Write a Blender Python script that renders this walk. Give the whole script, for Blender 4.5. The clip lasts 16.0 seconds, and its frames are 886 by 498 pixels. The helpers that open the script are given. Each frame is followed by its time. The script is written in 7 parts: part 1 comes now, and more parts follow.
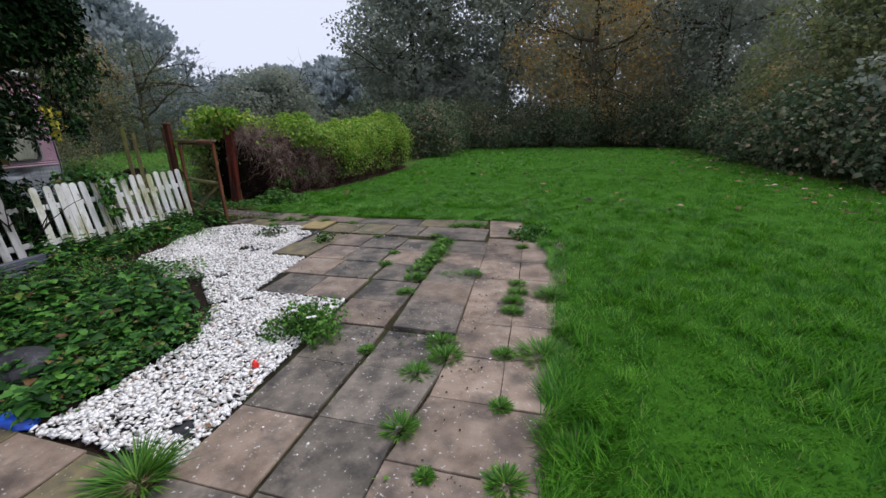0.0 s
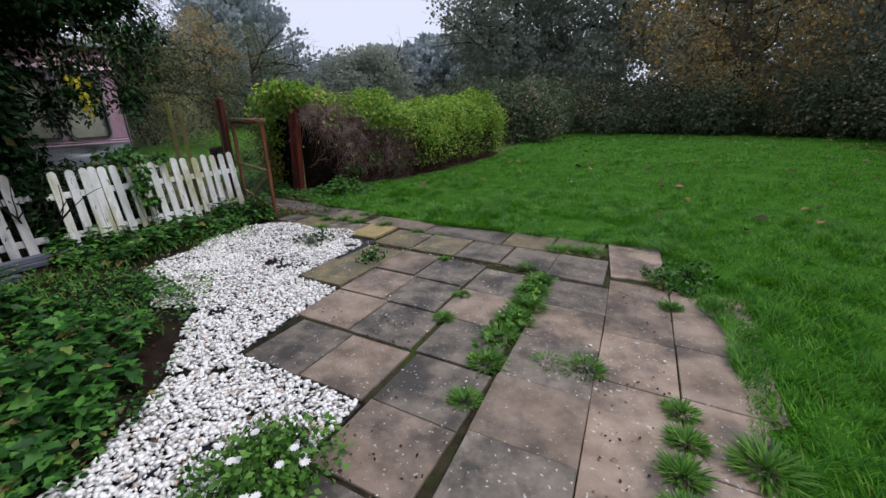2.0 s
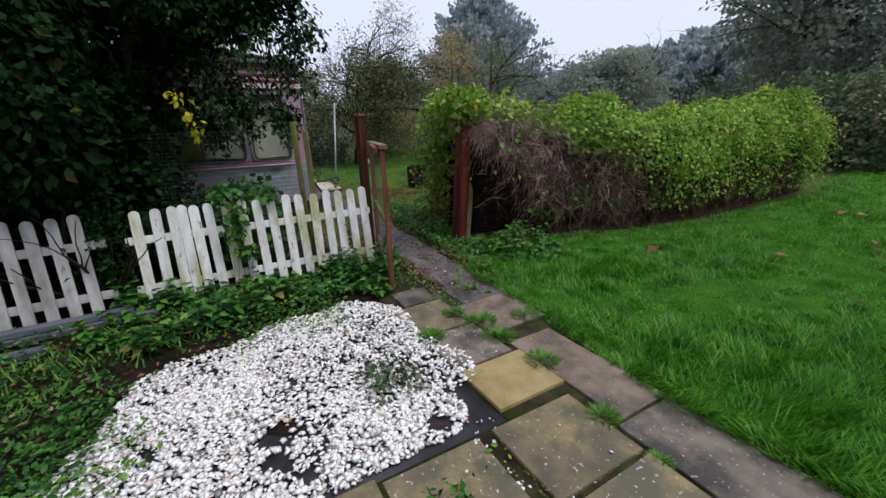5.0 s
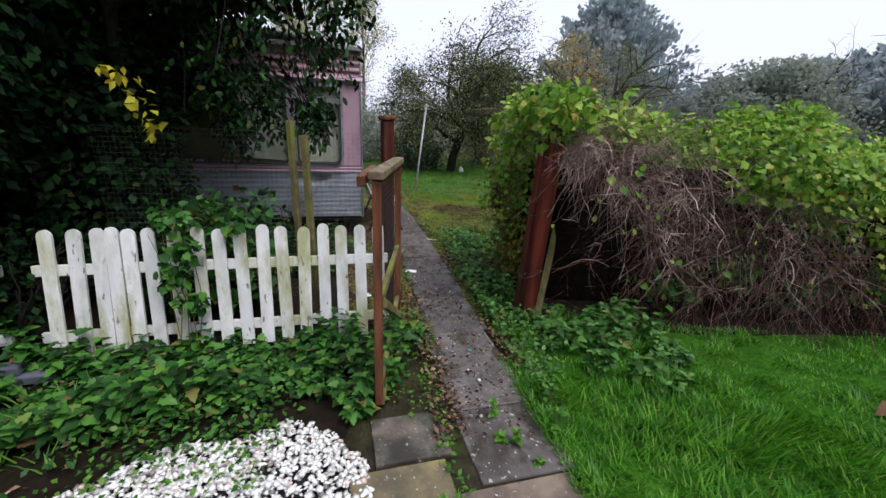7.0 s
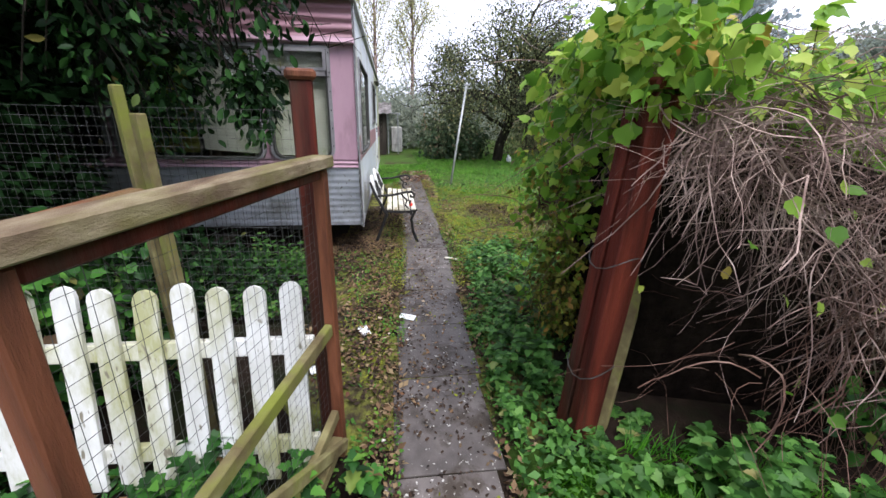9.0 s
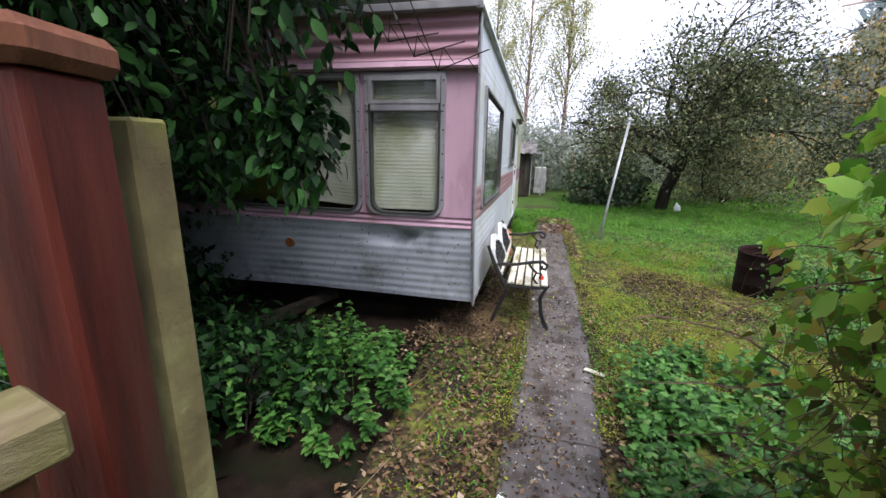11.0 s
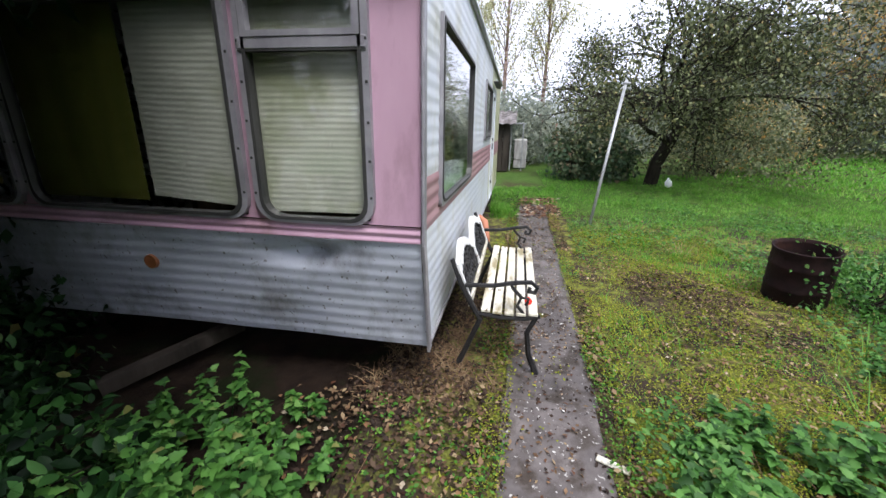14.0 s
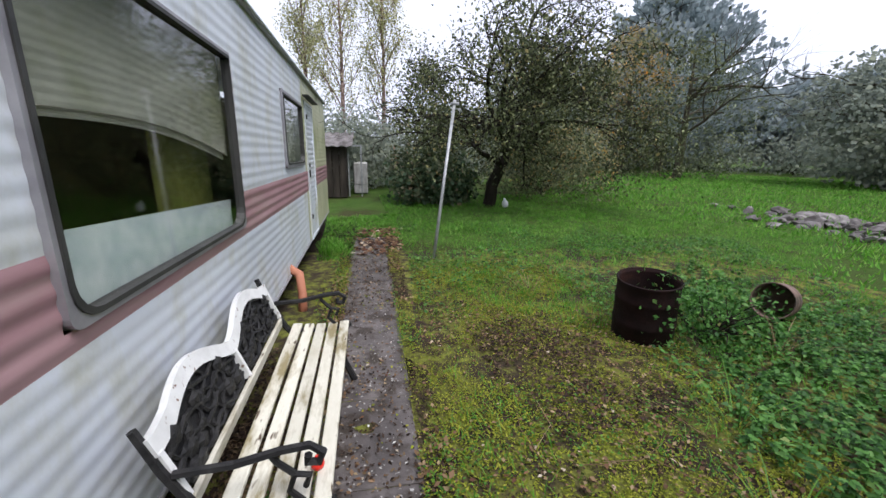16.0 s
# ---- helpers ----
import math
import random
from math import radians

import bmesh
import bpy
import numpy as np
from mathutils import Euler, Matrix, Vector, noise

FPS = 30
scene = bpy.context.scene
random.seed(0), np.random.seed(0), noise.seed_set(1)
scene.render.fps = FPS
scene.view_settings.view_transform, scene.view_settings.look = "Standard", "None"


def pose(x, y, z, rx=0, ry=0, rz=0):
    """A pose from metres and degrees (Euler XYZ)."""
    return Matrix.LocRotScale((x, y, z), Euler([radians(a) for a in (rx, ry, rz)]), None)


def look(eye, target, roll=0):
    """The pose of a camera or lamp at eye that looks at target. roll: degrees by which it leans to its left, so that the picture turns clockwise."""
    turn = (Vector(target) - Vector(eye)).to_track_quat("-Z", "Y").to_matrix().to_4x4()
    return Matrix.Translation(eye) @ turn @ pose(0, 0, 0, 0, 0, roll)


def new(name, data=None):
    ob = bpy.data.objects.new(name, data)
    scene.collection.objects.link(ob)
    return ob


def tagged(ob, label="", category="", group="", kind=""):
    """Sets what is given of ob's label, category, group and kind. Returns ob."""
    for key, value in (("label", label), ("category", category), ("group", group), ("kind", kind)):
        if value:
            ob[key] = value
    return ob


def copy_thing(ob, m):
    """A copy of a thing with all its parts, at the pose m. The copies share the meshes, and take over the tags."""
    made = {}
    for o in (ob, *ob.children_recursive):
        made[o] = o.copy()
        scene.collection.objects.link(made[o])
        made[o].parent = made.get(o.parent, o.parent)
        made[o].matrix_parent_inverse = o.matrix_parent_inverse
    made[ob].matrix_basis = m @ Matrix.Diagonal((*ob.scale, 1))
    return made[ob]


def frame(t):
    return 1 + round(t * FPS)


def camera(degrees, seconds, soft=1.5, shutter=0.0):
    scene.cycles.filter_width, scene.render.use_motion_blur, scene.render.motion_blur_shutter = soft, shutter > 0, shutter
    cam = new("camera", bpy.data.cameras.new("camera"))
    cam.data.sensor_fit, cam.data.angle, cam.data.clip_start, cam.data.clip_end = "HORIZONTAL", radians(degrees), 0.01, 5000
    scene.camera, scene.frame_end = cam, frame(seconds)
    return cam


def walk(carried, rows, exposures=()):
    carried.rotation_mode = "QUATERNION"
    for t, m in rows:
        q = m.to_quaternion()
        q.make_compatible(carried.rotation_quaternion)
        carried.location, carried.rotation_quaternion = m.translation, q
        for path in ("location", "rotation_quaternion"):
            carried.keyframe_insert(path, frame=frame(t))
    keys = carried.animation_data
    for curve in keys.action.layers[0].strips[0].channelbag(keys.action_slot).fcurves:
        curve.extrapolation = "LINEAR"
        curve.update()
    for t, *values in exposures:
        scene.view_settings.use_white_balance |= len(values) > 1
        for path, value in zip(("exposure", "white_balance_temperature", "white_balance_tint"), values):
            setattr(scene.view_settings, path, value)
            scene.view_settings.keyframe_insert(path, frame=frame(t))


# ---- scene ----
cam = camera(96.1, 16.0)
METRES, EYE, TILT, LEAN, TURN = 11.6, 1.5, 0.0, 0.0, 15.4
ROWS = [
    (0.0, 0.0, 0.0, 0.0, -0.45, -17.43, 1.44),
    (0.5, -0.0049, 0.0289, -0.0027, 3.91, -17.87, 3.22),
    (1.0, -0.0067, 0.0633, -0.0031, 10.1, -19.05, 1.36),
    (1.5, -0.0055, 0.1031, -0.0035, 18.36, -20.18, 1.16),
    (2.0, -0.0059, 0.1501, -0.004, 12.77, -19.57, 0.91),
    (2.5, -0.0078, 0.1947, -0.0041, 19.2, -17.48, -0.65),
    (3.0, -0.0133, 0.2355, -0.0029, 27.21, -17.5, -1.58),
    (3.5, -0.0258, 0.279, 0.0009, 27.58, -14.63, -0.34),
    (4.0, -0.0368, 0.3159, -0.0017, 36.52, -16.53, 0.46),
    (6.5, -0.1325, 0.478, 0.0036, 52.75, -16.32, -0.14),
    (7.0, -0.1555, 0.5061, 0.004, 60.15, -16.56, -2.03),
    (7.5, -0.1814, 0.5293, 0.0039, 61.25, -17.53, -0.59),
    (8.0, -0.2087, 0.5513, 0.0046, 58.2, -17.08, 0.25),
    (8.5, -0.2344, 0.5752, 0.0007, 67.24, -17.1, -1.13),
    (9.0, -0.2583, 0.5938, -0.0004, 67.59, -18.59, -1.16),
    (9.5, -0.2872, 0.608, 0.0015, 66.83, -17.61, 0.45),
    (10.0, -0.3151, 0.6212, -0.0004, 76.36, -17.64, 1.46),
    (12.5, -0.4068, 0.6418, 0.0113, 92.4, -13.06, -3.09),
    (13.0, -0.4202, 0.6446, 0.0066, 91.43, -15.89, -4.74),
    (13.5, -0.4412, 0.6488, 0.0042, 83.26, -15.76, -3.03),
    (14.0, -0.4592, 0.6562, 0.0021, 84.88, -17.65, -0.82),
    (14.5, -0.4781, 0.6732, 0.0013, 90.76, -17.88, -2.74),
    (15.0, -0.4966, 0.6896, -0.002, 79.64, -21.66, -3.47),
    (15.5, -0.5238, 0.6995, 0.0007, 68.18, -18.1, -1.48),
    (16.0, -0.5463, 0.7104, 0.0027, 64.06, -14.36, -0.9),
]
walk(cam, [(t, pose(0, 0, EYE, TILT, LEAN, TURN) @ pose(METRES * x, METRES * y, METRES * z, 90 + pitch, roll, yaw)) for t, x, y, z, yaw, pitch, roll in ROWS],
     [(0.0, 0.5), (3.5, 0.45), (6.5, 0.7), (8.0, 1.08), (9.0, 1.48), (12.5, 1.45), (14.2, 1.55), (15.2, 1.35), (16.0, 1.0)])

# ---- world, sun, exposure ----
world = bpy.data.worlds.new("overcast_sky")
scene.world = world
world.use_nodes = True
wn, wl = world.node_tree.nodes, world.node_tree.links
bg = wn["Background"]
sky = wn.new("ShaderNodeTexSky")
sky.sky_type, sky.sun_disc = "NISHITA", False
sky.sun_elevation, sky.sun_rotation = radians(61), radians(56)
sky.air_density, sky.dust_density, sky.ozone_density = 1.0, 6.0, 1.0
grey = wn.new("ShaderNodeMix")
grey.data_type, grey.blend_type = "RGBA", "MIX"
grey.inputs[0].default_value = 0.88
wl.new(sky.outputs[0], grey.inputs[6])
grey.inputs[7].default_value = (7.6, 8.0, 9.9, 1)
wl.new(grey.outputs[2], bg.inputs[0])
bg.inputs[1].default_value = 0.08
sun = bpy.data.lights.new("sun", "SUN")
sun.energy, sun.angle, sun.color = 1.5, radians(25), (0.99, 0.97, 1.0)
sun_ob = new("sun", sun)
sun_ob.matrix_world = look((0, 0, 20), (-9, -6, 0))

RNG = np.random.default_rng(7)

# ---- mesh helpers ----
def np_mesh(name, verts, faces, mats, smooth=False):
    verts, faces = np.asarray(verts, dtype=np.float32), np.asarray(faces, dtype=np.int32)
    me = bpy.data.meshes.new(name)
    n, k = faces.shape
    me.vertices.add(len(verts)), me.loops.add(n * k), me.polygons.add(n)
    me.vertices.foreach_set("co", verts.ravel())
    me.loops.foreach_set("vertex_index", faces.ravel())
    me.polygons.foreach_set("loop_start", np.arange(0, n * k, k, dtype=np.int32))
    if smooth:
        me.polygons.foreach_set("use_smooth", np.ones(n, dtype=bool))
    me.update(calc_edges=True)
    for m in (mats if isinstance(mats, (list, tuple)) else [mats]):
        me.materials.append(m)
    return me


def put(name, me, parent=None, label="", category="", group="", kind=""):
    ob = new(name, me)
    ob.parent = parent
    return tagged(ob, label, category, group, kind)


def part(name, bm, material, parent=None, label="", kind="", smooth=False):
    me = bpy.data.meshes.new(name)
    bm.to_mesh(me)
    bm.free()
    if smooth:
        for p in me.polygons:
            p.use_smooth = True
    me.materials.append(material)
    return put(name, me, parent, label, kind=kind)


def empty(name, at=(0, 0, 0), rz=0, label="", category="", group="", kind=""):
    ob = new(name)
    ob.matrix_world = pose(*at, 0, 0, rz)
    return tagged(ob, label, category, group, kind)


def box(bm, lo, hi, bevel=0.0, m=None):
    """Adds a box, its edges cut by bevel."""
    lo, hi = Vector(lo), Vector(hi)
    made = bmesh.ops.create_cube(bm, size=1.0)["verts"]
    c, s = (lo + hi) / 2, hi - lo
    for v in made:
        v.co = Vector((v.co.x * s.x, v.co.y * s.y, v.co.z * s.z)) + c
    if bevel > 0:
        edges = list({e for v in made for e in v.link_edges})
        res = bmesh.ops.bevel(bm, geom=edges, offset=bevel, segments=1, affect="EDGES")
        made = list({v for f in res["faces"] for v in f.verts} | {v for v in made if v.is_valid})
    if m is not None:
        for v in made:
            v.co = m @ v.co
    return made


def beam(bm, a, b, w, h, bevel=0.004, twist=0.0):
    """A timber of section w x h from a to b."""
    a, b = Vector(a), Vector(b)
    d = b - a
    m = Matrix.Translation(a) @ d.to_track_quat("X", "Z").to_matrix().to_4x4() @ pose(0, 0, 0, twist)
    return box(bm, (0, -w / 2, -h / 2), (d.length, w / 2, h / 2), bevel, m)


def tube(bm, pts, radii, sides=6, cap=True):
    """A round bar through the points."""
    pts = [Vector(p) for p in pts]
    if not isinstance(radii, (list, tuple)):
        radii = [radii] * len(pts)
    rings, side = [], None
    for i, p in enumerate(pts):
        d = (pts[min(i + 1, len(pts) - 1)] - pts[max(i - 1, 0)]).normalized()
        if side is None:
            side = d.orthogonal().normalized()
        else:
            side = (side - d * side.dot(d))
            side = side.normalized() if side.length > 1e-5 else d.orthogonal().normalized()
        up = d.cross(side)
        rings.append([bm.verts.new(p + (side * math.cos(a) + up * math.sin(a)) * radii[i]) for a in (2 * math.pi * j / sides for j in range(sides))])
    for r0, r1 in zip(rings, rings[1:]):
        for j in range(sides):
            bm.faces.new((r0[j], r0[(j + 1) % sides], r1[(j + 1) % sides], r1[j]))
    if cap:
        bm.faces.new(rings[0][::-1])
        bm.faces.new(rings[-1])
    return rings


def unit(v):
    return v / np.maximum(np.linalg.norm(v, axis=1, keepdims=True), 1e-9)


def scatter(name, at, axis, face, size, tv, tf, mats, width=1.0):
    """Many small copies of a template: its y along axis, its z towards face."""
    at, y = np.asarray(at, float), unit(np.asarray(axis, float))
    x = unit(np.cross(y, np.asarray(face, float) + 1e-4))
    z = np.cross(x, y)
    tv, tf = np.asarray(tv, float), np.asarray(tf, int)
    s = np.broadcast_to(np.asarray(size, float), (len(at),))[:, None, None]
    w = np.broadcast_to(np.asarray(width, float), (len(at),))[:, None, None]
    v = at[:, None, :] + s * (w * tv[None, :, 0:1] * x[:, None, :] + tv[None, :, 1:2] * y[:, None, :] + tv[None, :, 2:3] * z[:, None, :])
    f = tf[None, :, :] + (np.arange(len(at)) * len(tv))[:, None, None]
    return np_mesh(name, v.reshape(-1, 3), f.reshape(-1, tf.shape[1]), mats)


LEAF_OVAL = ([(0, 0, 0), (0.14, 0.15, 0.03), (0.24, 0.4, 0.06), (0.2, 0.7, 0.03), (0, 1, -0.1), (-0.2, 0.7, 0.03), (-0.24, 0.4, 0.06), (-0.14, 0.15, 0.03), (0, 0.35, 0.0), (0, 0.7, -0.03)],
             [(0, 1, 8), (1, 2, 8), (2, 9, 8), (2, 3, 9), (3, 4, 9), (4, 5, 9), (5, 6, 9), (6, 8, 9), (6, 7, 8), (7, 0, 8)])
LEAF = ([(0, 0, 0), (-0.3, 0.42, 0.07), (0, 0.5, 0), (0.3, 0.42, 0.07), (0, 1, -0.12)], [(0, 2, 1), (0, 3, 2), (1, 2, 4), (2, 3, 4)])
LEAF_SMALL = ([(0, 0, 0), (-0.3, 0.5, 0.06), (0, 1, -0.05), (0.3, 0.5, 0.06)], [(0, 2, 1), (0, 3, 2)])
LEAF_LOBED = ([(0, 0, 0), (0.26, -0.05, 0.03), (0.43, 0.16, 0.03), (0.38, 0.34, 0.05), (0.4, 0.55, 0.03), (0.22, 0.66, 0.03), (0, 1, -0.14),
               (-0.22, 0.66, 0.03), (-0.4, 0.55, 0.03), (-0.38, 0.34, 0.05), (-0.43, 0.16, 0.03), (-0.26, -0.05, 0.03), (0, 0.4, -0.03)],
              [(12, k, k + 1) for k in range(11)] + [(12, 11, 0)])
LEAF_TOOTHED = ([(0, 0, 0), (0.36, 0.12, 0.06), (0.3, 0.32, 0.05), (0.4, 0.4, 0.08), (0.2, 0.62, 0.02), (0.22, 0.74, 0.03), (0, 1, -0.14),
                 (-0.22, 0.74, 0.03), (-0.2, 0.62, 0.02), (-0.4, 0.4, 0.08), (-0.3, 0.32, 0.05), (-0.36, 0.12, 0.06), (0, 0.5, -0.02)],
                [(12, 0, 1), (12, 1, 2), (12, 2, 3), (12, 3, 4), (12, 4, 5), (12, 5, 6), (12, 6, 7), (12, 7, 8), (12, 8, 9), (12, 9, 10), (12, 10, 11), (12, 11, 0)])
BLADE = ([(-0.5, 0, 0), (0.5, 0, 0), (-0.4, 0.5, 0.08), (0.4, 0.5, 0.08), (0, 1, 0.32)], [(0, 1, 3), (0, 3, 2), (2, 3, 4)])
BLADE_FAR = ([(-0.5, 0, 0), (0.5, 0, 0), (0, 1, 0.25)], [(0, 1, 2)])


def fuzz(x, y, scale, seed=1):
    """Smooth random values of about -1 to 1 over the plan, with no direction of their own."""
    r = np.random.default_rng(seed)
    v = 0
    for k in range(14):
        a, f, p = r.uniform(0, 6.28), scale * r.uniform(0.5, 1.7), r.uniform(0, 6.28)
        v = v + np.sin((x * np.cos(a) + y * np.sin(a)) * f + p)
    return v / 3.7


def ball(n=1):
    bm = bmesh.new()
    bmesh.ops.create_icosphere(bm, subdivisions=n, radius=1.0)
    v = [tuple(p.co) for p in bm.verts]
    f = [tuple(q.index for q in p.verts) for p in bm.faces]
    bm.free()
    return v, f


# ---- materials ----
def nodes_of(name):
    m = bpy.data.materials.new(name)
    m.use_nodes = True
    t = m.node_tree
    return m, t.nodes, t.links, t.nodes["Principled BSDF"]


def ramp(n, l, src, stops):
    r = n.new("ShaderNodeValToRGB")
    r.color_ramp.elements[0].position, r.color_ramp.elements[1].position = stops[0][0], stops[-1][0]
    r.color_ramp.elements[0].color, r.color_ramp.elements[1].color = (*stops[0][1], 1), (*stops[-1][1], 1)
    for p, c in stops[1:-1]:
        r.color_ramp.elements.new(p).color = (*c, 1)
    l.new(src, r.inputs[0])
    return r.outputs[0]


def noise_tex(n, l, vec, scale, detail=6.0, rough=0.6):
    t = n.new("ShaderNodeTexNoise")
    t.inputs["Scale"].default_value, t.inputs["Detail"].default_value, t.inputs["Roughness"].default_value = scale, detail, rough
    l.new(vec, t.inputs["Vector"])
    return t.outputs["Fac"]


def mixed(n, l, fac, a, b, mode="MIX"):
    m = n.new("ShaderNodeMix")
    m.data_type, m.blend_type = "RGBA", mode
    if isinstance(fac, float):
        m.inputs[0].default_value = fac
    else:
        l.new(fac, m.inputs[0])
    for s, v in ((6, a), (7, b)):
        if isinstance(v, tuple):
            m.inputs[s].default_value = (*v, 1)
        else:
            l.new(v, m.inputs[s])
    return m.outputs[2]


def surface(name, stops, scale=4.0, rough=0.7, bump=0.3, bscale=60.0, metal=0.0, dirt=None, dirt_scale=2.0, dirt_at=(0.5, 0.65),
            speck=None, speck_scale=90.0, stretch=(1, 1, 1), spec=0.5, rand=0.0, dist=0.01, world_space=True):
    """A worn surface: colour by noise, dirt in patches, small specks, relief. rand: brightness that differs from object to object."""
    m, n, l, b = nodes_of(name)
    tc = n.new("ShaderNodeNewGeometry") if world_space else n.new("ShaderNodeTexCoord")
    src = tc.outputs["Position"] if world_space else tc.outputs["Object"]
    mp = n.new("ShaderNodeMapping")
    mp.inputs["Scale"].default_value = stretch
    l.new(src, mp.inputs["Vector"])
    vec = mp.outputs[0]
    col = ramp(n, l, noise_tex(n, l, vec, scale), stops)
    if dirt:
        f = ramp(n, l, noise_tex(n, l, vec, dirt_scale, 8.0, 0.65), [(dirt_at[0], (0, 0, 0)), (dirt_at[1], (1, 1, 1))])
        col = mixed(n, l, f, col, dirt)
    if speck:
        f = ramp(n, l, noise_tex(n, l, vec, speck_scale, 2.0, 0.5), [(0.66, (0, 0, 0)), (0.72, (1, 1, 1))])
        col = mixed(n, l, f, col, speck)
    if rand:
        oi = n.new("ShaderNodeObjectInfo")
        mr = n.new("ShaderNodeMapRange")
        mr.inputs["To Min"].default_value, mr.inputs["To Max"].default_value = 1 - rand, 1 + rand
        l.new(oi.outputs["Random"], mr.inputs["Value"])
        cc = n.new("ShaderNodeCombineColor")
        for i in range(3):
            l.new(mr.outputs[0], cc.inputs[i])
        col = mixed(n, l, 1.0, col, cc.outputs[0], "MULTIPLY")
    l.new(col, b.inputs["Base Color"])
    rr = n.new("ShaderNodeMapRange")
    rr.inputs["To Min"].default_value, rr.inputs["To Max"].default_value = rough - 0.12, min(1.0, rough + 0.12)
    l.new(noise_tex(n, l, vec, scale * 3), rr.inputs["Value"])
    l.new(rr.outputs[0], b.inputs["Roughness"])
    b.inputs["Metallic"].default_value = metal
    b.inputs["Specular IOR Level"].default_value = spec
    bp = n.new("ShaderNodeBump")
    bp.inputs["Strength"].default_value, bp.inputs["Distance"].default_value = bump, dist
    l.new(noise_tex(n, l, vec, bscale, 8.0, 0.7), bp.inputs["Height"])
    l.new(bp.outputs[0], b.inputs["Normal"])
    return m


def foliage(name, stops, rough=0.5, through_light=0.25, patch=None, patch_scale=0.8, spec=0.4):
    """Leaves whose colour differs from leaf to leaf, in patches as well."""
    m, n, l, b = nodes_of(name)
    g = n.new("ShaderNodeNewGeometry")
    col = ramp(n, l, g.outputs["Random Per Island"], stops)
    if patch:
        f = ramp(n, l, noise_tex(n, l, g.outputs["Position"], patch_scale, 4.0), [(0.42, (0, 0, 0)), (0.62, (1, 1, 1))])
        col = mixed(n, l, f, col, patch, "MULTIPLY")
    l.new(col, b.inputs["Base Color"])
    b.inputs["Roughness"].default_value = rough
    b.inputs["Specular IOR Level"].default_value = spec
    if through_light:
        tr, mx = n.new("ShaderNodeBsdfTranslucent"), n.new("ShaderNodeMixShader")
        l.new(col, tr.inputs[0])
        mx.inputs[0].default_value = through_light
        l.new(b.outputs[0], mx.inputs[1]), l.new(tr.outputs[0], mx.inputs[2])
        l.new(mx.outputs[0], n["Material Output"].inputs[0])
    return m


M_SOIL = surface("wet_soil", [(0.3, (0.008, 0.005, 0.004)), (0.7, (0.03, 0.02, 0.014))], 6, 0.85, 0.8, 25, dirt=(0.012, 0.016, 0.006), dirt_scale=2.2, dist=0.03, spec=0.08)
M_JOINT = surface("joint_dirt", [(0.35, (0.02, 0.016, 0.011)), (0.6, (0.05, 0.045, 0.025))], 9, 0.9, 0.9, 40, dirt=(0.04, 0.06, 0.012), dirt_scale=3, spec=0.08, dist=0.02)
M_FIELD = surface("rough_grass_ground", [(0.3, (0.035, 0.075, 0.012)), (0.7, (0.07, 0.12, 0.025))], 1.5, 0.9, 0.8, 20, dirt=(0.05, 0.05, 0.02), dirt_scale=0.6, dist=0.04, spec=0.08)
M_TURF = surface("lawn_turf", [(0.3, (0.02, 0.075, 0.005)), (0.7, (0.05, 0.16, 0.012))], 3, 0.9, 0.8, 40, dist=0.03, spec=0.08)
M_MOSSY = surface("mossy_yard_ground", [(0.42, (0.06, 0.048, 0.028)), (0.52, (0.13, 0.13, 0.035)), (0.62, (0.2, 0.22, 0.045))], 9, 0.9, 1.0, 40,
                  dirt=(0.05, 0.036, 0.027), dirt_scale=2.2, dirt_at=(0.5, 0.58), speck=(0.02, 0.05, 0.01), speck_scale=30, dist=0.03, spec=0.1)
M_SHEET = surface("black_membrane", [(0.3, (0.01, 0.01, 0.012)), (0.7, (0.03, 0.03, 0.033))], 8, 0.5, 0.4, 30, spec=0.25)
SL = dict(rough=0.5, spec=0.3, bump=0.5, bscale=55, speck=(0.4, 0.39, 0.36), speck_scale=48, dist=0.006, rand=0.2)
M_SLAB = {
    "g": surface("grey_paving", [(0.32, (0.07, 0.06, 0.048)), (0.48, (0.135, 0.115, 0.092)), (0.68, (0.21, 0.177, 0.14))], 6, dirt=(0.045, 0.04, 0.034), dirt_scale=2.6, dirt_at=(0.48, 0.6), **SL),
    "p": surface("buff_paving", [(0.32, (0.13, 0.094, 0.067)), (0.48, (0.22, 0.165, 0.122)), (0.68, (0.295, 0.23, 0.176))], 5, dirt=(0.085, 0.067, 0.054), dirt_scale=2.2, dirt_at=(0.47, 0.62), **SL),
    "y": surface("yellowed_paving", [(0.32, (0.085, 0.07, 0.045)), (0.5, (0.155, 0.125, 0.07)), (0.66, (0.25, 0.2, 0.085))], 4, dirt=(0.085, 0.078, 0.05), dirt_scale=3.2, dirt_at=(0.47, 0.6), **SL),
    "Y": surface("ochre_paving", [(0.32, (0.24, 0.18, 0.07)), (0.7, (0.42, 0.33, 0.15))], 5, dirt=(0.2, 0.15, 0.05), dirt_scale=3, **SL),
    "d": surface("wet_path_paving", [(0.32, (0.055, 0.047, 0.043)), (0.5, (0.095, 0.082, 0.076)), (0.68, (0.14, 0.122, 0.113))], 5, dirt=(0.04, 0.03, 0.022), dirt_scale=4.5, dirt_at=(0.5, 0.6), **SL),
}
M_STONE, n_, l_, b_ = nodes_of("white_chippings")
g_ = n_.new("ShaderNodeNewGeometry")
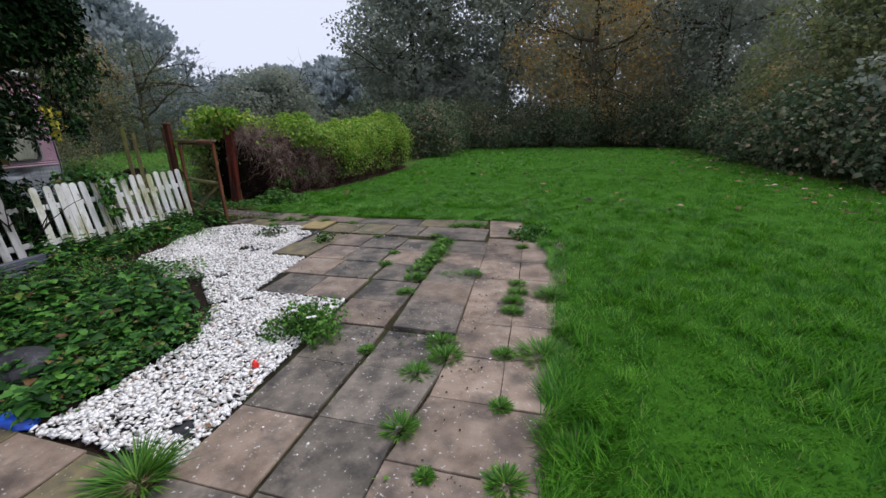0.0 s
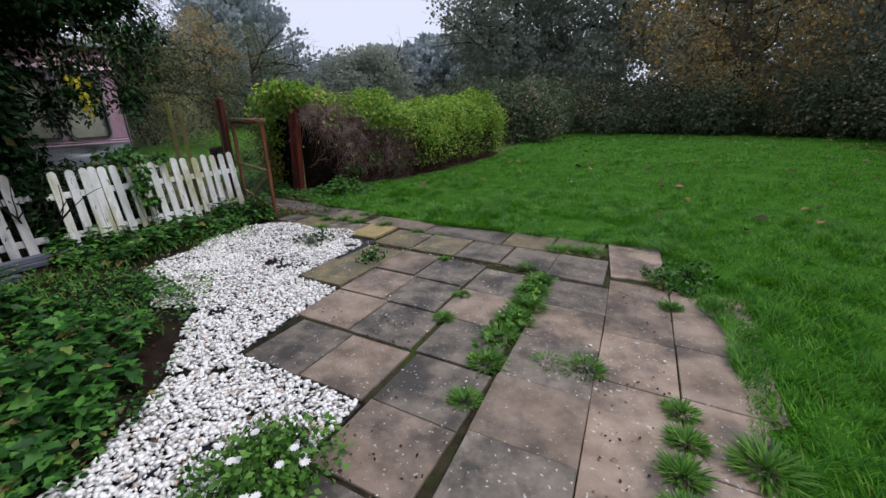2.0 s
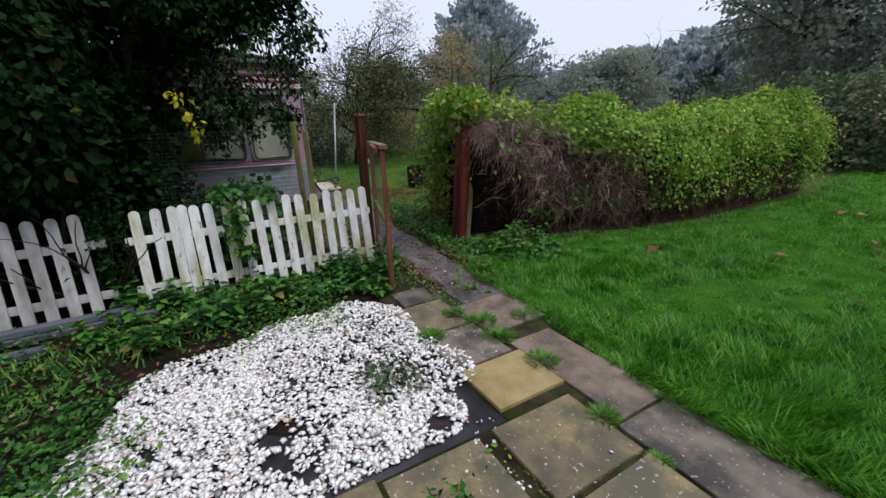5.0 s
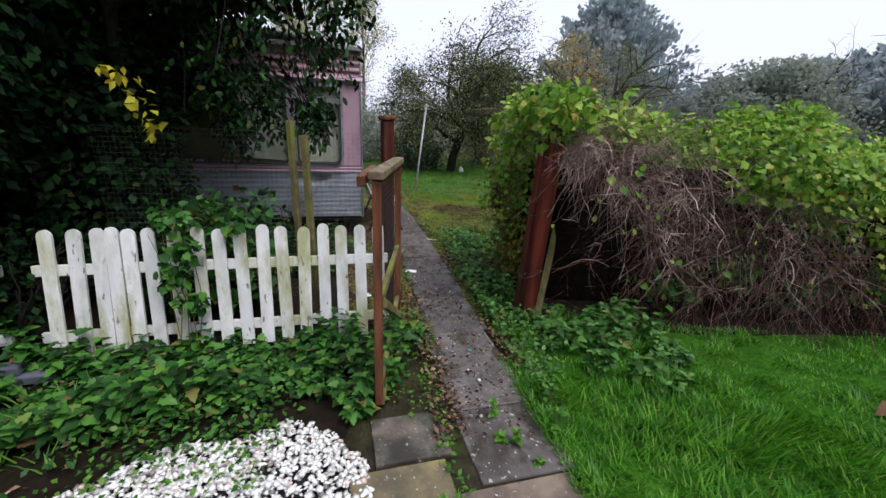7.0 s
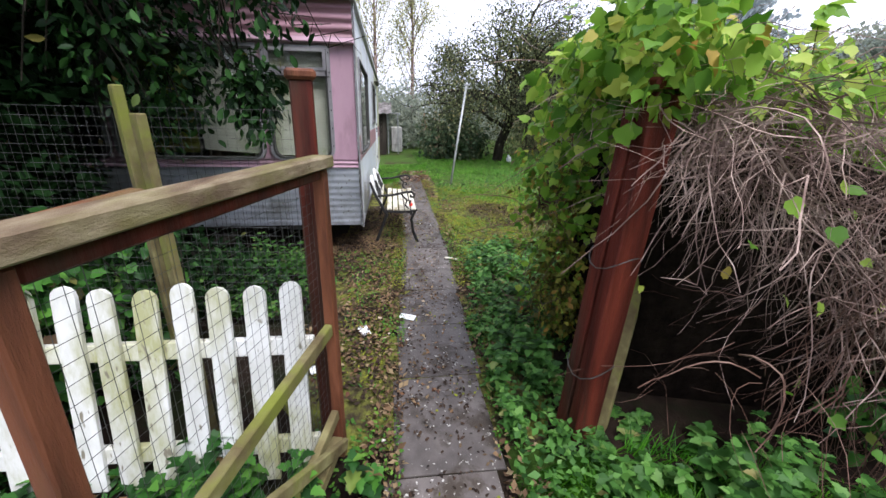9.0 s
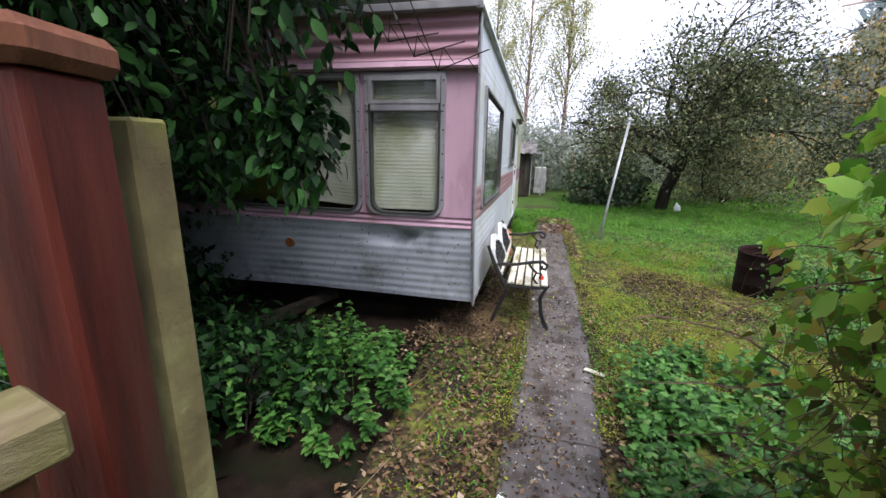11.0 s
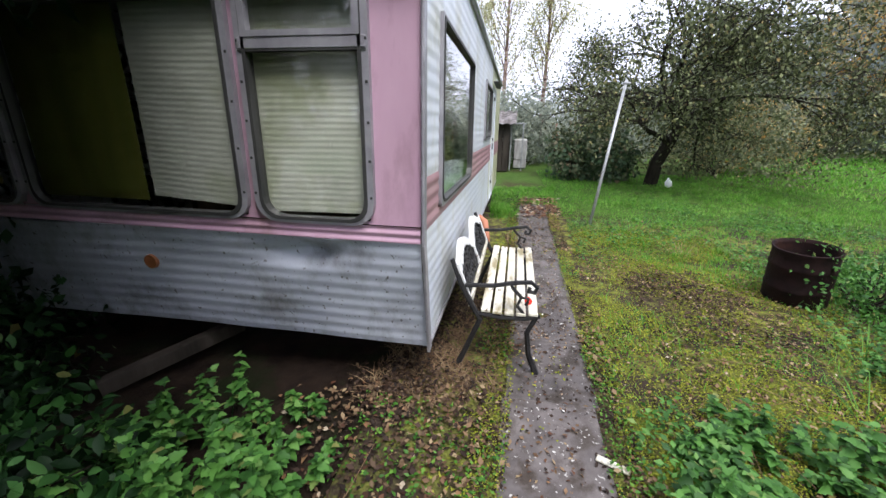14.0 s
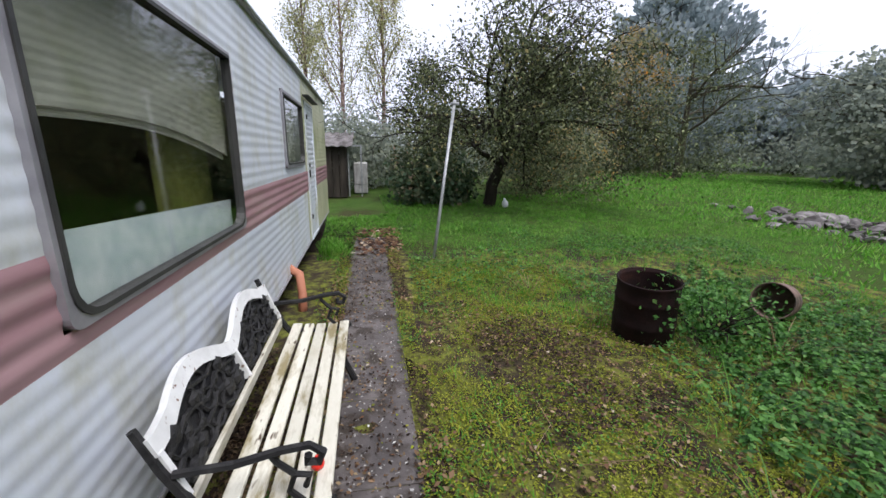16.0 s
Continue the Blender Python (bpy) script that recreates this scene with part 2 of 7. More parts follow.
c_ = ramp(n_, l_, g_.outputs["Random Per Island"], [(0.0, (0.55, 0.52, 0.48)), (0.04, (0.62, 0.45, 0.36)), (0.06, (0.66, 0.64, 0.6)), (0.5, (0.8, 0.79, 0.76)), (0.94, (0.86, 0.85, 0.83)), (0.97, (0.3, 0.28, 0.25)), (1.0, (0.16, 0.15, 0.14))])
f_ = ramp(n_, l_, noise_tex(n_, l_, g_.outputs["Position"], 14, 5), [(0.55, (1, 1, 1)), (0.75, (0.55, 0.5, 0.42))])
l_.new(mixed(n_, l_, 1.0, c_, f_, "MULTIPLY"), b_.inputs["Base Color"])
b_.inputs["Roughness"].default_value = 0.6

M_WOODRED = surface("red_brown_timber", [(0.3, (0.03, 0.007, 0.005)), (0.5, (0.09, 0.017, 0.011)), (0.7, (0.15, 0.03, 0.018))], 14, 0.55, 0.9, 30, stretch=(1, 1, 0.1), dirt=(0.05, 0.03, 0.02), dirt_scale=5, spec=0.2)
M_WOODGATE = surface("brown_stained_timber", [(0.3, (0.04, 0.014, 0.008)), (0.5, (0.13, 0.045, 0.022)), (0.7, (0.22, 0.08, 0.04))], 14, 0.6, 0.8, 40, stretch=(1, 1, 0.15), dirt=(0.12, 0.105, 0.04), dirt_scale=4, spec=0.25)
M_WOODRAIL = surface("weathered_rail_timber", [(0.3, (0.07, 0.04, 0.025)), (0.5, (0.16, 0.115, 0.07)), (0.7, (0.30, 0.25, 0.16))], 14, 0.65, 0.6, 60, stretch=(0.35, 1, 1), dirt=(0.15, 0.15, 0.035), dirt_scale=2.2, dirt_at=(0.46, 0.6), spec=0.3)
M_WOODGREEN = surface("algae_green_timber", [(0.3, (0.085, 0.06, 0.03)), (0.55, (0.16, 0.135, 0.06)), (0.7, (0.24, 0.22, 0.10))], 8, 0.8, 0.5, 50, dirt=(0.16, 0.18, 0.03), dirt_scale=3, spec=0.25)
M_PICKET = surface("flaking_white_paint", [(0.3, (0.54, 0.54, 0.50)), (0.6, (0.74, 0.74, 0.72))], 9, 0.6, 0.35, 60, stretch=(1, 1, 0.35), dirt=(0.36, 0.36, 0.19), dirt_scale=4.0, dirt_at=(0.48, 0.64), speck=(0.2, 0.18, 0.13), speck_scale=34, rand=0.08)
# Dirty white, greyed further to carry the shade under the evergreen's overhang.
M_PICKETOLD = surface("dirty_white_shade_grey_paint", [(0.3, (0.22, 0.215, 0.20)), (0.65, (0.46, 0.455, 0.44))], 9, 0.7, 0.4, 60, stretch=(1, 1, 0.3), dirt=(0.2, 0.19, 0.14), dirt_scale=3.0, rand=0.15, spec=0.2)
M_BOARD = surface("weathered_dark_board", [(0.3, (0.03, 0.033, 0.045)), (0.7, (0.13, 0.14, 0.17))], 7, 0.6, 0.6, 40, stretch=(1, 0.2, 1), spec=0.2)
M_WIRE = surface("galvanised_wire", [(0.3, (0.05, 0.05, 0.05)), (0.7, (0.12, 0.12, 0.115))], 30, 0.5, 0.1, 80, metal=0.6)
M_BARK = surface("grey_brown_bark", [(0.3, (0.035, 0.028, 0.02)), (0.7, (0.11, 0.095, 0.07))], 8, 0.9, 1.0, 18, stretch=(1, 1, 0.3), dirt=(0.06, 0.075, 0.03), dirt_scale=3, dist=0.02, spec=0.1)
M_DARKBARK = surface("dark_brown_bark", [(0.3, (0.012, 0.01, 0.008)), (0.7, (0.04, 0.034, 0.026))], 8, 0.9, 1.0, 18, stretch=(1, 1, 0.3), dist=0.02, spec=0.1)
M_TWIG = surface("dead_stem", [(0.3, (0.06, 0.036, 0.028)), (0.5, (0.2, 0.135, 0.115)), (0.65, (0.45, 0.34, 0.29))], 5, 0.85, 0.3, 60, spec=0.15)
M_TWIGDARK = surface("dead_red_brown_stem", [(0.3, (0.03, 0.016, 0.012)), (0.5, (0.10, 0.055, 0.04)), (0.65, (0.22, 0.14, 0.11))], 6, 0.85, 0.3, 60, spec=0.15)
M_CREAM = surface("algae_stained_white_aluminium", [(0.3, (0.56, 0.60, 0.65)), (0.65, (0.70, 0.735, 0.78))], 1.3, 0.42, 0.08, 20, dirt=(0.42, 0.42, 0.32), dirt_scale=2.6, dirt_at=(0.47, 0.75), stretch=(1, 1, 0.75))
M_PINK = surface("faded_pink_aluminium", [(0.3, (0.42, 0.255, 0.335)), (0.7, (0.54, 0.35, 0.435))], 2, 0.42, 0.05, 20, dirt=(0.26, 0.155, 0.165), dirt_scale=2.4, dirt_at=(0.55, 0.75), stretch=(1, 1, 0.4))
M_ROSE = surface("chalky_rose_aluminium", [(0.3, (0.27, 0.135, 0.15)), (0.7, (0.40, 0.245, 0.255))], 2.5, 0.55, 0.1, 20, dirt=(0.36, 0.27, 0.24), dirt_scale=1.6, stretch=(0.4, 0.4, 3))
M_MAUVE = surface("weathered_mauve_aluminium", [(0.3, (0.34, 0.17, 0.22)), (0.7, (0.47, 0.27, 0.33))], 2, 0.4, 0.08, 20, dirt=(0.22, 0.13, 0.14), dirt_scale=2.6, dirt_at=(0.52, 0.75), stretch=(1, 0.5, 2))
M_STEEL = surface("blue_grey_aluminium", [(0.3, (0.36, 0.385, 0.45)), (0.7, (0.54, 0.57, 0.63))], 2, 0.38, 0.08, 20, speck=(0.12, 0.11, 0.1), speck_scale=40, dirt=(0.17, 0.17, 0.165), dirt_scale=3.4, dirt_at=(0.5, 0.72), stretch=(1, 1, 0.8))
M_FRAME = surface("dull_aluminium_trim", [(0.3, (0.26, 0.25, 0.27)), (0.7, (0.42, 0.41, 0.43))], 6, 0.45, 0.1, 40, metal=0.4)
M_SEAL = surface("black_rubber_seal", [(0.3, (0.02, 0.02, 0.02)), (0.7, (0.05, 0.05, 0.045))], 6, 0.6, 0.1, 40)
M_BLIND = surface("mildewed_pleated_blind", [(0.3, (0.24, 0.25, 0.21)), (0.7, (0.35, 0.36, 0.31))], 2.5, 0.8, 0.1, 40, dirt=(0.19, 0.205, 0.13), dirt_scale=2)
M_CURTAIN = surface("olive_curtain", [(0.3, (0.07, 0.08, 0.015)), (0.7, (0.16, 0.17, 0.035))], 3, 0.9, 0.2, 40, stretch=(1, 1, 0.2), spec=0.15)
M_NET = surface("pale_blue_padding", [(0.3, (0.36, 0.44, 0.46)), (0.7, (0.58, 0.64, 0.64))], 12, 0.9, 0.3, 40)
M_PADEDGE = surface("cream_blind_edge", [(0.3, (0.42, 0.42, 0.35)), (0.7, (0.62, 0.62, 0.54))], 8, 0.8, 0.1, 40)
M_INSIDE = surface("dark_interior_panel", [(0.3, (0.05, 0.03, 0.015)), (0.7, (0.10, 0.06, 0.03))], 3, 0.7, 0.1, 30, spec=0.15)
M_IRON = surface("black_cast_iron", [(0.3, (0.008, 0.008, 0.009)), (0.7, (0.03, 0.029, 0.028))], 20, 0.5, 0.6, 90, metal=0.0, spec=0.25)
M_BENCHW = surface("peeling_cream_paint", [(0.3, (0.50, 0.47, 0.36)), (0.6, (0.72, 0.70, 0.60))], 7, 0.6, 0.4, 60, stretch=(0.3, 1, 1), dirt=(0.24, 0.20, 0.10), dirt_scale=7, dirt_at=(0.47, 0.62), rand=0.12, speck=(0.1, 0.07, 0.04), speck_scale=30)
M_BENCHF = surface("white_painted_metal", [(0.3, (0.62, 0.62, 0.60)), (0.7, (0.80, 0.80, 0.78))], 9, 0.45, 0.2, 60, speck=(0.2, 0.12, 0.08), speck_scale=35)
M_RUST = surface("dark_rusted_steel", [(0.3, (0.008, 0.005, 0.005)), (0.7, (0.022, 0.01, 0.009))], 7, 0.75, 0.6, 50, dirt=(0.035, 0.015, 0.011), dirt_scale=3, dirt_at=(0.58, 0.7), spec=0.12)
M_ZINC = surface("dull_galvanised_pole", [(0.3, (0.25, 0.26, 0.26)), (0.7, (0.42, 0.43, 0.43))], 12, 0.5, 0.2, 60, metal=0.5)
M_SHED = surface("dark_creosoted_boards", [(0.3, (0.02, 0.017, 0.014)), (0.7, (0.06, 0.05, 0.04))], 6, 0.8, 0.5, 30, stretch=(1, 1, 0.2), spec=0.1)
M_WHITE = surface("white_plastic", [(0.3, (0.74, 0.75, 0.76)), (0.7, (0.82, 0.83, 0.84))], 6, 0.35, 0.05, 20)
M_RED = surface("red_plastic", [(0.3, (0.70, 0.02, 0.01)), (0.7, (0.8, 0.035, 0.02))], 6, 0.3, 0.05, 20)
M_BLUE = surface("blue_plastic", [(0.3, (0.02, 0.08, 0.5)), (0.7, (0.03, 0.13, 0.65))], 6, 0.35, 0.05, 20)
M_TEAL = surface("teal_plastic", [(0.3, (0.02, 0.22, 0.2)), (0.7, (0.03, 0.3, 0.26))], 6, 0.4, 0.05, 20)
M_BLACK = surface("black_polythene", [(0.3, (0.01, 0.01, 0.012)), (0.7, (0.04, 0.04, 0.045))], 6, 0.35, 0.5, 12, dist=0.03)
M_ORANGE = surface("amber_reflector", [(0.3, (0.13, 0.045, 0.015)), (0.7, (0.34, 0.13, 0.05))], 6, 0.4, 0.05, 20)
M_CLAY = surface("terracotta_pipe", [(0.3, (0.36, 0.13, 0.07)), (0.7, (0.46, 0.19, 0.11))], 6, 0.7, 0.2, 40)
M_CLAYDARK = surface("dirty_brown_plastic", [(0.3, (0.09, 0.05, 0.04)), (0.7, (0.2, 0.13, 0.1))], 8, 0.7, 0.3, 40, dirt=(0.05, 0.04, 0.03), dirt_scale=6)
M_RUBBLE = surface("grey_rubble", [(0.35, (0.06, 0.05, 0.045)), (0.7, (0.28, 0.26, 0.25))], 4, 0.85, 0.6, 30, rand=0.3, spec=0.2)
M_GLASS, n_, l_, b_ = nodes_of("window_glass")
b_.inputs["Transmission Weight"].default_value, b_.inputs["Roughness"].default_value, b_.inputs["IOR"].default_value = 1.0, 0.03, 1.45
b_.inputs["Base Color"].default_value = (0.95, 0.97, 0.95, 1)

F_GRASS = foliage("lawn_blades", [(0.0, (0.025, 0.1, 0.006)), (0.4, (0.065, 0.23, 0.012)), (0.8, (0.125, 0.35, 0.022)), (0.95, (0.19, 0.42, 0.045)), (1.0, (0.25, 0.30, 0.09))], 0.42, 0.4, patch=(0.5, 0.68, 0.42), patch_scale=3.2, spec=0.25)
F_WEED = foliage("weed_leaves", [(0.0, (0.03, 0.10, 0.012)), (0.6, (0.07, 0.2, 0.02)), (1.0, (0.16, 0.30, 0.04))], 0.5, 0.3, spec=0.25)
F_NETTLE = foliage("nettle_leaves", [(0.0, (0.008, 0.035, 0.006)), (0.35, (0.022, 0.085, 0.014)), (0.7, (0.06, 0.18, 0.028)), (0.93, (0.11, 0.27, 0.04)), (0.97, (0.2, 0.2, 0.05)), (1.0, (0.14, 0.06, 0.04))], 0.5, 0.25, patch=(0.7, 0.85, 0.7), patch_scale=2, spec=0.25)
# Lit copy of the nettle leaves: brighter colours for the patches in open light.
F_NETTLELIT = foliage("lit_nettle_leaves", [(0.0, (0.02, 0.07, 0.012)), (0.4, (0.06, 0.17, 0.03)), (0.8, (0.11, 0.27, 0.05)), (0.97, (0.17, 0.33, 0.08)), (1.0, (0.28, 0.22, 0.08))], 0.55, 0.35, patch=(0.75, 0.8, 0.8), patch_scale=2.0, spec=0.3)
F_HEDGE = foliage("yellow_green_vine_leaves", [(0.0, (0.06, 0.15, 0.02)), (0.35, (0.18, 0.36, 0.04)), (0.75, (0.34, 0.50, 0.08)), (0.96, (0.54, 0.58, 0.13)), (1.0, (0.45, 0.22, 0.06))], 0.5, 0.45, patch=(0.7, 0.8, 0.6), patch_scale=2.2, spec=0.25)
F_DRYVINE = foliage("browning_vine_leaves", [(0.0, (0.05, 0.05, 0.012)), (0.5, (0.13, 0.14, 0.025)), (0.85, (0.26, 0.25, 0.04)), (1.0, (0.3, 0.14, 0.04))], 0.6, 0.3, spec=0.15)
# Almost black: the deep shade of the crown is in this leaf colour.
F_LAUREL = foliage("shade_dark_evergreen_leaves", [(0.0, (0.003, 0.010, 0.003)), (0.75, (0.008, 0.026, 0.007)), (0.98, (0.015, 0.045, 0.012)), (1.0, (0.08, 0.06, 0.02))], 0.6, 0.03, spec=0.06)
# Mostly shade-dark as well, with a few leaves bright like highlights.
F_SPRAY = foliage("shade_dark_leaves_few_lit", [(0.0, (0.003, 0.012, 0.003)), (0.55, (0.01, 0.036, 0.008)), (0.85, (0.035, 0.105, 0.022)), (0.985, (0.08, 0.19, 0.055)), (1.0, (0.25, 0.18, 0.05))], 0.5, 0.15, spec=0.16)
F_YELLOW = foliage("yellowed_leaves", [(0.0, (0.35, 0.36, 0.02)), (1.0, (0.55, 0.46, 0.03))], 0.5, 0.3)
# Distance haze is put into the next three leaf colours, paler and greyer than leaves.
F_HAZETREE = foliage("haze_paled_green_leaves", [(0.0, (0.25, 0.28, 0.23)), (0.6, (0.31, 0.34, 0.27)), (1.0, (0.39, 0.41, 0.31))], 0.9, 0.55, patch=(0.75, 0.8, 0.85), patch_scale=0.4, spec=0.1)
F_HAZECONIFER = foliage("haze_paled_conifer_sprays", [(0.0, (0.31, 0.36, 0.37)), (0.6, (0.36, 0.41, 0.42)), (1.0, (0.42, 0.46, 0.46))], 0.9, 0.55, patch=(0.8, 0.85, 0.85), patch_scale=0.3, spec=0.1)
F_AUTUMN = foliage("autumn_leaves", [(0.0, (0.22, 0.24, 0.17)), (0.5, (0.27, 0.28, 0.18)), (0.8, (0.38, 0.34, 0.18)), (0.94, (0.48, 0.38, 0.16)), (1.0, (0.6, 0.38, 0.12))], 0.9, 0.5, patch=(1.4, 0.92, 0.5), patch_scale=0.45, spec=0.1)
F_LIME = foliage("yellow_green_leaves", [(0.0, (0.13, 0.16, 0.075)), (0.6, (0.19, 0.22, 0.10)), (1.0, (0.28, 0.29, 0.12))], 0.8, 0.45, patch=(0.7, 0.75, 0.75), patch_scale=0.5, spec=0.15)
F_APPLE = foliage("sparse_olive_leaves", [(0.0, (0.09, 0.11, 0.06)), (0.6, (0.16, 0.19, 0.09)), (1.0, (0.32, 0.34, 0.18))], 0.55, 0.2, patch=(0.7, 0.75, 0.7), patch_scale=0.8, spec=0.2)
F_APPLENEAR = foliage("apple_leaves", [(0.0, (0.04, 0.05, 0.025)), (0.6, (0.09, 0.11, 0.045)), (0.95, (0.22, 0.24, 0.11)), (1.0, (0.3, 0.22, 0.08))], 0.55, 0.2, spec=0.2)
# Poplar leaves are paled too, for haze against the bright sky.
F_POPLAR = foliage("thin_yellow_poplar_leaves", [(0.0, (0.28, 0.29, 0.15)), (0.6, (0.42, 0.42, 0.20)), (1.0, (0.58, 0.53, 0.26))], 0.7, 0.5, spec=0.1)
F_BRAMBLE = foliage("bramble_leaves", [(0.0, (0.035, 0.065, 0.035)), (0.6, (0.075, 0.125, 0.06)), (0.9, (0.17, 0.21, 0.12)), (1.0, (0.30, 0.24, 0.16))], 0.65, 0.35, patch=(1.5, 1.1, 1.2), patch_scale=0.6, spec=0.2)
F_DEAD = foliage("fallen_leaves", [(0.0, (0.03, 0.015, 0.01)), (0.5, (0.11, 0.05, 0.028)), (0.85, (0.24, 0.14, 0.07)), (1.0, (0.5, 0.43, 0.32))], 0.6, 0.1, spec=0.15)
F_STRAW = foliage("dead_grass", [(0.0, (0.10, 0.06, 0.035)), (0.6, (0.22, 0.14, 0.08)), (1.0, (0.34, 0.26, 0.15))], 0.8, 0.2, spec=0.1)
F_MOSS = foliage("bright_moss", [(0.0, (0.11, 0.13, 0.015)), (0.6, (0.22, 0.25, 0.03)), (1.0, (0.34, 0.34, 0.05))], 0.85, 0.2, spec=0.1)
F_CRUMB = foliage("dark_wet_crumbs", [(0.0, (0.012, 0.008, 0.006)), (0.7, (0.05, 0.03, 0.02)), (1.0, (0.13, 0.09, 0.05))], 0.7, 0.0, spec=0.15)
F_DAISYLEAF = foliage("daisy_plant_leaves", [(0.0, (0.02, 0.07, 0.008)), (0.5, (0.06, 0.17, 0.02)), (1.0, (0.14, 0.30, 0.05))], 0.5, 0.3, spec=0.25)
F_DAISY = foliage("white_petals", [(0.0, (0.75, 0.74, 0.72)), (1.0, (0.82, 0.8, 0.8))], 0.6, 0.2)

# ---- ground ----
def inside(p, poly):
    x, y, r = p[:, 0], p[:, 1], np.zeros(len(p), bool)
    for (x0, y0), (x1, y1) in zip(poly, poly[1:] + poly[:1]):
        if y0 != y1:
            r ^= ((y0 > y) != (y1 > y)) & (x < (x1 - x0) * (y - y0) / (y1 - y0) + x0)
    return r


def spots(n, poly, rng=RNG):
    a = np.array(poly)
    lo, hi = a.min(0), a.max(0)
    out = np.zeros((0, 2))
    while len(out) < n:
        p = rng.uniform(lo, hi, (n * 2, 2))
        out = np.vstack([out, p[inside(p, poly)]])
    return out[:n]


def area(poly):
    return abs(sum(x0 * y1 - x1 * y0 for (x0, y0), (x1, y1) in zip(poly, poly[1:] + poly[:1]))) / 2


def sheet(name, poly, z, mat, edge=0.25, bumps=0.01, kind="structure", label="", parent=None, drop=0.05):
    """A ground sheet of some thickness, gently uneven, cut to an outline."""
    bm = bmesh.new()
    vs = [bm.verts.new((x, y, z)) for x, y in poly]
    f = bm.faces.new(vs)
    if f.normal.z < 0:
        f.normal_flip()
    lo, hi = np.array(poly).min(0), np.array(poly).max(0)
    for axis in (0, 1):
        k = math.ceil(lo[axis] / edge) * edge
        while k < hi[axis]:
            co, no = [0, 0, 0], [0, 0, 0]
            co[axis], no[axis] = k, 1
            bmesh.ops.bisect_plane(bm, geom=bm.verts[:] + bm.edges[:] + bm.faces[:], plane_co=co, plane_no=no)
            k += edge
    rim = [e for e in bm.edges if e.is_boundary]
    for v in bm.verts:
        v.co.z += bumps * noise.noise(v.co * 1.7) + bumps * 0.5 * noise.noise(v.co * 5)
    new_edges = bmesh.ops.extrude_edge_only(bm, edges=rim)["geom"]
    for v in new_edges:
        if isinstance(v, bmesh.types.BMVert):
            v.co.z -= drop
    bmesh.ops.recalc_face_normals(bm, faces=bm.faces)
    ob = part(name, bm, mat, parent, label, kind, smooth=True)
    return ob


GRAVEL = [(-1.62, 1.08), (-2.62, 1.12), (-2.56, 1.5), (-2.5, 2.05), (-2.9, 2.6), (-3.5, 3.1), (-3.95, 3.1), (-4.8, 3.35), (-5.05, 3.97), (-5.3, 4.9), (-4.85, 5.22),
          (-3.8, 5.2), (-3.36, 4.98), (-3.33, 3.97), (-2.8, 3.95), (-2.72, 2.93), (-1.74, 2.93), (-1.68, 2.0)]
LAWN = [(0.12, -4), (0.1, 1.3), (0.08, 2.6), (0.1, 3.5), (0.02, 4.7), (-0.3, 5.3), (-0.36, 6.2), (-1.9, 6.12), (-3.0, 6.05), (-4.5, 6.24), (-5.6, 6.3), (-6.0, 6.45), (-6.2, 6.9),
        (-5.7, 8.2), (-5.2, 10), (-5.0, 13.8), (-5.5, 17), (-6.2, 24.2), (0.5, 24.8), (6.8, 23.8), (6.2, 13), (6.3, 9), (7.5, -4)]
PATIO = [(-1.66, -2.0), (0.2, -2.0), (0.2, 5.2), (-0.3, 6.2), (-5.9, 6.2), (-5.9, 5.4), (-5.0, 5.15), (-3.3, 5.2), (-3.3, 3.97), (-2.8, 3.97), (-2.7, 2.94), (-1.72, 2.94), (-1.7, 1.05), (-3.2, 1.1), (-3.2, -2.0)]
YARD = [(-6.2, 6.1), (-6.2, 6.7), (-7.4, 7.3), (-7.6, 12.0), (-13.8, 12.0), (-14.2, 5.3), (-6.6, 5.2), (-6.2, 5.5)]

bm = bmesh.new()
xs = [-900, -300, -120, -70, -50] + [x * 1.0 for x in range(-44, 14)] + [20, 35, 70, 150, 400, 900]
ys = [-900, -300, -80, -30, -12, -6] + [y * 1.0 for y in range(-4, 46)] + [55, 80, 150, 400, 900]
grid = [[bm.verts.new((x, y, -0.035 + 0.012 * noise.noise(Vector((x * 0.7, y * 0.7, 0))))) for y in ys] for x in xs]
for i in range(len(xs) - 1):
    for j in range(len(ys) - 1):
        bm.faces.new((grid[i][j], grid[i + 1][j], grid[i + 1][j + 1], grid[i][j + 1]))
ground = part("ground", bm, M_FIELD, None, "rough damp grass and weeds round the garden", "structure", smooth=True)
soil = sheet("bed_soil", [(-6.6, -4), (-1.6, -4), (-1.6, 1.1), (-2.4, 3.5), (-3.4, 5.3), (-5.9, 5.75), (-6.3, 5.75), (-9, 5.95), (-14.6, 6.1), (-17, 6.0), (-17, -2), (-10, -4)], -0.012, M_SOIL, 0.3, 0.02, label="dark wet soil with bits of leaf, beside the path and under the shrubs")
lawn = sheet("lawn", LAWN, 0.012, M_TURF, 0.5, 0.015, label="lush green uncut lawn")
yard = sheet("yard_ground", YARD, 0.004, M_MOSSY, 0.25, 0.012, label="mossy weedy ground beside the paved path")
membrane = sheet("gravel_bed", [(-1.6, 1.1), (-2.5, 1.15), (-2.4, 2.1), (-2.85, 2.7), (-3.5, 3.2), (-4.7, 3.45), (-5.1, 4.8), (-4.8, 5.1), (-3.7, 5.22), (-0.95, 5.2), (-0.95, 4.9), (-3.2, 4.95), (-3.2, 4.1), (-2.6, 4.0), (-2.6, 3.05), (-1.6, 3.0)],
                 -0.005, M_SHEET, 0.5, 0.0, label="black membrane under the white chippings")

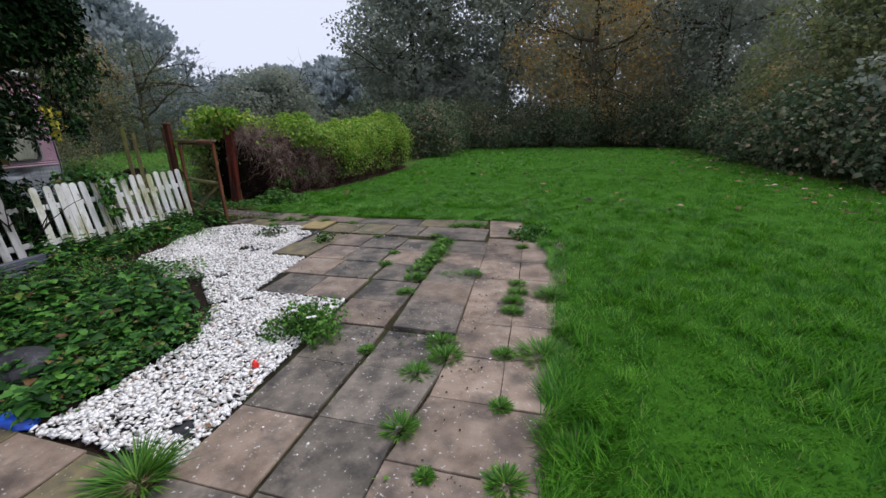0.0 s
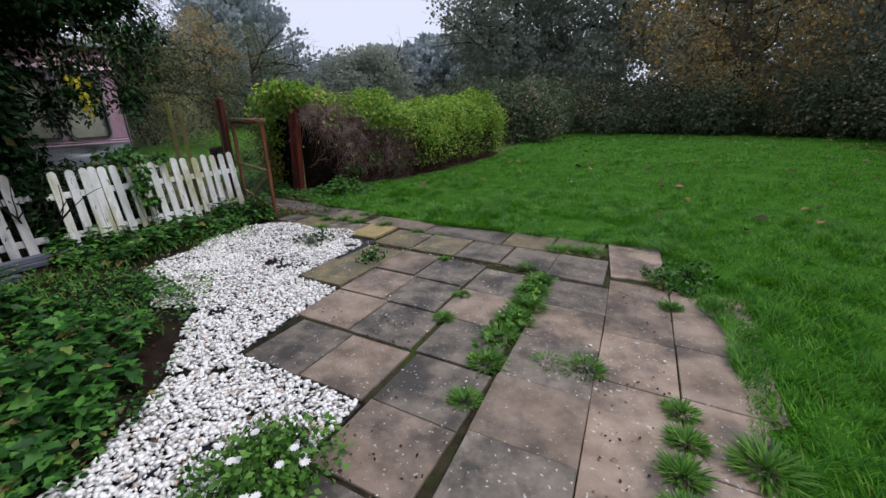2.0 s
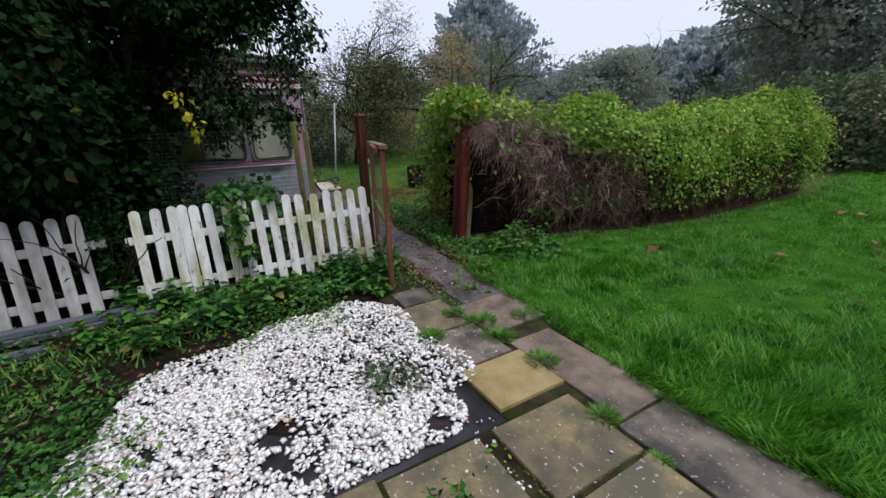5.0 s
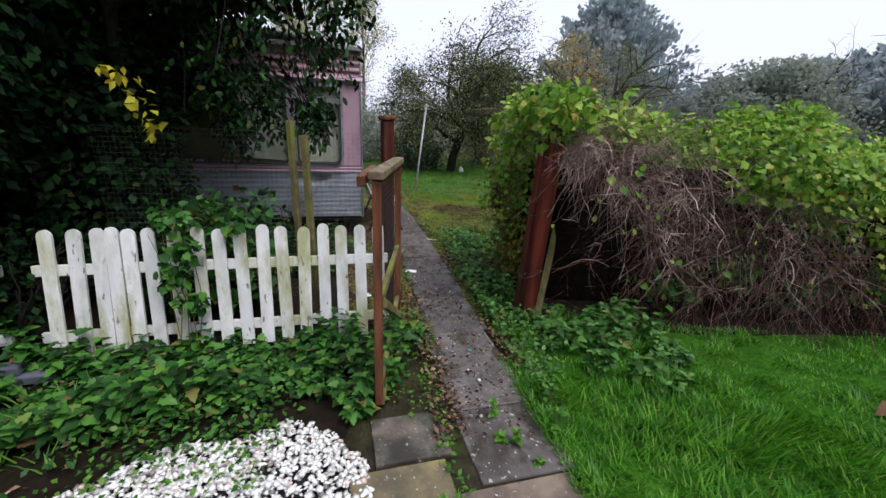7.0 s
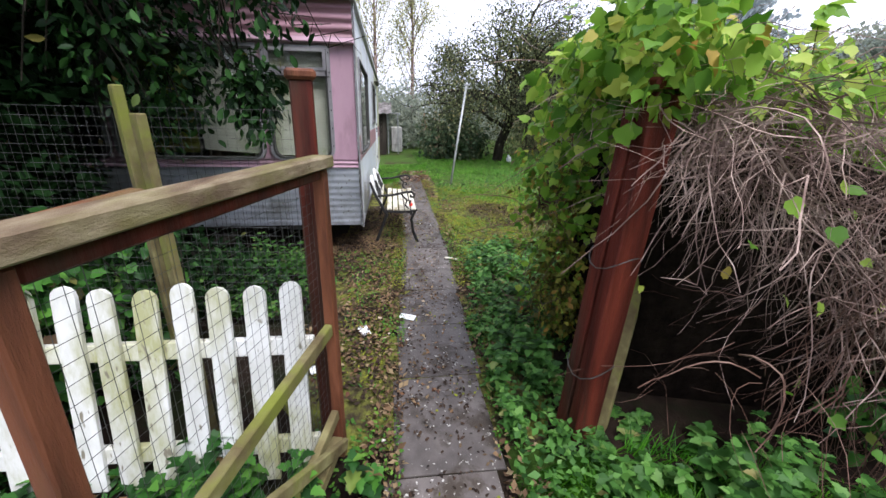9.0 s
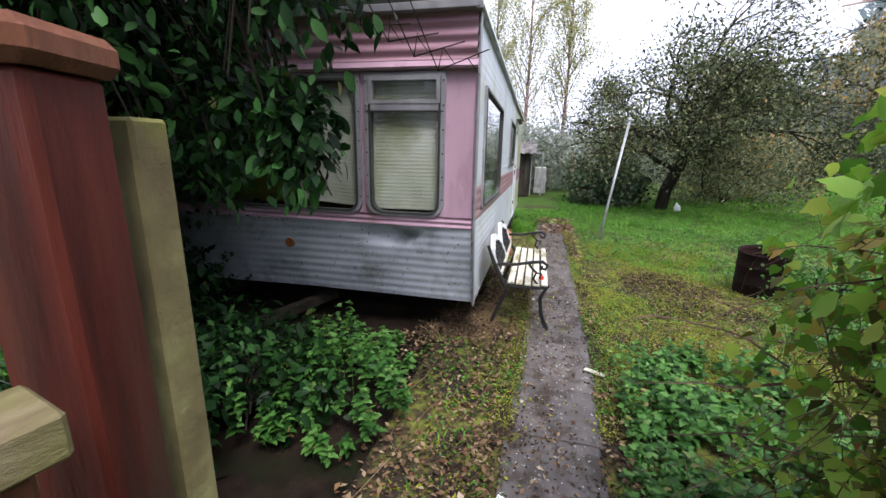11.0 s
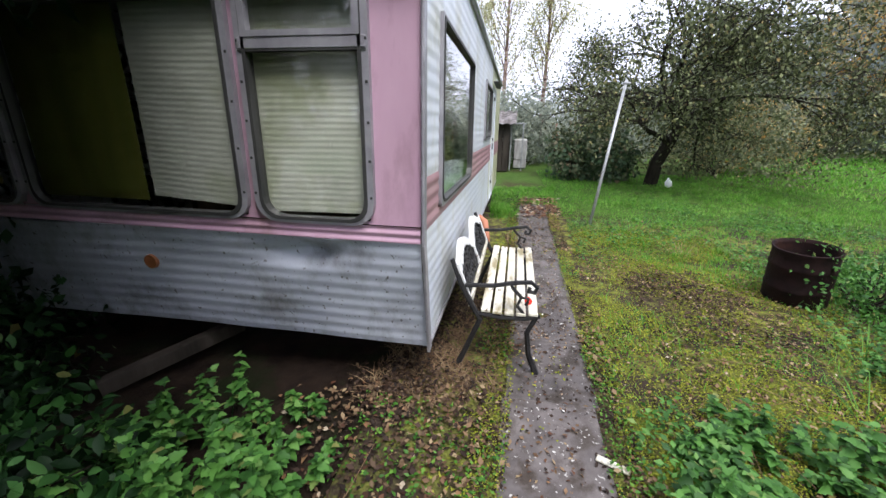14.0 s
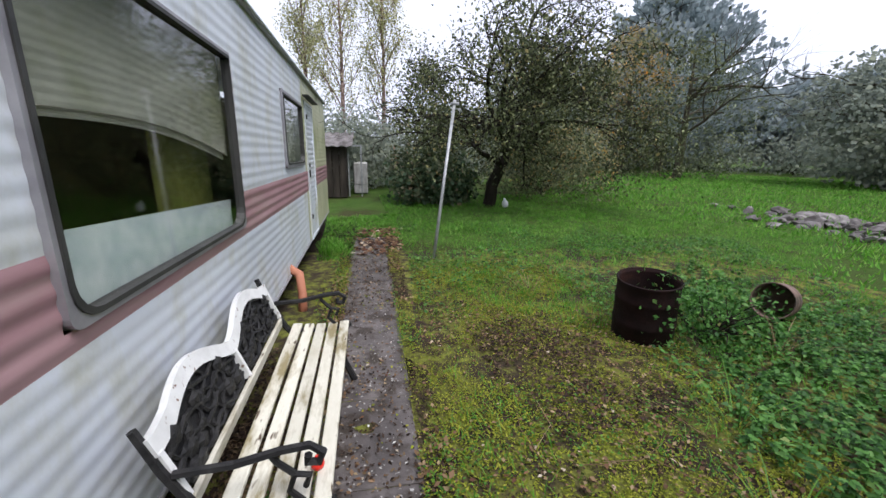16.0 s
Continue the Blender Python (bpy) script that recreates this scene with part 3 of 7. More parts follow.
joints = sheet("joint_bed", PATIO, 0.001, M_JOINT, 0.5, 0.003, label="dark soil in the joints of the paving")
path_bed = sheet("path_bed", [(-4.4, 5.7), (-4.4, 6.26), (-9.0, 6.5), (-15.2, 6.68), (-15.2, 5.95), (-9.0, 5.9), (-6.4, 5.7)], 0.0, M_SOIL, 0.3, 0.005, label="dark soil and litter along the paved path")

hedge_soil = sheet("hedge_soil", [(-6.15, 6.55), (-7.6, 7.2), (-7.9, 14.6), (-5.4, 14.6), (-5.2, 10), (-5.6, 8.0), (-5.9, 7.2)], 0.02, M_SOIL, 0.4, 0.01, label="dark soil under the hedge")

# ---- picket fence ----
def picket(parent, mat, w, h, at, lean, z0):
    bm = bmesh.new()
    pts = [(-w / 2, 0), (w / 2, 0), (w / 2, h - w * 0.45)] + [(w / 2 * math.cos(a), h - w * 0.45 + w * 0.5 * math.sin(a)) for a in (0.5, 1.05, 1.57, 2.1, 2.64)] + [(-w / 2, h - w * 0.45)]
    front = [bm.verts.new((0.009, y, z)) for y, z in pts]
    back = [bm.verts.new((-0.009, y, z)) for y, z in pts]
    bm.faces.new(front), bm.faces.new(back[::-1])
    for i in range(len(pts)):
        j = (i + 1) % len(pts)
        bm.faces.new((front[j], front[i], back[i], back[j]))
    ob = part("picket", bm, mat, parent)
    ob.matrix_local = pose(0, at, z0, lean)
    return ob


def fence_panel(a, b, z0, height, mat, places, back, lift, label):
    """Pickets at the given distances from a, on two rails; the panel leans back by some degrees."""
    a, b = Vector((*a, 0)), Vector((*b, 0))
    d = b - a
    ob = empty("picket_fence", (a.x, a.y, 0), 0, label, "fence", "picket fence panels")
    ob.matrix_world = pose(a.x, a.y, 0, 0, 0, math.degrees(math.atan2(-d.x, d.y))) @ pose(0, 0, 0, 0, -back)
    rnd = random.Random(3)
    for at in places:
        picket(ob, mat, 0.08 + rnd.uniform(-0.003, 0.003), height * (1 + rnd.uniform(-0.015, 0.015)), at, rnd.uniform(-1.2, 1.2), z0 + lift * at / d.length)
    for zr in (0.16, 0.66):
        bm = bmesh.new()
        beam(bm, (-0.028, -0.03, z0 + height * zr * 1.05), (-0.028, d.length + 0.03, z0 + height * zr * 1.05 + lift), 0.034, 0.07)
        part("rail", bm, mat, ob)
    return ob


NEW_PICKETS = [y - 3.35 for y in (3.42, 3.56, 3.69, 3.775, 3.87, 3.99, 4.13, 4.265, 4.40, 4.53, 4.66, 4.795, 4.92, 5.06, 5.185, 5.32, 5.455)]
fence_panel((-6.08, 3.35), (-6.05, 5.49), 0.05, 0.83, M_PICKET, NEW_PICKETS, 7.5, 0.0, "white picket fence panel with peeling paint and green algae")
fence_panel((-5.98, 0.7), (-6.03, 3.17), 0.1, 0.82, M_PICKETOLD, [0.07 + 0.1425 * i for i in range(17)], 7.5, -0.02, "older stained white picket fence panel, shade-greyed paint, standing on dark boards")
for k, (z, dx, ln) in enumerate(((0.03, 0.0, 3.3), (0.085, -0.02, 3.1), (0.03, 0.32, 2.6))):
    bm = bmesh.new()
    beam(bm, (-5.88 + dx, 0.2, z), (-5.93 + dx, 0.2 + ln, z), 0.09, 0.05)
    tagged(part("edging_board", bm, M_BOARD), "dark weathered edging board lying along the foot of the fence", "board", "edging boards")

# ---- gate and posts ----
def red_post(at, h, w, lean, label):
    ob = empty("gate_post", at, 12, label, "post", "red gate posts")
    bm = bmesh.new()
    if w > 0.1:
        box(bm, (-w / 2, -w / 2, -0.1), (-0.004, w / 2, h), 0.006)
        box(bm, (0.004, -w / 2 + 0.006, -0.1), (w / 2, w / 2, h - 0.01), 0.006)
    else:
        box(bm, (-w / 2, -w / 2, -0.1), (w / 2, w / 2, h), 0.006)
    p = part("shaft", bm, M_WOODRED, ob)
    p.matrix_local = pose(0, 0, 0, lean[0], lean[1])
    bm = bmesh.new()
    box(bm, (-w * 0.66, -w * 0.66, h), (w * 0.66, w * 0.66, h + 0.035), 0.01)
    p = part("cap", bm, M_WOODGATE if at[1] < 6 else M_WOODRED, ob)
    p.matrix_local = pose(0, 0, 0, lean[0], lean[1])
    return ob


red_post((-6.26, 5.535, 0), 1.6, 0.078, (0, 0), "square red-brown timber gate post with a flat brown cap")
red_post((-6.22, 6.72, 0), 1.6, 0.14, (-2, 3), "thick red-brown timber post wrapped in vine stems")
bm = bmesh.new()
beam(bm, (-6.22, 6.86, 0.0), (-6.5, 7.15, 1.0), 0.05, 0.05)
tagged(part("prop_stake", bm, M_WOODGREEN), "thin mossy timber stake leaning against the hedge post", "stake")
GA, GB = Vector((-6.175, 5.603, 0)), Vector((-5.2, 5.355, 0))
gate = empty("garden_gate", GA, math.degrees(math.atan2(GB.y - GA.y, GB.x - GA.x)), "open timber garden gate with wire mesh beside the path", "gate")
GL = (GB - GA).length
for nm, x in (("stile", 0.03), ("stile", GL - 0.02)):
    bm = bmesh.new()
    beam(bm, (x, 0, 0.06), (x, 0, 1.31), 0.042, 0.042)
    part(nm, bm, M_WOODGATE, gate)
for z, zz, m, w in ((0.3, 0.13, M_WOODGREEN, 0.03), (0.16, 0.05, M_WOODGREEN, 0.05), (0.7, 0.66, M_WOODGREEN, 0.03)):
    bm = bmesh.new()
    beam(bm, (0.055, 0, z), (GL - 0.046, 0, zz), w, 0.05)
    part("rail", bm, m, gate)
bm = bmesh.new()
beam(bm, (0.055, -0.004, 1.295), (GL - 0.046, -0.004, 1.295), 0.035, 0.032)
part("rail", bm, M_WOODRED, gate, "dark red-brown rail under the top rail")
bm = bmesh.new()
beam(bm, (-0.01, 0, 1.335), (GL + 0.02, 0, 1.335), 0.075, 0.04)
part("top_rail", bm, M_WOODRAIL, gate, "flat weathered brown top rail streaked with green algae")
bm = bmesh.new()
beam(bm, (GL - 0.32, -0.065, 1.33), (GL + 0.05, -0.065, 1.31), 0.035, 0.05)
part("latch_strip", bm, M_WOODGATE, gate, "short rough timber strip nailed to the top rail")
bm = bmesh.new()
beam(bm, (0.05, 0.03, 0.14), (GL - 0.05, 0.03, 0.66), 0.025, 0.05)
part("brace", bm, M_WOODGREEN, gate)


def wire_mesh(name, parent, a, b, z0, z1, step=0.05, r=0.00065, label=""):
    """Square wire mesh from a to b."""
    a, b = Vector((*a, 0)), Vector((*b, 0))
    bm = bmesh.new()
    n = int((b - a).length / step)
    for i in range(n + 1):
        p = a.lerp(b, i / n)
        tube(bm, [(p.x, p.y, z0), (p.x, p.y, z1)], r, 3, False)
    k = int((z1 - z0) / step)
    for j in range(k + 1):
        z = z0 + (z1 - z0) * j / k
        tube(bm, [(a.x, a.y, z), (b.x, b.y, z)], r, 3, False)
    return part(name, bm, M_WIRE, parent, label, "stuff" if parent else "")


wire_mesh("wire_mesh", gate, (0.06, -0.027), (GL - 0.05, -0.027), 0.12, 1.3, 0.034)
mesh_fence = empty("mesh_fence", (-6.33, 5.5, 0), 0, "slack galvanised wire mesh beside the red gate post", "fence")
wire_mesh("wire_mesh", mesh_fence, (0.0, 0), (-0.22, -1.9), 0.25, 1.5, 0.034)
for x, y, h, lean in ((-6.35, 5.535, 1.57, 0),):
    bm = bmesh.new()
    beam(bm, (x, y, -0.05), (x, y, h), 0.045, 0.045)
    tagged(part("timber_stake", bm, M_WOODGREEN), "yellow-green algae-covered timber post", "stake", "timber stakes")
for x, y, h, dx in ((-6.40, 4.89, 1.575, 0.02), (-6.335, 4.985, 1.48, 0.03)):
    bm = bmesh.new()
    beam(bm, (x, y, -0.05), (x + dx, y - 0.02, h), 0.05, 0.035)
    tagged(part("timber_stake", bm, M_WOODGREEN), "yellow-green algae-covered timber post", "stake", "timber stakes")

# ---- caravan ----
def taper(v):
    v.z *= 1 - 0.011 * max(0.0, -9.1 - v.x)


CX0, CX1, CY0, CY1 = -16.3, -8.95, 2.3, 5.5


def ribbed(bm, u0, u1, z0, z1, place, pitch=0.068, depth=0.008, nu=1):
    """A sheet of horizontal ribs between u0..u1 and z0..z1; place(u, out, z) gives the world point."""
    n = max(2, int((z1 - z0) / pitch * 6))
    zs = [z0 + (z1 - z0) * i / n for i in range(n + 1)]
    us = [u0 + (u1 - u0) * i / nu for i in range(nu + 1)]
    rows = [[bm.verts.new(place(u, depth * (0.5 + 0.5 * math.sin(2 * math.pi * (z / pitch))) if depth else 0.0, z)) for u in us] for z in zs]
    for a, b in zip(rows, rows[1:]):
        for i in range(nu):
            bm.faces.new((a[i], a[i + 1], b[i + 1], b[i]))


def finish(bm, mat, name, parent, label="", smooth=True):
    for v in bm.verts:
        taper(v.co)
    bmesh.ops.recalc_face_normals(bm, faces=bm.faces)
    return part(name, bm, mat, parent, label, smooth=smooth)


def wall_cells(u0, u1, z0, z1, holes):
    """The rectangles that are left of a wall round its openings."""
    holes = [h for h in holes if h[1] > u0 and h[0] < u1]
    cells, us = [], sorted({u0, u1, *[max(u0, h[0]) for h in holes], *[min(u1, h[1]) for h in holes]})
    for a, b in zip(us, us[1:]):
        cuts = sorted((max(h[2], z0), min(h[3], z1)) for h in holes if h[0] <= a and h[1] >= b and h[2] < z1 and h[3] > z0)
        z = z0
        for lo, hi in cuts:
            if lo > z:
                cells.append((a, b, z, lo))
            z = hi
        if z < z1:
            cells.append((a, b, z, z1))
    return cells


caravan = empty("static_caravan", (0, 0, 0), 0, "derelict pink and white ribbed static caravan beside the path", "caravan")
def undercut(z):
    """How far the front skirt has drawn back at that height."""
    return 0.14 * max(0.0, 1 - (z - 0.32) / 0.63)


side = lambda u, o, z: Vector((u - undercut(z) * min(1.0, max(0.0, (u + 9.5) / 0.55)), CY1 + o, z))
front = lambda u, o, z: Vector((CX1 + o, u, z))
SW = [(-10.9, -9.37, 1.06, 2.06), (-13.5, -12.35, 1.36, 2.1)]
DOOR = (-14.5, -13.78, 0.3, 2.18)
FW = [(4.66, 5.28, 1.04, 2.085), (3.26, 4.62, 1.04, 2.085), (2.5, 3.22, 1.04, 2.085)]
HO = SW + [DOOR]
M_CREAMY = surface("yellowed_cream_aluminium", [(0.3, (0.42, 0.43, 0.27)), (0.7, (0.56, 0.56, 0.38))], 2, 0.45, 0.08, 20, dirt=(0.3, 0.33, 0.15), dirt_scale=2.5, stretch=(1, 1, 0.6))
for lo, hi, mat, nm, dp in ((0.32, 1.0, M_CREAM, "lower_side_panel", 0.0025), (1.0, 1.27, M_ROSE, "rose_side_band", 0.006), (1.27, 2.46, M_CREAM, "upper_side_panel", 0.0025)):
    for u0, u1, old in ((-11.7, CX1, False), (-13.62, -11.7, False), (CX0, -13.62, True)):
        for c in wall_cells(u0, u1, lo, hi, HO):
            bm = bmesh.new()
            ribbed(bm, c[0], c[1], c[2], c[3], side, 0.068, dp, max(1, int((c[1] - c[0]) / 0.3)))
            finish(bm, M_CREAMY if old and mat is M_CREAM else mat, nm, caravan, "yellowed algae-stained cream panel" if old and mat is M_CREAM else "")
bm = bmesh.new()
def dent(u, o, z):
    k = 0.095 * math.exp(-((u - 4.85 - 0.4 * (z - 0.86)) / 0.17) ** 2 - ((z - 0.87) / 0.06) ** 2) - 0.03 * math.exp(-((u - 5.0) / 0.1) ** 2 - ((z - 0.96) / 0.03) ** 2)
    return Vector((CX1 + o - k - undercut(z) + 0.012 * noise.noise(Vector((u * 2, z * 3, 0))), u, z - 0.06 * max(0, (4.0 - u) / 3)))
ribbed(bm, CY0, CY1, 0.32, 0.965, dent, 0.068, 0.0035, 60)
finish(bm, M_STEEL, "front_skirt", caravan, "dented blue-grey ribbed skirt")
bm = bmesh.new()
ribbed(bm, CY0, CY1, 0.965, 1.045, lambda u, o, z: front(u, o + 0.008, z), 0.04, 0.01, 6)
finish(bm, M_PINK, "moulded_band", caravan)
for c in wall_cells(CY0, CY1, 1.045, 2.12, [(a_ + 0.03, b_ - 0.03, c_ + 0.02, d_ - 0.03) for a_, b_, c_, d_ in FW]):
    bm = bmesh.new()
    ribbed(bm, c[0], c[1], c[2], c[3], front, 0.2, 0.0, 2)
    finish(bm, M_PINK, "front_panel", caravan)
bm = bmesh.new()
ribbed(bm, CY0, CY1, 2.16, 2.47, lambda u, o, z: front(u, o + 0.02, z), 0.085, 0.02, 6)
finish(bm, M_MAUVE, "front_header", caravan, "darker mauve ribbed header")
bm = bmesh.new()
prof = [(0.0, 2.10), (0.05, 2.10), (0.06, 2.115), (0.03, 2.16), (0.0, 2.16)]
ra, rb = [bm.verts.new((CX1 + o, CY0, z)) for o, z in prof], [bm.verts.new((CX1 + o, CY1 + 0.01, z)) for o, z in prof]
for i in range(len(prof)):
    j = (i + 1) % len(prof)
    bm.faces.new((ra[i], ra[j], rb[j], rb[i]))
bm.faces.new(ra[::-1]), bm.faces.new(rb)
finish(bm, M_PINK, "rain_ledge", caravan, smooth=False)
bm = bmesh.new()
for x in (CX0 + 0.01,):
    ribbed(bm, CY0, CY1, 0.32, 2.5, lambda u, o, z: Vector((x - o, u, z)), 0.068, 0.008, 4)
ribbed(bm, CX0, CX1, 0.32, 2.5, lambda u, o, z: Vector((u, CY0 - o, z)), 0.068, 0.008, 4)
finish(bm, M_CREAM, "rear_panels", caravan)
bm = bmesh.new()
n = 10
for k in (0,):
    top = []
    for i in range(n + 1):
        y = CY0 - 0.04 + (CY1 - CY0 + 0.08) * i / n
        z = 2.49 + 0.16 * (1 - ((i - n / 2) / (n / 2)) ** 2)
        top.append([bm.verts.new((x, y, z)) for x in (CX0 - 0.05, CX0 + 3.6, CX1 + 0.08)])
    for a, b in zip(top, top[1:]):
        for i in range(2):
            bm.faces.new((a[i], a[i + 1], b[i + 1], b[i]))
    r = bmesh.ops.extrude_face_region(bm, geom=bm.faces[:])["geom"]
    for v in r:
        if isinstance(v, bmesh.types.BMVert):
            v.co.z -= 0.03
finish(bm, M_CREAM, "roof", caravan)
for nm, lo, hi in (("gutter", (CX0 - 0.06, CY1 - 0.01, 2.45), (CX1 + 0.09, CY1 + 0.035, 2.50)), ("roof_edge_trim", (CX1 + 0.02, CY0 - 0.03, 2.46), (CX1 + 0.095, CY1 + 0.02, 2.51)),
                   ("corner_trim", (CX1 - 0.03, CY1 + 0.007, 0.96), (CX1 + 0.028, CY1 + 0.022, 2.45)), ("floor", (CX0 + 0.02, CY0 + 0.02, 0.36), (CX1 - 0.16, CY1 - 0.02, 0.42)),
                   ("side_edge", (CX0, CY1 - 0.02, 0.295), (CX1 - 0.18, CY1 + 0.012, 0.318))):
    bm = bmesh.new()
    box(bm, lo, hi, 0.004)
    finish(bm, M_INSIDE if nm == "floor" else M_FRAME, nm, caravan, smooth=False)

bm = bmesh.new()
beam(bm, (CX1 - 0.14, CY1 + 0.014, 0.3), (CX1, CY1 + 0.014, 0.965), 0.055, 0.016, 0.003, 90)
finish(bm, M_FRAME, "lower_corner_trim", caravan, smooth=False)

def rounded(u0, u1, z0, z1, r, top=0.0):
    """An outline with round corners below and smaller ones above."""
    out = []
    for cx, cz, a0, rr in ((u1 - r, z0 + r, -90, r), (u1, z1, 0, 0), (u0, z1, 90, 0), (u0 + r, z0 + r, 180, r)):
        if rr == 0:
            out.append((cx, cz))
        else:
            out += [(cx + rr * math.cos(radians(a0 + k * 22.5)), cz + rr * math.sin(radians(a0 + k * 22.5))) for k in range(5)]
    return out


def ring(bm, outer, inner, place, o0, o1):
    """A frame between two outlines, from depth o0 to o1."""
    A, B = [bm.verts.new(place(u, o1, z)) for u, z in outer], [bm.verts.new(place(u, o1, z)) for u, z in inner]
    C, D = [bm.verts.new(place(u, o0, z)) for u, z in outer], [bm.verts.new(place(u, o0, z)) for u, z in inner]
    n = len(outer)
    for i in range(n):
        j = (i + 1) % n
        bm.faces.new((A[i], A[j], B[j], B[i])), bm.faces.new((A[j], A[i], C[i], C[j])), bm.faces.new((B[i], B[j], D[j], D[i]))


def caravan_window(place, u0, u1, z0, z1, transom=None, sash=0.035, rivets=0):
    w = empty("window", (0, 0, 0))
    w.parent = caravan
    r = 0.09
    bm = bmesh.new()
    low, rim = (0.018, 0.11) if rivets else (sash, 0.04)
    ring(bm, rounded(u0, u1, z0, z1, rim), rounded(u0 + sash, u1 - sash, z0 + low, z1 - sash, r), place, -0.02, 0.03 if rivets else 0.022)
    finish(bm, M_FRAME, "window_frame", w, smooth=False)
    bm = bmesh.new()
    ring(bm, rounded(u0 + sash - 0.004, u1 - sash + 0.004, z0 + low - 0.004, z1 - sash + 0.004, r), rounded(u0 + sash + 0.012, u1 - sash - 0.012, z0 + low + 0.012, z1 - sash - 0.012, r), place, -0.02, 0.036 if rivets else 0.028)
    finish(bm, M_SEAL, "rubber_seal", w, smooth=False)
    bm = bmesh.new()
    va = [bm.verts.new(place(u, 0.004, z)) for u, z in rounded(u0 + sash, u1 - sash, z0 + low, z1 - sash, r)]
    vb = [bm.verts.new(place(u, 0.0, z)) for u, z in rounded(u0 + sash, u1 - sash, z0 + low, z1 - sash, r)]
    bm.faces.new(va), bm.faces.new(vb[::-1])
    for i in range(len(va)):
        j = (i + 1) % len(va)
        bm.faces.new((va[j], va[i], vb[i], vb[j]))
    bmesh.ops.recalc_face_normals(bm, faces=bm.faces)
    for v in bm.verts:
        taper(v.co)
    g = part("pane", bm, M_GLASS, w)
    g.visible_shadow = False
    if transom:
        bm = bmesh.new()
        a, b = place(u0 + 0.01, -0.01, transom - 0.025), place(u1 - 0.01, 0.036, transom + 0.025)
        box(bm, [min(a[i], b[i]) for i in range(3)], [max(a[i], b[i]) for i in range(3)], 0.004)
        finish(bm, M_FRAME, "transom", w, smooth=False)
        # Thin black bar added as the shadow line below the transom.
        bm = bmesh.new()
        a, b = place(u0 + 0.01, -0.01, transom - 0.033), place(u1 - 0.01, 0.034, transom - 0.026)
        box(bm, [min(a[i], b[i]) for i in range(3)], [max(a[i], b[i]) for i in range(3)])
        finish(bm, M_SEAL, "shadow_line_strip", w, smooth=False)
        bm = bmesh.new()
        ring(bm, rounded(u0 + sash, u1 - sash, transom + 0.025, z1 - sash + 0.01, 0.004), rounded(u0 + sash + 0.03, u1 - sash - 0.03, transom + 0.05, z1 - sash - 0.02, 0.004), place, 0.0, 0.04)
        finish(bm, M_FRAME, "vent_sash", w, smooth=False)
    for k in range(rivets):
        z = z0 + 0.14 + (z1 - z0 - 0.2) * k / (rivets - 1)
        for u in (u0 + 0.012, u1 - 0.012):
            bm = bmesh.new()
            a, b = place(u - 0.006, 0.03, z - 0.006), place(u + 0.006, 0.036, z + 0.006)
            box(bm, [min(a[i], b[i]) for i in range(3)], [max(a[i], b[i]) for i in range(3)], 0.002)
            finish(bm, M_SEAL, "screw", w, smooth=False)
    return w


caravan_window(front, *FW[0], transom=1.845, rivets=6)
caravan_window(front, *FW[1], rivets=5)
caravan_window(front, *FW[2], rivets=5)
caravan_window(side, *SW[0], sash=0.022)
caravan_window(side, *SW[1])


def blind(place, u0, u1, z0, z1, mat, sag=0.0, pitch=0.032, depth=-0.05, tilt=0.0, amp=0.0016, band=0.0):
    """A pleated blind whose lower edge may hang askew."""
    bm = bmesh.new()
    n, k = int((z1 - z0) / pitch * 2), 14
    rows = []
    for i in range(n + 1):
        s = i / n
        row = []
        for j in range(k + 1):
            t = j / k
            low = z0 + tilt * t + sag * math.sin(math.pi * t)
            row.append(bm.verts.new(place(u0 + (u1 - u0) * t, depth + (amp if i % 2 else 0) + 0.006 * noise.noise(Vector((t * 4, s * 3, u0))), low + ((low + band if band else z1) - low) * s)))
        rows.append(row)
    for a, b in zip(rows, rows[1:]):
        for j in range(k):
            bm.faces.new((a[j], a[j + 1], b[j + 1], b[j]))
    ob = finish(bm, mat, "blind", caravan, smooth=False)
    return ob


blind(front, 4.68, 5.26, 1.08, 2.08, M_BLIND, depth=-0.03, pitch=0.028, sag=0.0, tilt=0.01)
blind(front, 4.03, 4.6, 1.13, 2.08, M_BLIND, depth=-0.03, pitch=0.028, tilt=-0.04)
blind(front, 3.29, 3.985, 1.10, 2.08, M_CURTAIN, pitch=0.1, depth=-0.035)
blind(side, -10.9, -9.37, 1.49, 2.06, M_BLIND, sag=0.06, tilt=0.13, pitch=0.04)
blind(side, -10.9, -9.37, 1.465, 1.60, M_PADEDGE, sag=0.06, tilt=0.13, depth=-0.075, amp=0.002, band=0.045)
blind(side, -10.9, -10.25, 1.1, 1.62, M_CURTAIN, pitch=0.3, depth=-0.16, amp=0.003)
blind(side, -10.9, -9.37, 1.0, 1.3, M_NET, pitch=0.4, depth=-0.06, amp=0.0, band=0.23, tilt=0.08)
blind(side, -13.5, -12.9, 1.36, 2.1, M_BLIND, depth=-0.1)
bm = bmesh.new()
box(bm, (CX0 + 0.1, 3.9, 0.42), (CX1 - 0.4, 3.94, 2.45))
finish(bm, M_INSIDE, "inner_partition", caravan, smooth=False)
door = empty("door", (0, 0, 0))
door.parent = caravan
bm = bmesh.new()
ribbed(bm, DOOR[0] + 0.03, DOOR[1] - 0.03, DOOR[2] + 0.02, DOOR[3] - 0.03, side, 0.068, 0.006, 1)
finish(bm, M_CREAM, "door_leaf", door)
bm = bmesh.new()
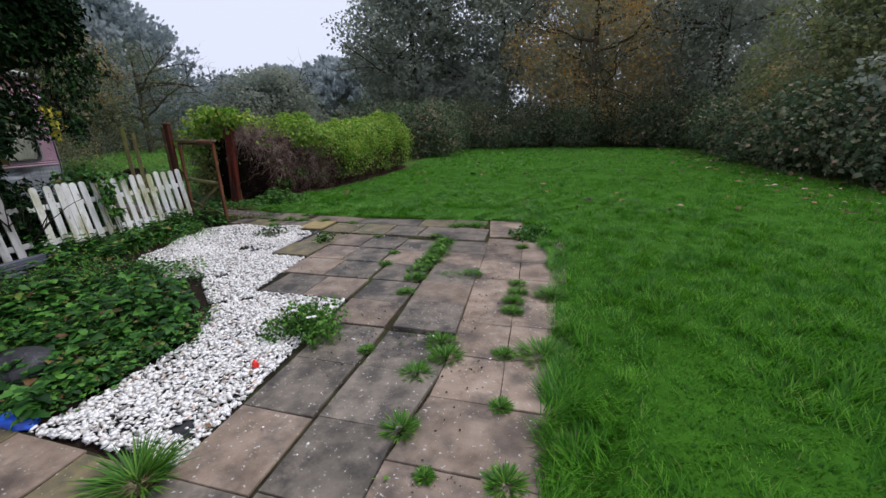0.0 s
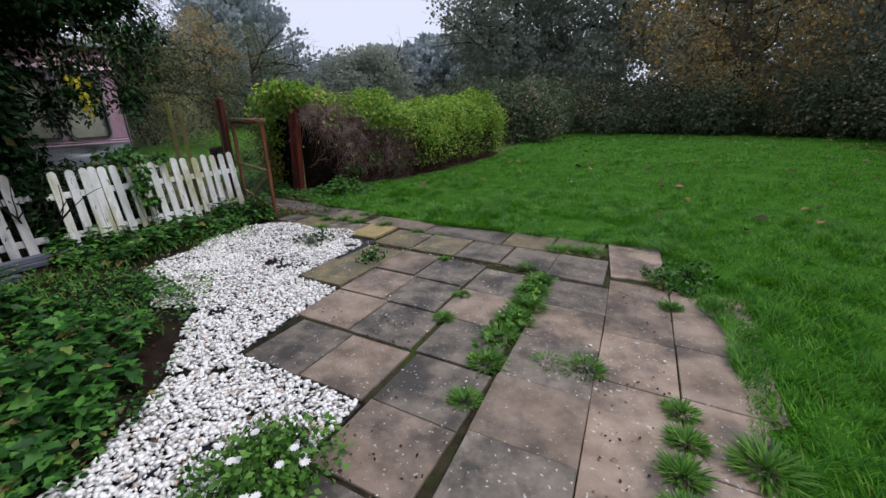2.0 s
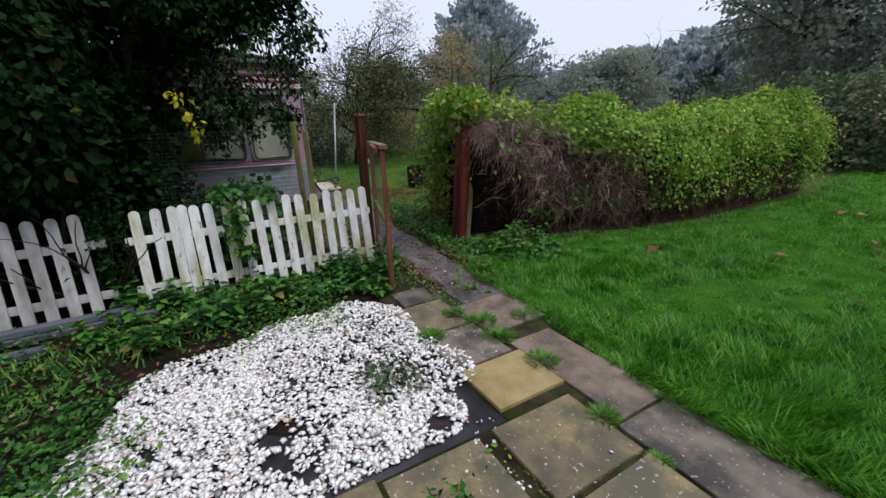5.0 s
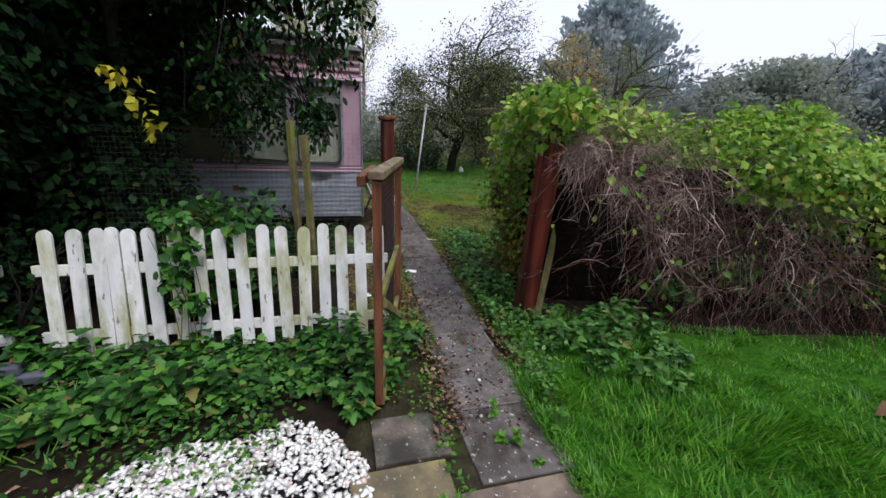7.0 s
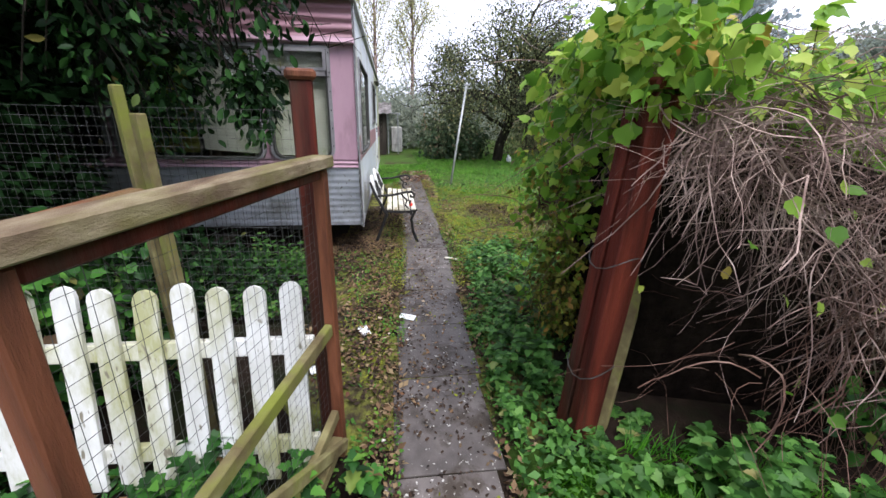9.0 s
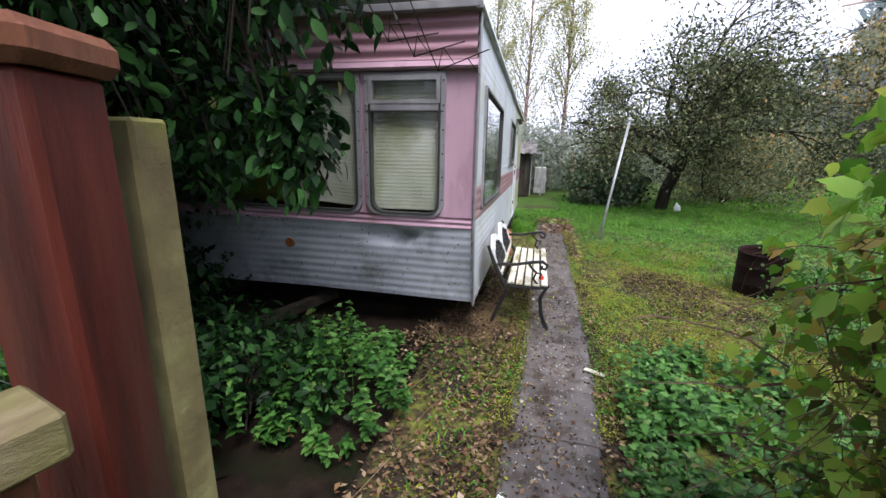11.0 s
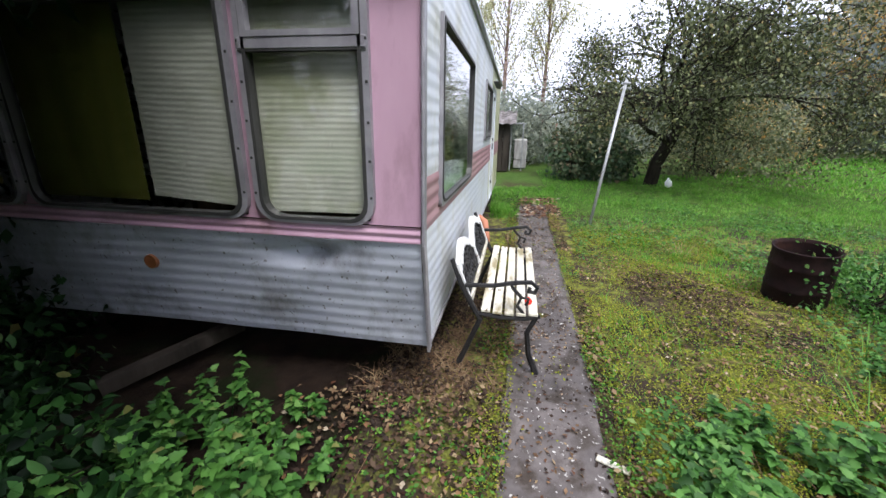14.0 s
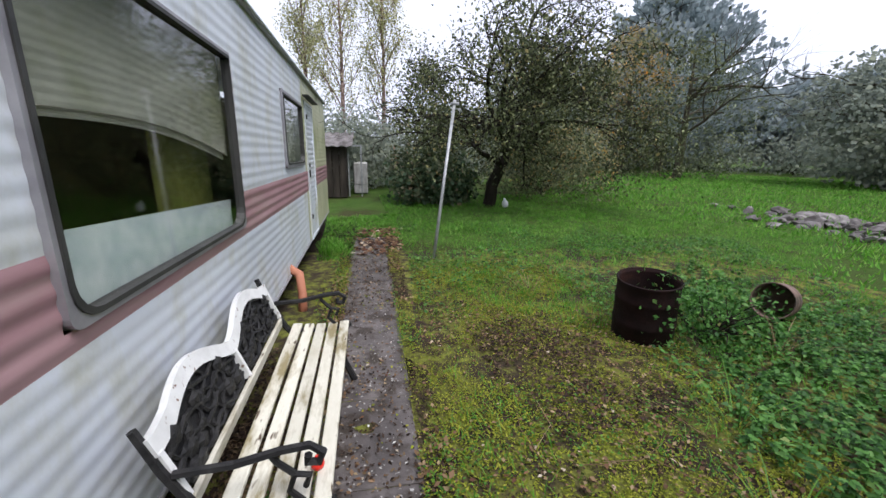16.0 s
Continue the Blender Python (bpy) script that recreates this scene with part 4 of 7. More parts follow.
ring(bm, rounded(DOOR[0], DOOR[1], DOOR[2], DOOR[3], 0.01), rounded(DOOR[0] + 0.035, DOOR[1] - 0.035, DOOR[2] + 0.03, DOOR[3] - 0.035, 0.01), side, -0.01, 0.018)
finish(bm, M_CREAM, "door_frame", door, smooth=False)
for z, h in ((1.95, 0.06), (1.32, 0.05), (1.18, 0.1), (0.6, 0.06)):
    bm = bmesh.new()
    box(bm, (DOOR[1] - 0.07, CY1 + 0.012, z), (DOOR[1] - 0.045, CY1 + 0.035, z + h), 0.003)
    finish(bm, M_SEAL, "door_catch" if z in (1.32, 1.18) else "hinge", door, smooth=False)
bm = bmesh.new()
box(bm, (DOOR[0] - 0.1, CY1 + 0.01, 2.22), (DOOR[1] + 0.1, CY1 + 0.09, 2.24), 0.004)
finish(bm, M_SEAL, "drip_ledge", caravan, smooth=False)
bm = bmesh.new()
bmesh.ops.create_cone(bm, cap_ends=True, segments=20, radius1=0.045, radius2=0.04, depth=0.018, matrix=Matrix.Translation((CX1 - 0.035, 3.9, 0.74)) @ pose(0, 0, 0, 0, 90))
finish(bm, M_ORANGE, "reflector", caravan, "round amber reflector", smooth=False)
for x, y in ((-10.3, 3.0), (-10.3, 4.6), (-12.8, 3.0), (-12.8, 5.1), (-15.8, 5.0), (-15.8, 3.0)):
    bm = bmesh.new()
    box(bm, (x - 0.2, y - 0.1, -0.03), (x + 0.2, y + 0.1, 0.17), 0.006)
    box(bm, (x - 0.18, y - 0.1, 0.175), (x + 0.18, y + 0.1, 0.355), 0.006)
    finish(bm, M_RUBBLE, "block_stack", caravan, smooth=False)
bm = bmesh.new()
beam(bm, (-8.68, 3.7, 0.07), (-9.36, 4.12, 0.17), 0.07, 0.09)
tagged(part("loose_timber", bm, M_SHED), "old wet timber lying under the caravan front", "timber")
bm = bmesh.new()
tube(bm, [(-12.0, 5.62, -0.02), (-12.05, 5.62, 0.15), (-12.2, 5.58, 0.3), (-12.25, 5.42, 0.4)], [0.045, 0.04, 0.045, 0.04], 10)
tagged(part("drain_pipe", bm, M_CLAY, smooth=True), "bent terracotta-coloured waste pipe below the caravan side", "pipe")

# ---- bench ----
bench = empty("garden_bench", (-10.07, 5.94, 0), 0, "old garden bench, cream slats, white back with black cast panels", "bench")
for i in range(5):
    y = -0.14 + i * 0.072
    bm = bmesh.new()
    beam(bm, (-0.63, y, 0.415 + 0.006 * (i - 2) ** 2 * 0.4), (0.63, y, 0.415 + 0.006 * (i - 2) ** 2 * 0.4), 0.056, 0.02)
    part("seat_slat", bm, M_BENCHW, bench)
backm = pose(0, -0.22, 0.42, 21)
def bk(x, z, y=0.0):
    return backm @ Vector((x, y, z))
def crest(x):
    t = abs(x) / 0.62
    return 0.275 + 0.105 * math.sin(math.pi * min(1.0, t)) ** 1.5 + 0.03 * max(0, t - 0.8) / 0.2
bm = bmesh.new()
xs_ = [-0.62 + 1.24 * i / 40 for i in range(41)]
def strip(bm, lo, hi, thick):
    A = [[bm.verts.new(bk(x, f(x), y)) for x, f in ((x, lo), (x, hi))] for x in xs_ for y in (thick,)]
    B = [[bm.verts.new(bk(x, f(x), -thick)) for f in (lo, hi)] for x in xs_]
    for i in range(40):
        bm.faces.new((A[i][0], A[i + 1][0], A[i + 1][1], A[i][1])), bm.faces.new((B[i][1], B[i + 1][1], B[i + 1][0], B[i][0]))
        bm.faces.new((A[i][1], A[i + 1][1], B[i + 1][1], B[i][1])), bm.faces.new((A[i][0], B[i][0], B[i + 1][0], A[i + 1][0]))
    for i in (0, 40):
        bm.faces.new((A[i][0], A[i][1], B[i][1], B[i][0]) if i == 0 else (A[i][1], A[i][0], B[i][0], B[i][1]))
strip(bm, lambda x: crest(x) - 0.062, crest, 0.014)
part("back_top_rail", bm, M_BENCHF, bench, smooth=False)
bm = bmesh.new()
beam(bm, bk(-0.62, 0.045), bk(0.62, 0.045), 0.02, 0.05)
part("back_bottom_rail", bm, M_BENCHW, bench)
for x in (-0.605, 0.0, 0.605):
    bm = bmesh.new()
    beam(bm, bk(x, 0.071), bk(x, crest(x) - 0.052), 0.02, 0.034, 0.003, 0)
    part("back_upright", bm, M_BENCHF, bench)
for s in (-1, 1):
    bm = bmesh.new()
    lo_x, hi_x = (0.024, 0.585)
    rnd = random.Random(5)
    for j in range(5):
        cx = lo_x + 0.06 + j * 0.11
        for cz in (0.12, 0.2, 0.28):
            if cz + 0.04 < crest(cx) - 0.05:
                tube(bm, [bk(s * (cx + 0.045 * math.cos(a)), cz + 0.038 * math.sin(a)) for a in np.linspace(0, 6.28, 9)], 0.008, 5)
    for j in range(26):
        x, z = rnd.uniform(lo_x + 0.03, hi_x - 0.03), rnd.uniform(0.09, 0.3)
        if z < crest(x) - 0.07:
            p = bk(s * x, z)
            bmesh.ops.create_icosphere(bm, subdivisions=1, radius=rnd.uniform(0.02, 0.042), matrix=Matrix.Translation(p) @ Matrix.Diagonal((1, 0.45, 1, 1)))
    cols = [lo_x + 0.005 + (hi_x - lo_x - 0.01) * k / 12 for k in range(13)]
    lo_v, hi_v = [bm.verts.new(bk(s * x, 0.07, -0.009)) for x in cols], [bm.verts.new(bk(s * x, crest(x) - 0.055, -0.009)) for x in cols]
    for k in range(12):
        bm.faces.new((lo_v[k], lo_v[k + 1], hi_v[k + 1], hi_v[k]))
    for z in (0.1, 0.16, 0.22, 0.28):
        tube(bm, [bk(s * (lo_x + (hi_x - lo_x) * k / 8), min(z + 0.02 * math.sin(k * 1.7 + z * 20), crest(lo_x + (hi_x - lo_x) * k / 8) - 0.055)) for k in range(9)], 0.009, 5)
    part("cast_back_panel", bm, M_IRON, bench, "black cast-iron panel with an openwork rose pattern")
for s in (-1, 1):
    x = 0.615 * s
    e = empty("bench_end", (0, 0, 0))
    e.parent = bench
    bm = bmesh.new()
    tube(bm, [(x, -0.355, 0.74), (x, -0.3, 0.6), (x, -0.22, 0.44), (x, -0.17, 0.36), (x, -0.24, 0.18), (x, -0.31, 0.0)], [0.014, 0.017, 0.018, 0.018, 0.018, 0.02], 6)
    part("back_leg", bm, M_IRON, e)
    bm = bmesh.new()
    tube(bm, [(x, 0.17, 0.41), (x, 0.12, 0.30), (x, 0.14, 0.15), (x, 0.2, 0.0)], [0.016, 0.017, 0.018, 0.022], 6)
    part("front_leg", bm, M_IRON, e)
    bm = bmesh.new()
    tube(bm, [(x, -0.18, 0.4), (x, -0.05, 0.385), (x, 0.1, 0.39), (x, 0.19, 0.415)], 0.015, 6)
    part("seat_bearer", bm, M_IRON, e)
    bm = bmesh.new()
    arm = [(x, -0.27, 0.58), (x, -0.1, 0.59), (x, 0.03, 0.62), (x, 0.12, 0.63), (x, 0.16, 0.6), (x, 0.145, 0.565), (x, 0.11, 0.57), (x, 0.115, 0.595)]
    tube(bm, arm, 0.014, 6)
    tube(bm, [(x, 0.1, 0.41), (x, 0.05, 0.47), (x, 0.07, 0.53), (x, 0.115, 0.52), (x, 0.1, 0.48)], 0.011, 6)
    tube(bm, [(x, 0.07, 0.53), (x, 0.02, 0.58), (x, 0.0, 0.62)], 0.011, 6)
    part("armrest", bm, M_IRON, e)
for o in bench.children_recursive:
    if o.type == "MESH":
        for v in o.data.vertices:
            v.co.x *= 1.09
bm = bmesh.new()
bmesh.ops.create_uvsphere(bm, u_segments=16, v_segments=10, radius=0.024, matrix=Matrix.Translation((-9.52, 6.06, 0.452)))
tube(bm, [(-9.52, 6.06, 0.47), (-9.52, 6.06, 0.482)], 0.008, 8)
tagged(part("red_ball", bm, M_RED, smooth=True), "small bright red plastic ball on the end of the bench seat", "ball")

# ---- loose things of the yard ----
bm = bmesh.new()
tube(bm, [(-13.62, 7.13, -0.1), (-14.1, 7.37, 1.1), (-14.56, 7.6, 2.22)], 0.024, 10)
pole = part("washing_line_pole", bm, M_ZINC, None, smooth=True)
tagged(pole, "leaning galvanised washing line pole in the grass", "pole")
bm = bmesh.new()
tube(bm, [(-14.50, 7.52, 2.1), (-14.62, 7.7, 2.1)], 0.012, 6)
box(bm, (-14.62, 7.54, 2.15), (-14.5, 7.66, 2.19), 0.01)
part("pole_head", bm, M_ZINC, pole)


def drum(name, at, r, h, tilt, mat, label, category, wall=0.012):
    bm = bmesh.new()
    prof = [(r * 0.97, 0.0), (r, 0.03), (r, h * 0.33), (r * 1.03, h * 0.36), (r, h * 0.39), (r, h * 0.7), (r * 1.03, h * 0.73), (r, h * 0.76), (r, h - 0.02), (r * 1.03, h), (r * 1.0 - wall, h), (r - wall, h - 0.03), (r - wall, 0.02), (0.01, 0.02)]
    n, rings = 28, []
    for a in range(n):
        t = 2 * math.pi * a / n
        rings.append([bm.verts.new((rr * math.cos(t), rr * math.sin(t) , z)) for rr, z in prof])
    for a in range(n):
        b = (a + 1) % n
        for k in range(len(prof) - 1):
            bm.faces.new((rings[a][k], rings[b][k], rings[b][k + 1], rings[a][k + 1]))
    bm.faces.new([rings[a][0] for a in range(n)][::-1])
    ob = empty(name, at, 0, label, category)
    ob.matrix_world = pose(*at, *tilt)
    part("shell", bm, mat, ob, smooth=True)
    bm = bmesh.new()
    tube(bm, [(r * 1.01 * math.cos(a), r * 1.01 * math.sin(a), h + 0.002) for a in np.linspace(0, 6.2832, 29)], 0.008 if r > 0.2 else 0.005, 6, False)
    part("rolled_rim", bm, mat, ob, smooth=True)
    return ob


drum("oil_drum", (-11.05, 8.52, -0.03), 0.24, 0.55, (3, 4, 0), M_RUST, "rusty open cut-down oil drum among the weeds", "drum")
drum("bucket", (-11.2, 10.1, 0.17), 0.16, 0.36, (78, 0, 28), M_CLAYDARK, "old brown bucket lying on its side in the weeds", "bucket", 0.006)
bm = bmesh.new()
prof = [(0.07, 0), (0.085, 0.02), (0.085, 0.13), (0.03, 0.2), (0.025, 0.24)]
tube(bm, [(0, 0, z) for _, z in prof], [r for r, _ in prof], 12)
bottle = part("plastic_container", bm, M_WHITE, None, smooth=True)
bottle.matrix_world = pose(-18.5, 9.9, 0.0, 14, 10)
tagged(bottle, "white plastic container standing by the apple tree trunk", "container")
bm = bmesh.new()
box(bm, (-0.075, -0.02, 0), (0.075, 0.02, 0.012), 0.004)
stick = part("cream_offcut", bm, M_BENCHW)
stick.matrix_world = pose(-8.73, 6.46, 0.02, 0, 0, 65)
tagged(stick, "small cream painted wood offcut by the path edge", "offcut")

shed = empty("garden_shed", (-20.8, 4.25, 0), 0, "low dark timber shed with a corrugated roof beyond the caravan", "shed")
for k in range(14):
    bm = bmesh.new()
    box(bm, (0.0, -1.4 + k * 0.2, 0), (0.025, -1.4 + k * 0.2 + 0.19, 1.5), 0.004)
    part("wall_board", bm, M_SHED, shed)
bm = bmesh.new()
box(bm, (-2.0, 1.36, 0), (-0.02, 1.4, 1.5))
box(bm, (-2.0, -1.4, 0), (-0.02, -1.36, 1.5))
box(bm, (-2.05, -1.4, 0), (-2.0, 1.4, 1.5))
part("shed_wall", bm, M_SHED, shed)
bm = bmesh.new()
rows = []
for j in range(61):
    y = -1.6 + 3.2 * j / 60
    rows.append([bm.verts.new((x, y, 1.56 + 0.4 * (-x) / 2.2 + 0.02 * math.sin(j * 1.3))) for x in (0.25, -2.2)])
for a, b in zip(rows, rows[1:]):
    bm.faces.new((a[0], b[0], b[1], a[1]))
r = bmesh.ops.extrude_face_region(bm, geom=bm.faces[:])["geom"]
for v in r:
    if isinstance(v, bmesh.types.BMVert):
        v.co.z -= 0.012
bmesh.ops.recalc_face_normals(bm, faces=bm.faces)
part("roof", bm, M_RUBBLE, shed)
bm = bmesh.new()
for y in (1.46, 1.84):
    beam(bm, (-0.2, y, 0), (-0.2, y, 1.5), 0.05, 0.05)
beam(bm, (-0.2, 1.43, 1.525), (-0.2, 1.87, 1.525), 0.05, 0.05)
tagged(part("timber_frame", bm, M_ZINC, shed), "pale open door frame")
bm = bmesh.new()
box(bm, (-22.3, 5.82, 0), (-21.8, 6.27, 1.0), 0.03)
box(bm, (-21.797, 5.84, 0.3), (-21.78, 6.25, 0.97), 0.008)
tagged(part("old_fridge", bm, M_PICKETOLD), "small dirty white fridge standing in the grass near the shed", "fridge")

# ---- trees and bushes ----
def branchy(bm, start, direction, length, radius, depth, rnd, tips, droop=0.0, split=3, wob=0.25):
    """A limb that divides into smaller ones; tips collects where its ends lie."""
    pts, rr = [Vector(start)], [radius]
    d = Vector(direction).normalized()
    n = 4
    for i in range(n):
        d = (d + Vector((rnd.uniform(-wob, wob), rnd.uniform(-wob, wob), rnd.uniform(-wob, wob) - droop))).normalized()
        pts.append(pts[-1] + d * length / n)
        rr.append(radius * (1 - 0.5 * (i + 1) / n))
    tube(bm, pts, rr, 6 if depth > 1 else 4 if depth else 3, depth > 1)
    tips.append((pts[-1], d))
    if depth <= 1:
        tips.append((pts[2], d))
    if depth:
        for k in range(split):
            i = rnd.choice((2, 3, 4))
            nd = (d + Vector((rnd.uniform(-1, 1), rnd.uniform(-1, 1), rnd.uniform(-0.5, 0.8)))).normalized()
            branchy(bm, pts[i], nd, length * rnd.uniform(0.55, 0.75), rr[i] * 0.7, depth - 1, rnd, tips, droop, split, wob)


def cloud(name, clumps, per, leaf, mat, parent, template=LEAF_SMALL, rng=RNG, hang=0.2, shell=0.55, label="leaf mass"):
    """Leaves in clumps (centre, radii): more of them towards the outside of each clump."""
    P, A, N = [], [], []
    for c, r in clumps:
        k = per if isinstance(per, int) else int(per * r[0] * r[1])
        d = unit(rng.normal(size=(k, 3)))
        s = shell + (1.05 - shell) * rng.random((k, 1)) ** 0.7
        lump = 1 + 0.18 * np.sin(d[:, 0:1] * 7 + c[0] * 3) * np.cos(d[:, 1:2] * 6 + c[1]) + 0.12 * np.sin(d[:, 2:3] * 11 + c[0])
        P.append(np.array(c) + d * s * lump * np.array(r))
        A.append(d * 0.5 + rng.normal(size=(k, 3)) * 0.6 + [0, 0, -hang])
        N.append(d + rng.normal(size=(k, 3)) * 0.6 + [0, 0, 0.5])
    P, A, N = np.vstack(P), np.vstack(A), np.vstack(N)
    keep = P[:, 2] > 0.02
    P, A, N = P[keep], A[keep], N[keep]
    wide = 1.5 if mat in (F_HAZETREE, F_AUTUMN, F_LIME, F_BRAMBLE, F_POPLAR) else 1.0
    me = scatter(name, P, A, N, leaf * rng.uniform(0.6, 1.25, len(P)), *template, mat, wide)
    return put(name, me, parent, label, kind="stuff")


def tree(name, at, height, spread, mat, leaf, per, label, seed, trunk_r=0.22, low=0.15, clumps=16, group="trees", bark=None, category="tree", shell=0.5, flat=0.75, depth=2, pointed=False):
    rnd = random.Random(seed)
    ob = empty(name, at, 0, label, category, group)
    bm, tips = bmesh.new(), []
    tube(bm, [(0, 0, -0.2), (0.05, 0, height * 0.25), (-0.05, 0.08, height * 0.55), (0.02, 0, height * 0.9)], [trunk_r, trunk_r * 0.8, trunk_r * 0.5, trunk_r * 0.12], 8)
    for k in range(10):
        a, z = rnd.uniform(0, 6.28), height * rnd.uniform(0.15, 0.75)
        branchy(bm, (0, 0, z), (math.cos(a), math.sin(a), 0.35), spread * rnd.uniform(0.5, 0.8), trunk_r * 0.35, depth, rnd, tips, 0.03)
    part("trunk", bm, bark or M_BARK, ob)
    cl = []
    for k in range(clumps):
        t = (k + rnd.random()) / clumps
        z = height * (low + (0.93 - low) * t)
        prof = (1 - t) ** 0.75 * 0.95 + 0.08 if pointed else math.sin(math.pi * min(1, 0.18 + 0.8 * t)) ** 0.7
        a = k * 2.4 + rnd.uniform(-0.4, 0.4)
        rr = spread * prof * rnd.uniform(0.35, 0.85)
        r = spread * rnd.uniform(0.34, 0.5) * (0.5 + 0.5 * prof)
        cl.append(((rr * math.cos(a), rr * math.sin(a), z), (r, r, r * flat * rnd.uniform(0.8, 1.3))))
    if pointed:
        cl.append(((0, 0, height * 0.93), (spread * 0.1, spread * 0.1, height * 0.1)))
    cloud("crown", cl, per, leaf, mat, ob, rng=np.random.default_rng(seed), shell=shell)
    return ob


def cypress(name, at, height, spread, seed, label, top=2.2, mat=None, per=75, leaf=(0.28, 0.55)):
    """A ragged old cypress: a broad crown of sprays that sweep upwards and outwards."""
    rnd, rng = random.Random(seed), np.random.default_rng(seed)
    ob = empty(name, at, 0, label, "tree", "far conifers")
    bm = bmesh.new()
    tube(bm, [(0, 0, -0.2), (0, 0, height * 0.5), (0.1, 0, height * 0.9)], [0.35, 0.2, 0.04], 7)
    part("trunk", bm, M_BARK, ob)
    P, A, N = [], [], []
    for k in range(240):
        t = rnd.random() ** 0.75
        z, a = height * (0.02 + 0.82 * t), rnd.uniform(0, 6.28)
        reach = spread * (1 - t ** top) * rnd.uniform(0.65, 1.05) + 0.5
        m = per
        s = rng.random((m, 1)) ** 0.5
        d = np.array([[math.cos(a), math.sin(a), 0.0]])
        rise = height * rnd.uniform(0.08, 0.2)
        p = d * s * reach + np.array([[0, 0, z]]) + np.array([[0, 0, 1]]) * s ** 2 * rise
        p += rng.normal(size=(m, 3)) * np.array([0.34, 0.34, 0.22]) * (1.1 - 0.75 * s) * spread * 0.22
        P.append(p), A.append(d * 0.6 + [[0, 0, 0.9]] + rng.normal(size=(m, 3)) * 0.4), N.append(rng.normal(size=(m, 3)) + [0, 0, 1])
    P, A, N = map(np.vstack, (P, A, N))
    P[:, 2] = np.maximum(P[:, 2], 0.05)
    me = scatter("crown", P, A, N, rng.uniform(*leaf, len(P)), *LEAF_SMALL, mat or F_HAZECONIFER, 1.2)
    put("crown", me, ob, "upswept blue-green sprays, colour paled for haze", kind="stuff")
    return ob


# Far tree line: its haze comes from the paled leaf colours.
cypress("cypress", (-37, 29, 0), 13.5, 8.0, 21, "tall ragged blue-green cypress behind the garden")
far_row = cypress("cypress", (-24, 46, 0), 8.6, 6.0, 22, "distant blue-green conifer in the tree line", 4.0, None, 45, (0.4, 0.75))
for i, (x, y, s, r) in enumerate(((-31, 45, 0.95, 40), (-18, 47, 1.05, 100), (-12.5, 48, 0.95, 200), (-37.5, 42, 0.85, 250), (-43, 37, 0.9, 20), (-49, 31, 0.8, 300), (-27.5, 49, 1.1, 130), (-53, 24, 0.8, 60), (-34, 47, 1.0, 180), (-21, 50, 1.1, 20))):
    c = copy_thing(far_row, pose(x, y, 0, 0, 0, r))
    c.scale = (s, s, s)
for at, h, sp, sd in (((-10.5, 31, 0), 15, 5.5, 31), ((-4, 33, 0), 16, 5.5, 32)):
    tree("evergreen_tree", at, h, sp, F_HAZETREE, 0.22, 1500, "tall dark green tree with an uneven crown behind the lawn", sd, 0.35, 0.02, 30)
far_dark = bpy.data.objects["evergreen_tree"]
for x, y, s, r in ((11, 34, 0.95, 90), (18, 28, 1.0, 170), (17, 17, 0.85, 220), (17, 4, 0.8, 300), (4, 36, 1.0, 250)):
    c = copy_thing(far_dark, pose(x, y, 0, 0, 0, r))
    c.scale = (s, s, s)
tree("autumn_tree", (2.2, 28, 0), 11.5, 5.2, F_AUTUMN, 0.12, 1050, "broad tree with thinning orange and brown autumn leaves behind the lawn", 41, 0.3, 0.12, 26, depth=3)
tree("autumn_tree", (8.5, 27, 0), 10.5, 4.6, F_HAZETREE, 0.13, 1400, "dense green-brown tree behind the lawn", 42, 0.3, 0.05, 24)
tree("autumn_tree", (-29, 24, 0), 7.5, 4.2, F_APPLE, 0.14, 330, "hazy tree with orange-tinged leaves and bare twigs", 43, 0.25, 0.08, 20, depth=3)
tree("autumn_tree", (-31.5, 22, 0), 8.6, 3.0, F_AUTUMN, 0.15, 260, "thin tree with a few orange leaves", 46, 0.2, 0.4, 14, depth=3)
tree("autumn_tree", (-33, 17, 0), 6.2, 4.5, F_HAZETREE, 0.2, 620, "dull green bushy tree beyond the apple tree", 44, 0.25, 0.05, 20, depth=3)
tree("autumn_tree", (-22.5, 30, 0), 6.0, 4.2, F_HAZETREE, 0.22, 700, "dull green bushy tree in front of the conifers", 45, 0.25, 0.05, 20, depth=3)
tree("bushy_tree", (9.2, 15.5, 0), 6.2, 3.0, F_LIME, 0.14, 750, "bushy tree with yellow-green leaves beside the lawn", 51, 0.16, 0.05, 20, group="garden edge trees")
tree("bushy_tree", (9.6, 10.8, 0), 5.0, 2.7, F_HAZETREE, 0.14, 750, "dark green bushy tree beside the lawn", 52, 0.16, 0.03, 20, group="garden edge trees")
tree("bushy_tree", (12.0, 20.5, 0), 7.5, 3.4, F_HAZETREE, 0.18, 800, "dark green bushy tree beside the lawn", 53, 0.2, 0.03, 22, group="garden edge trees")


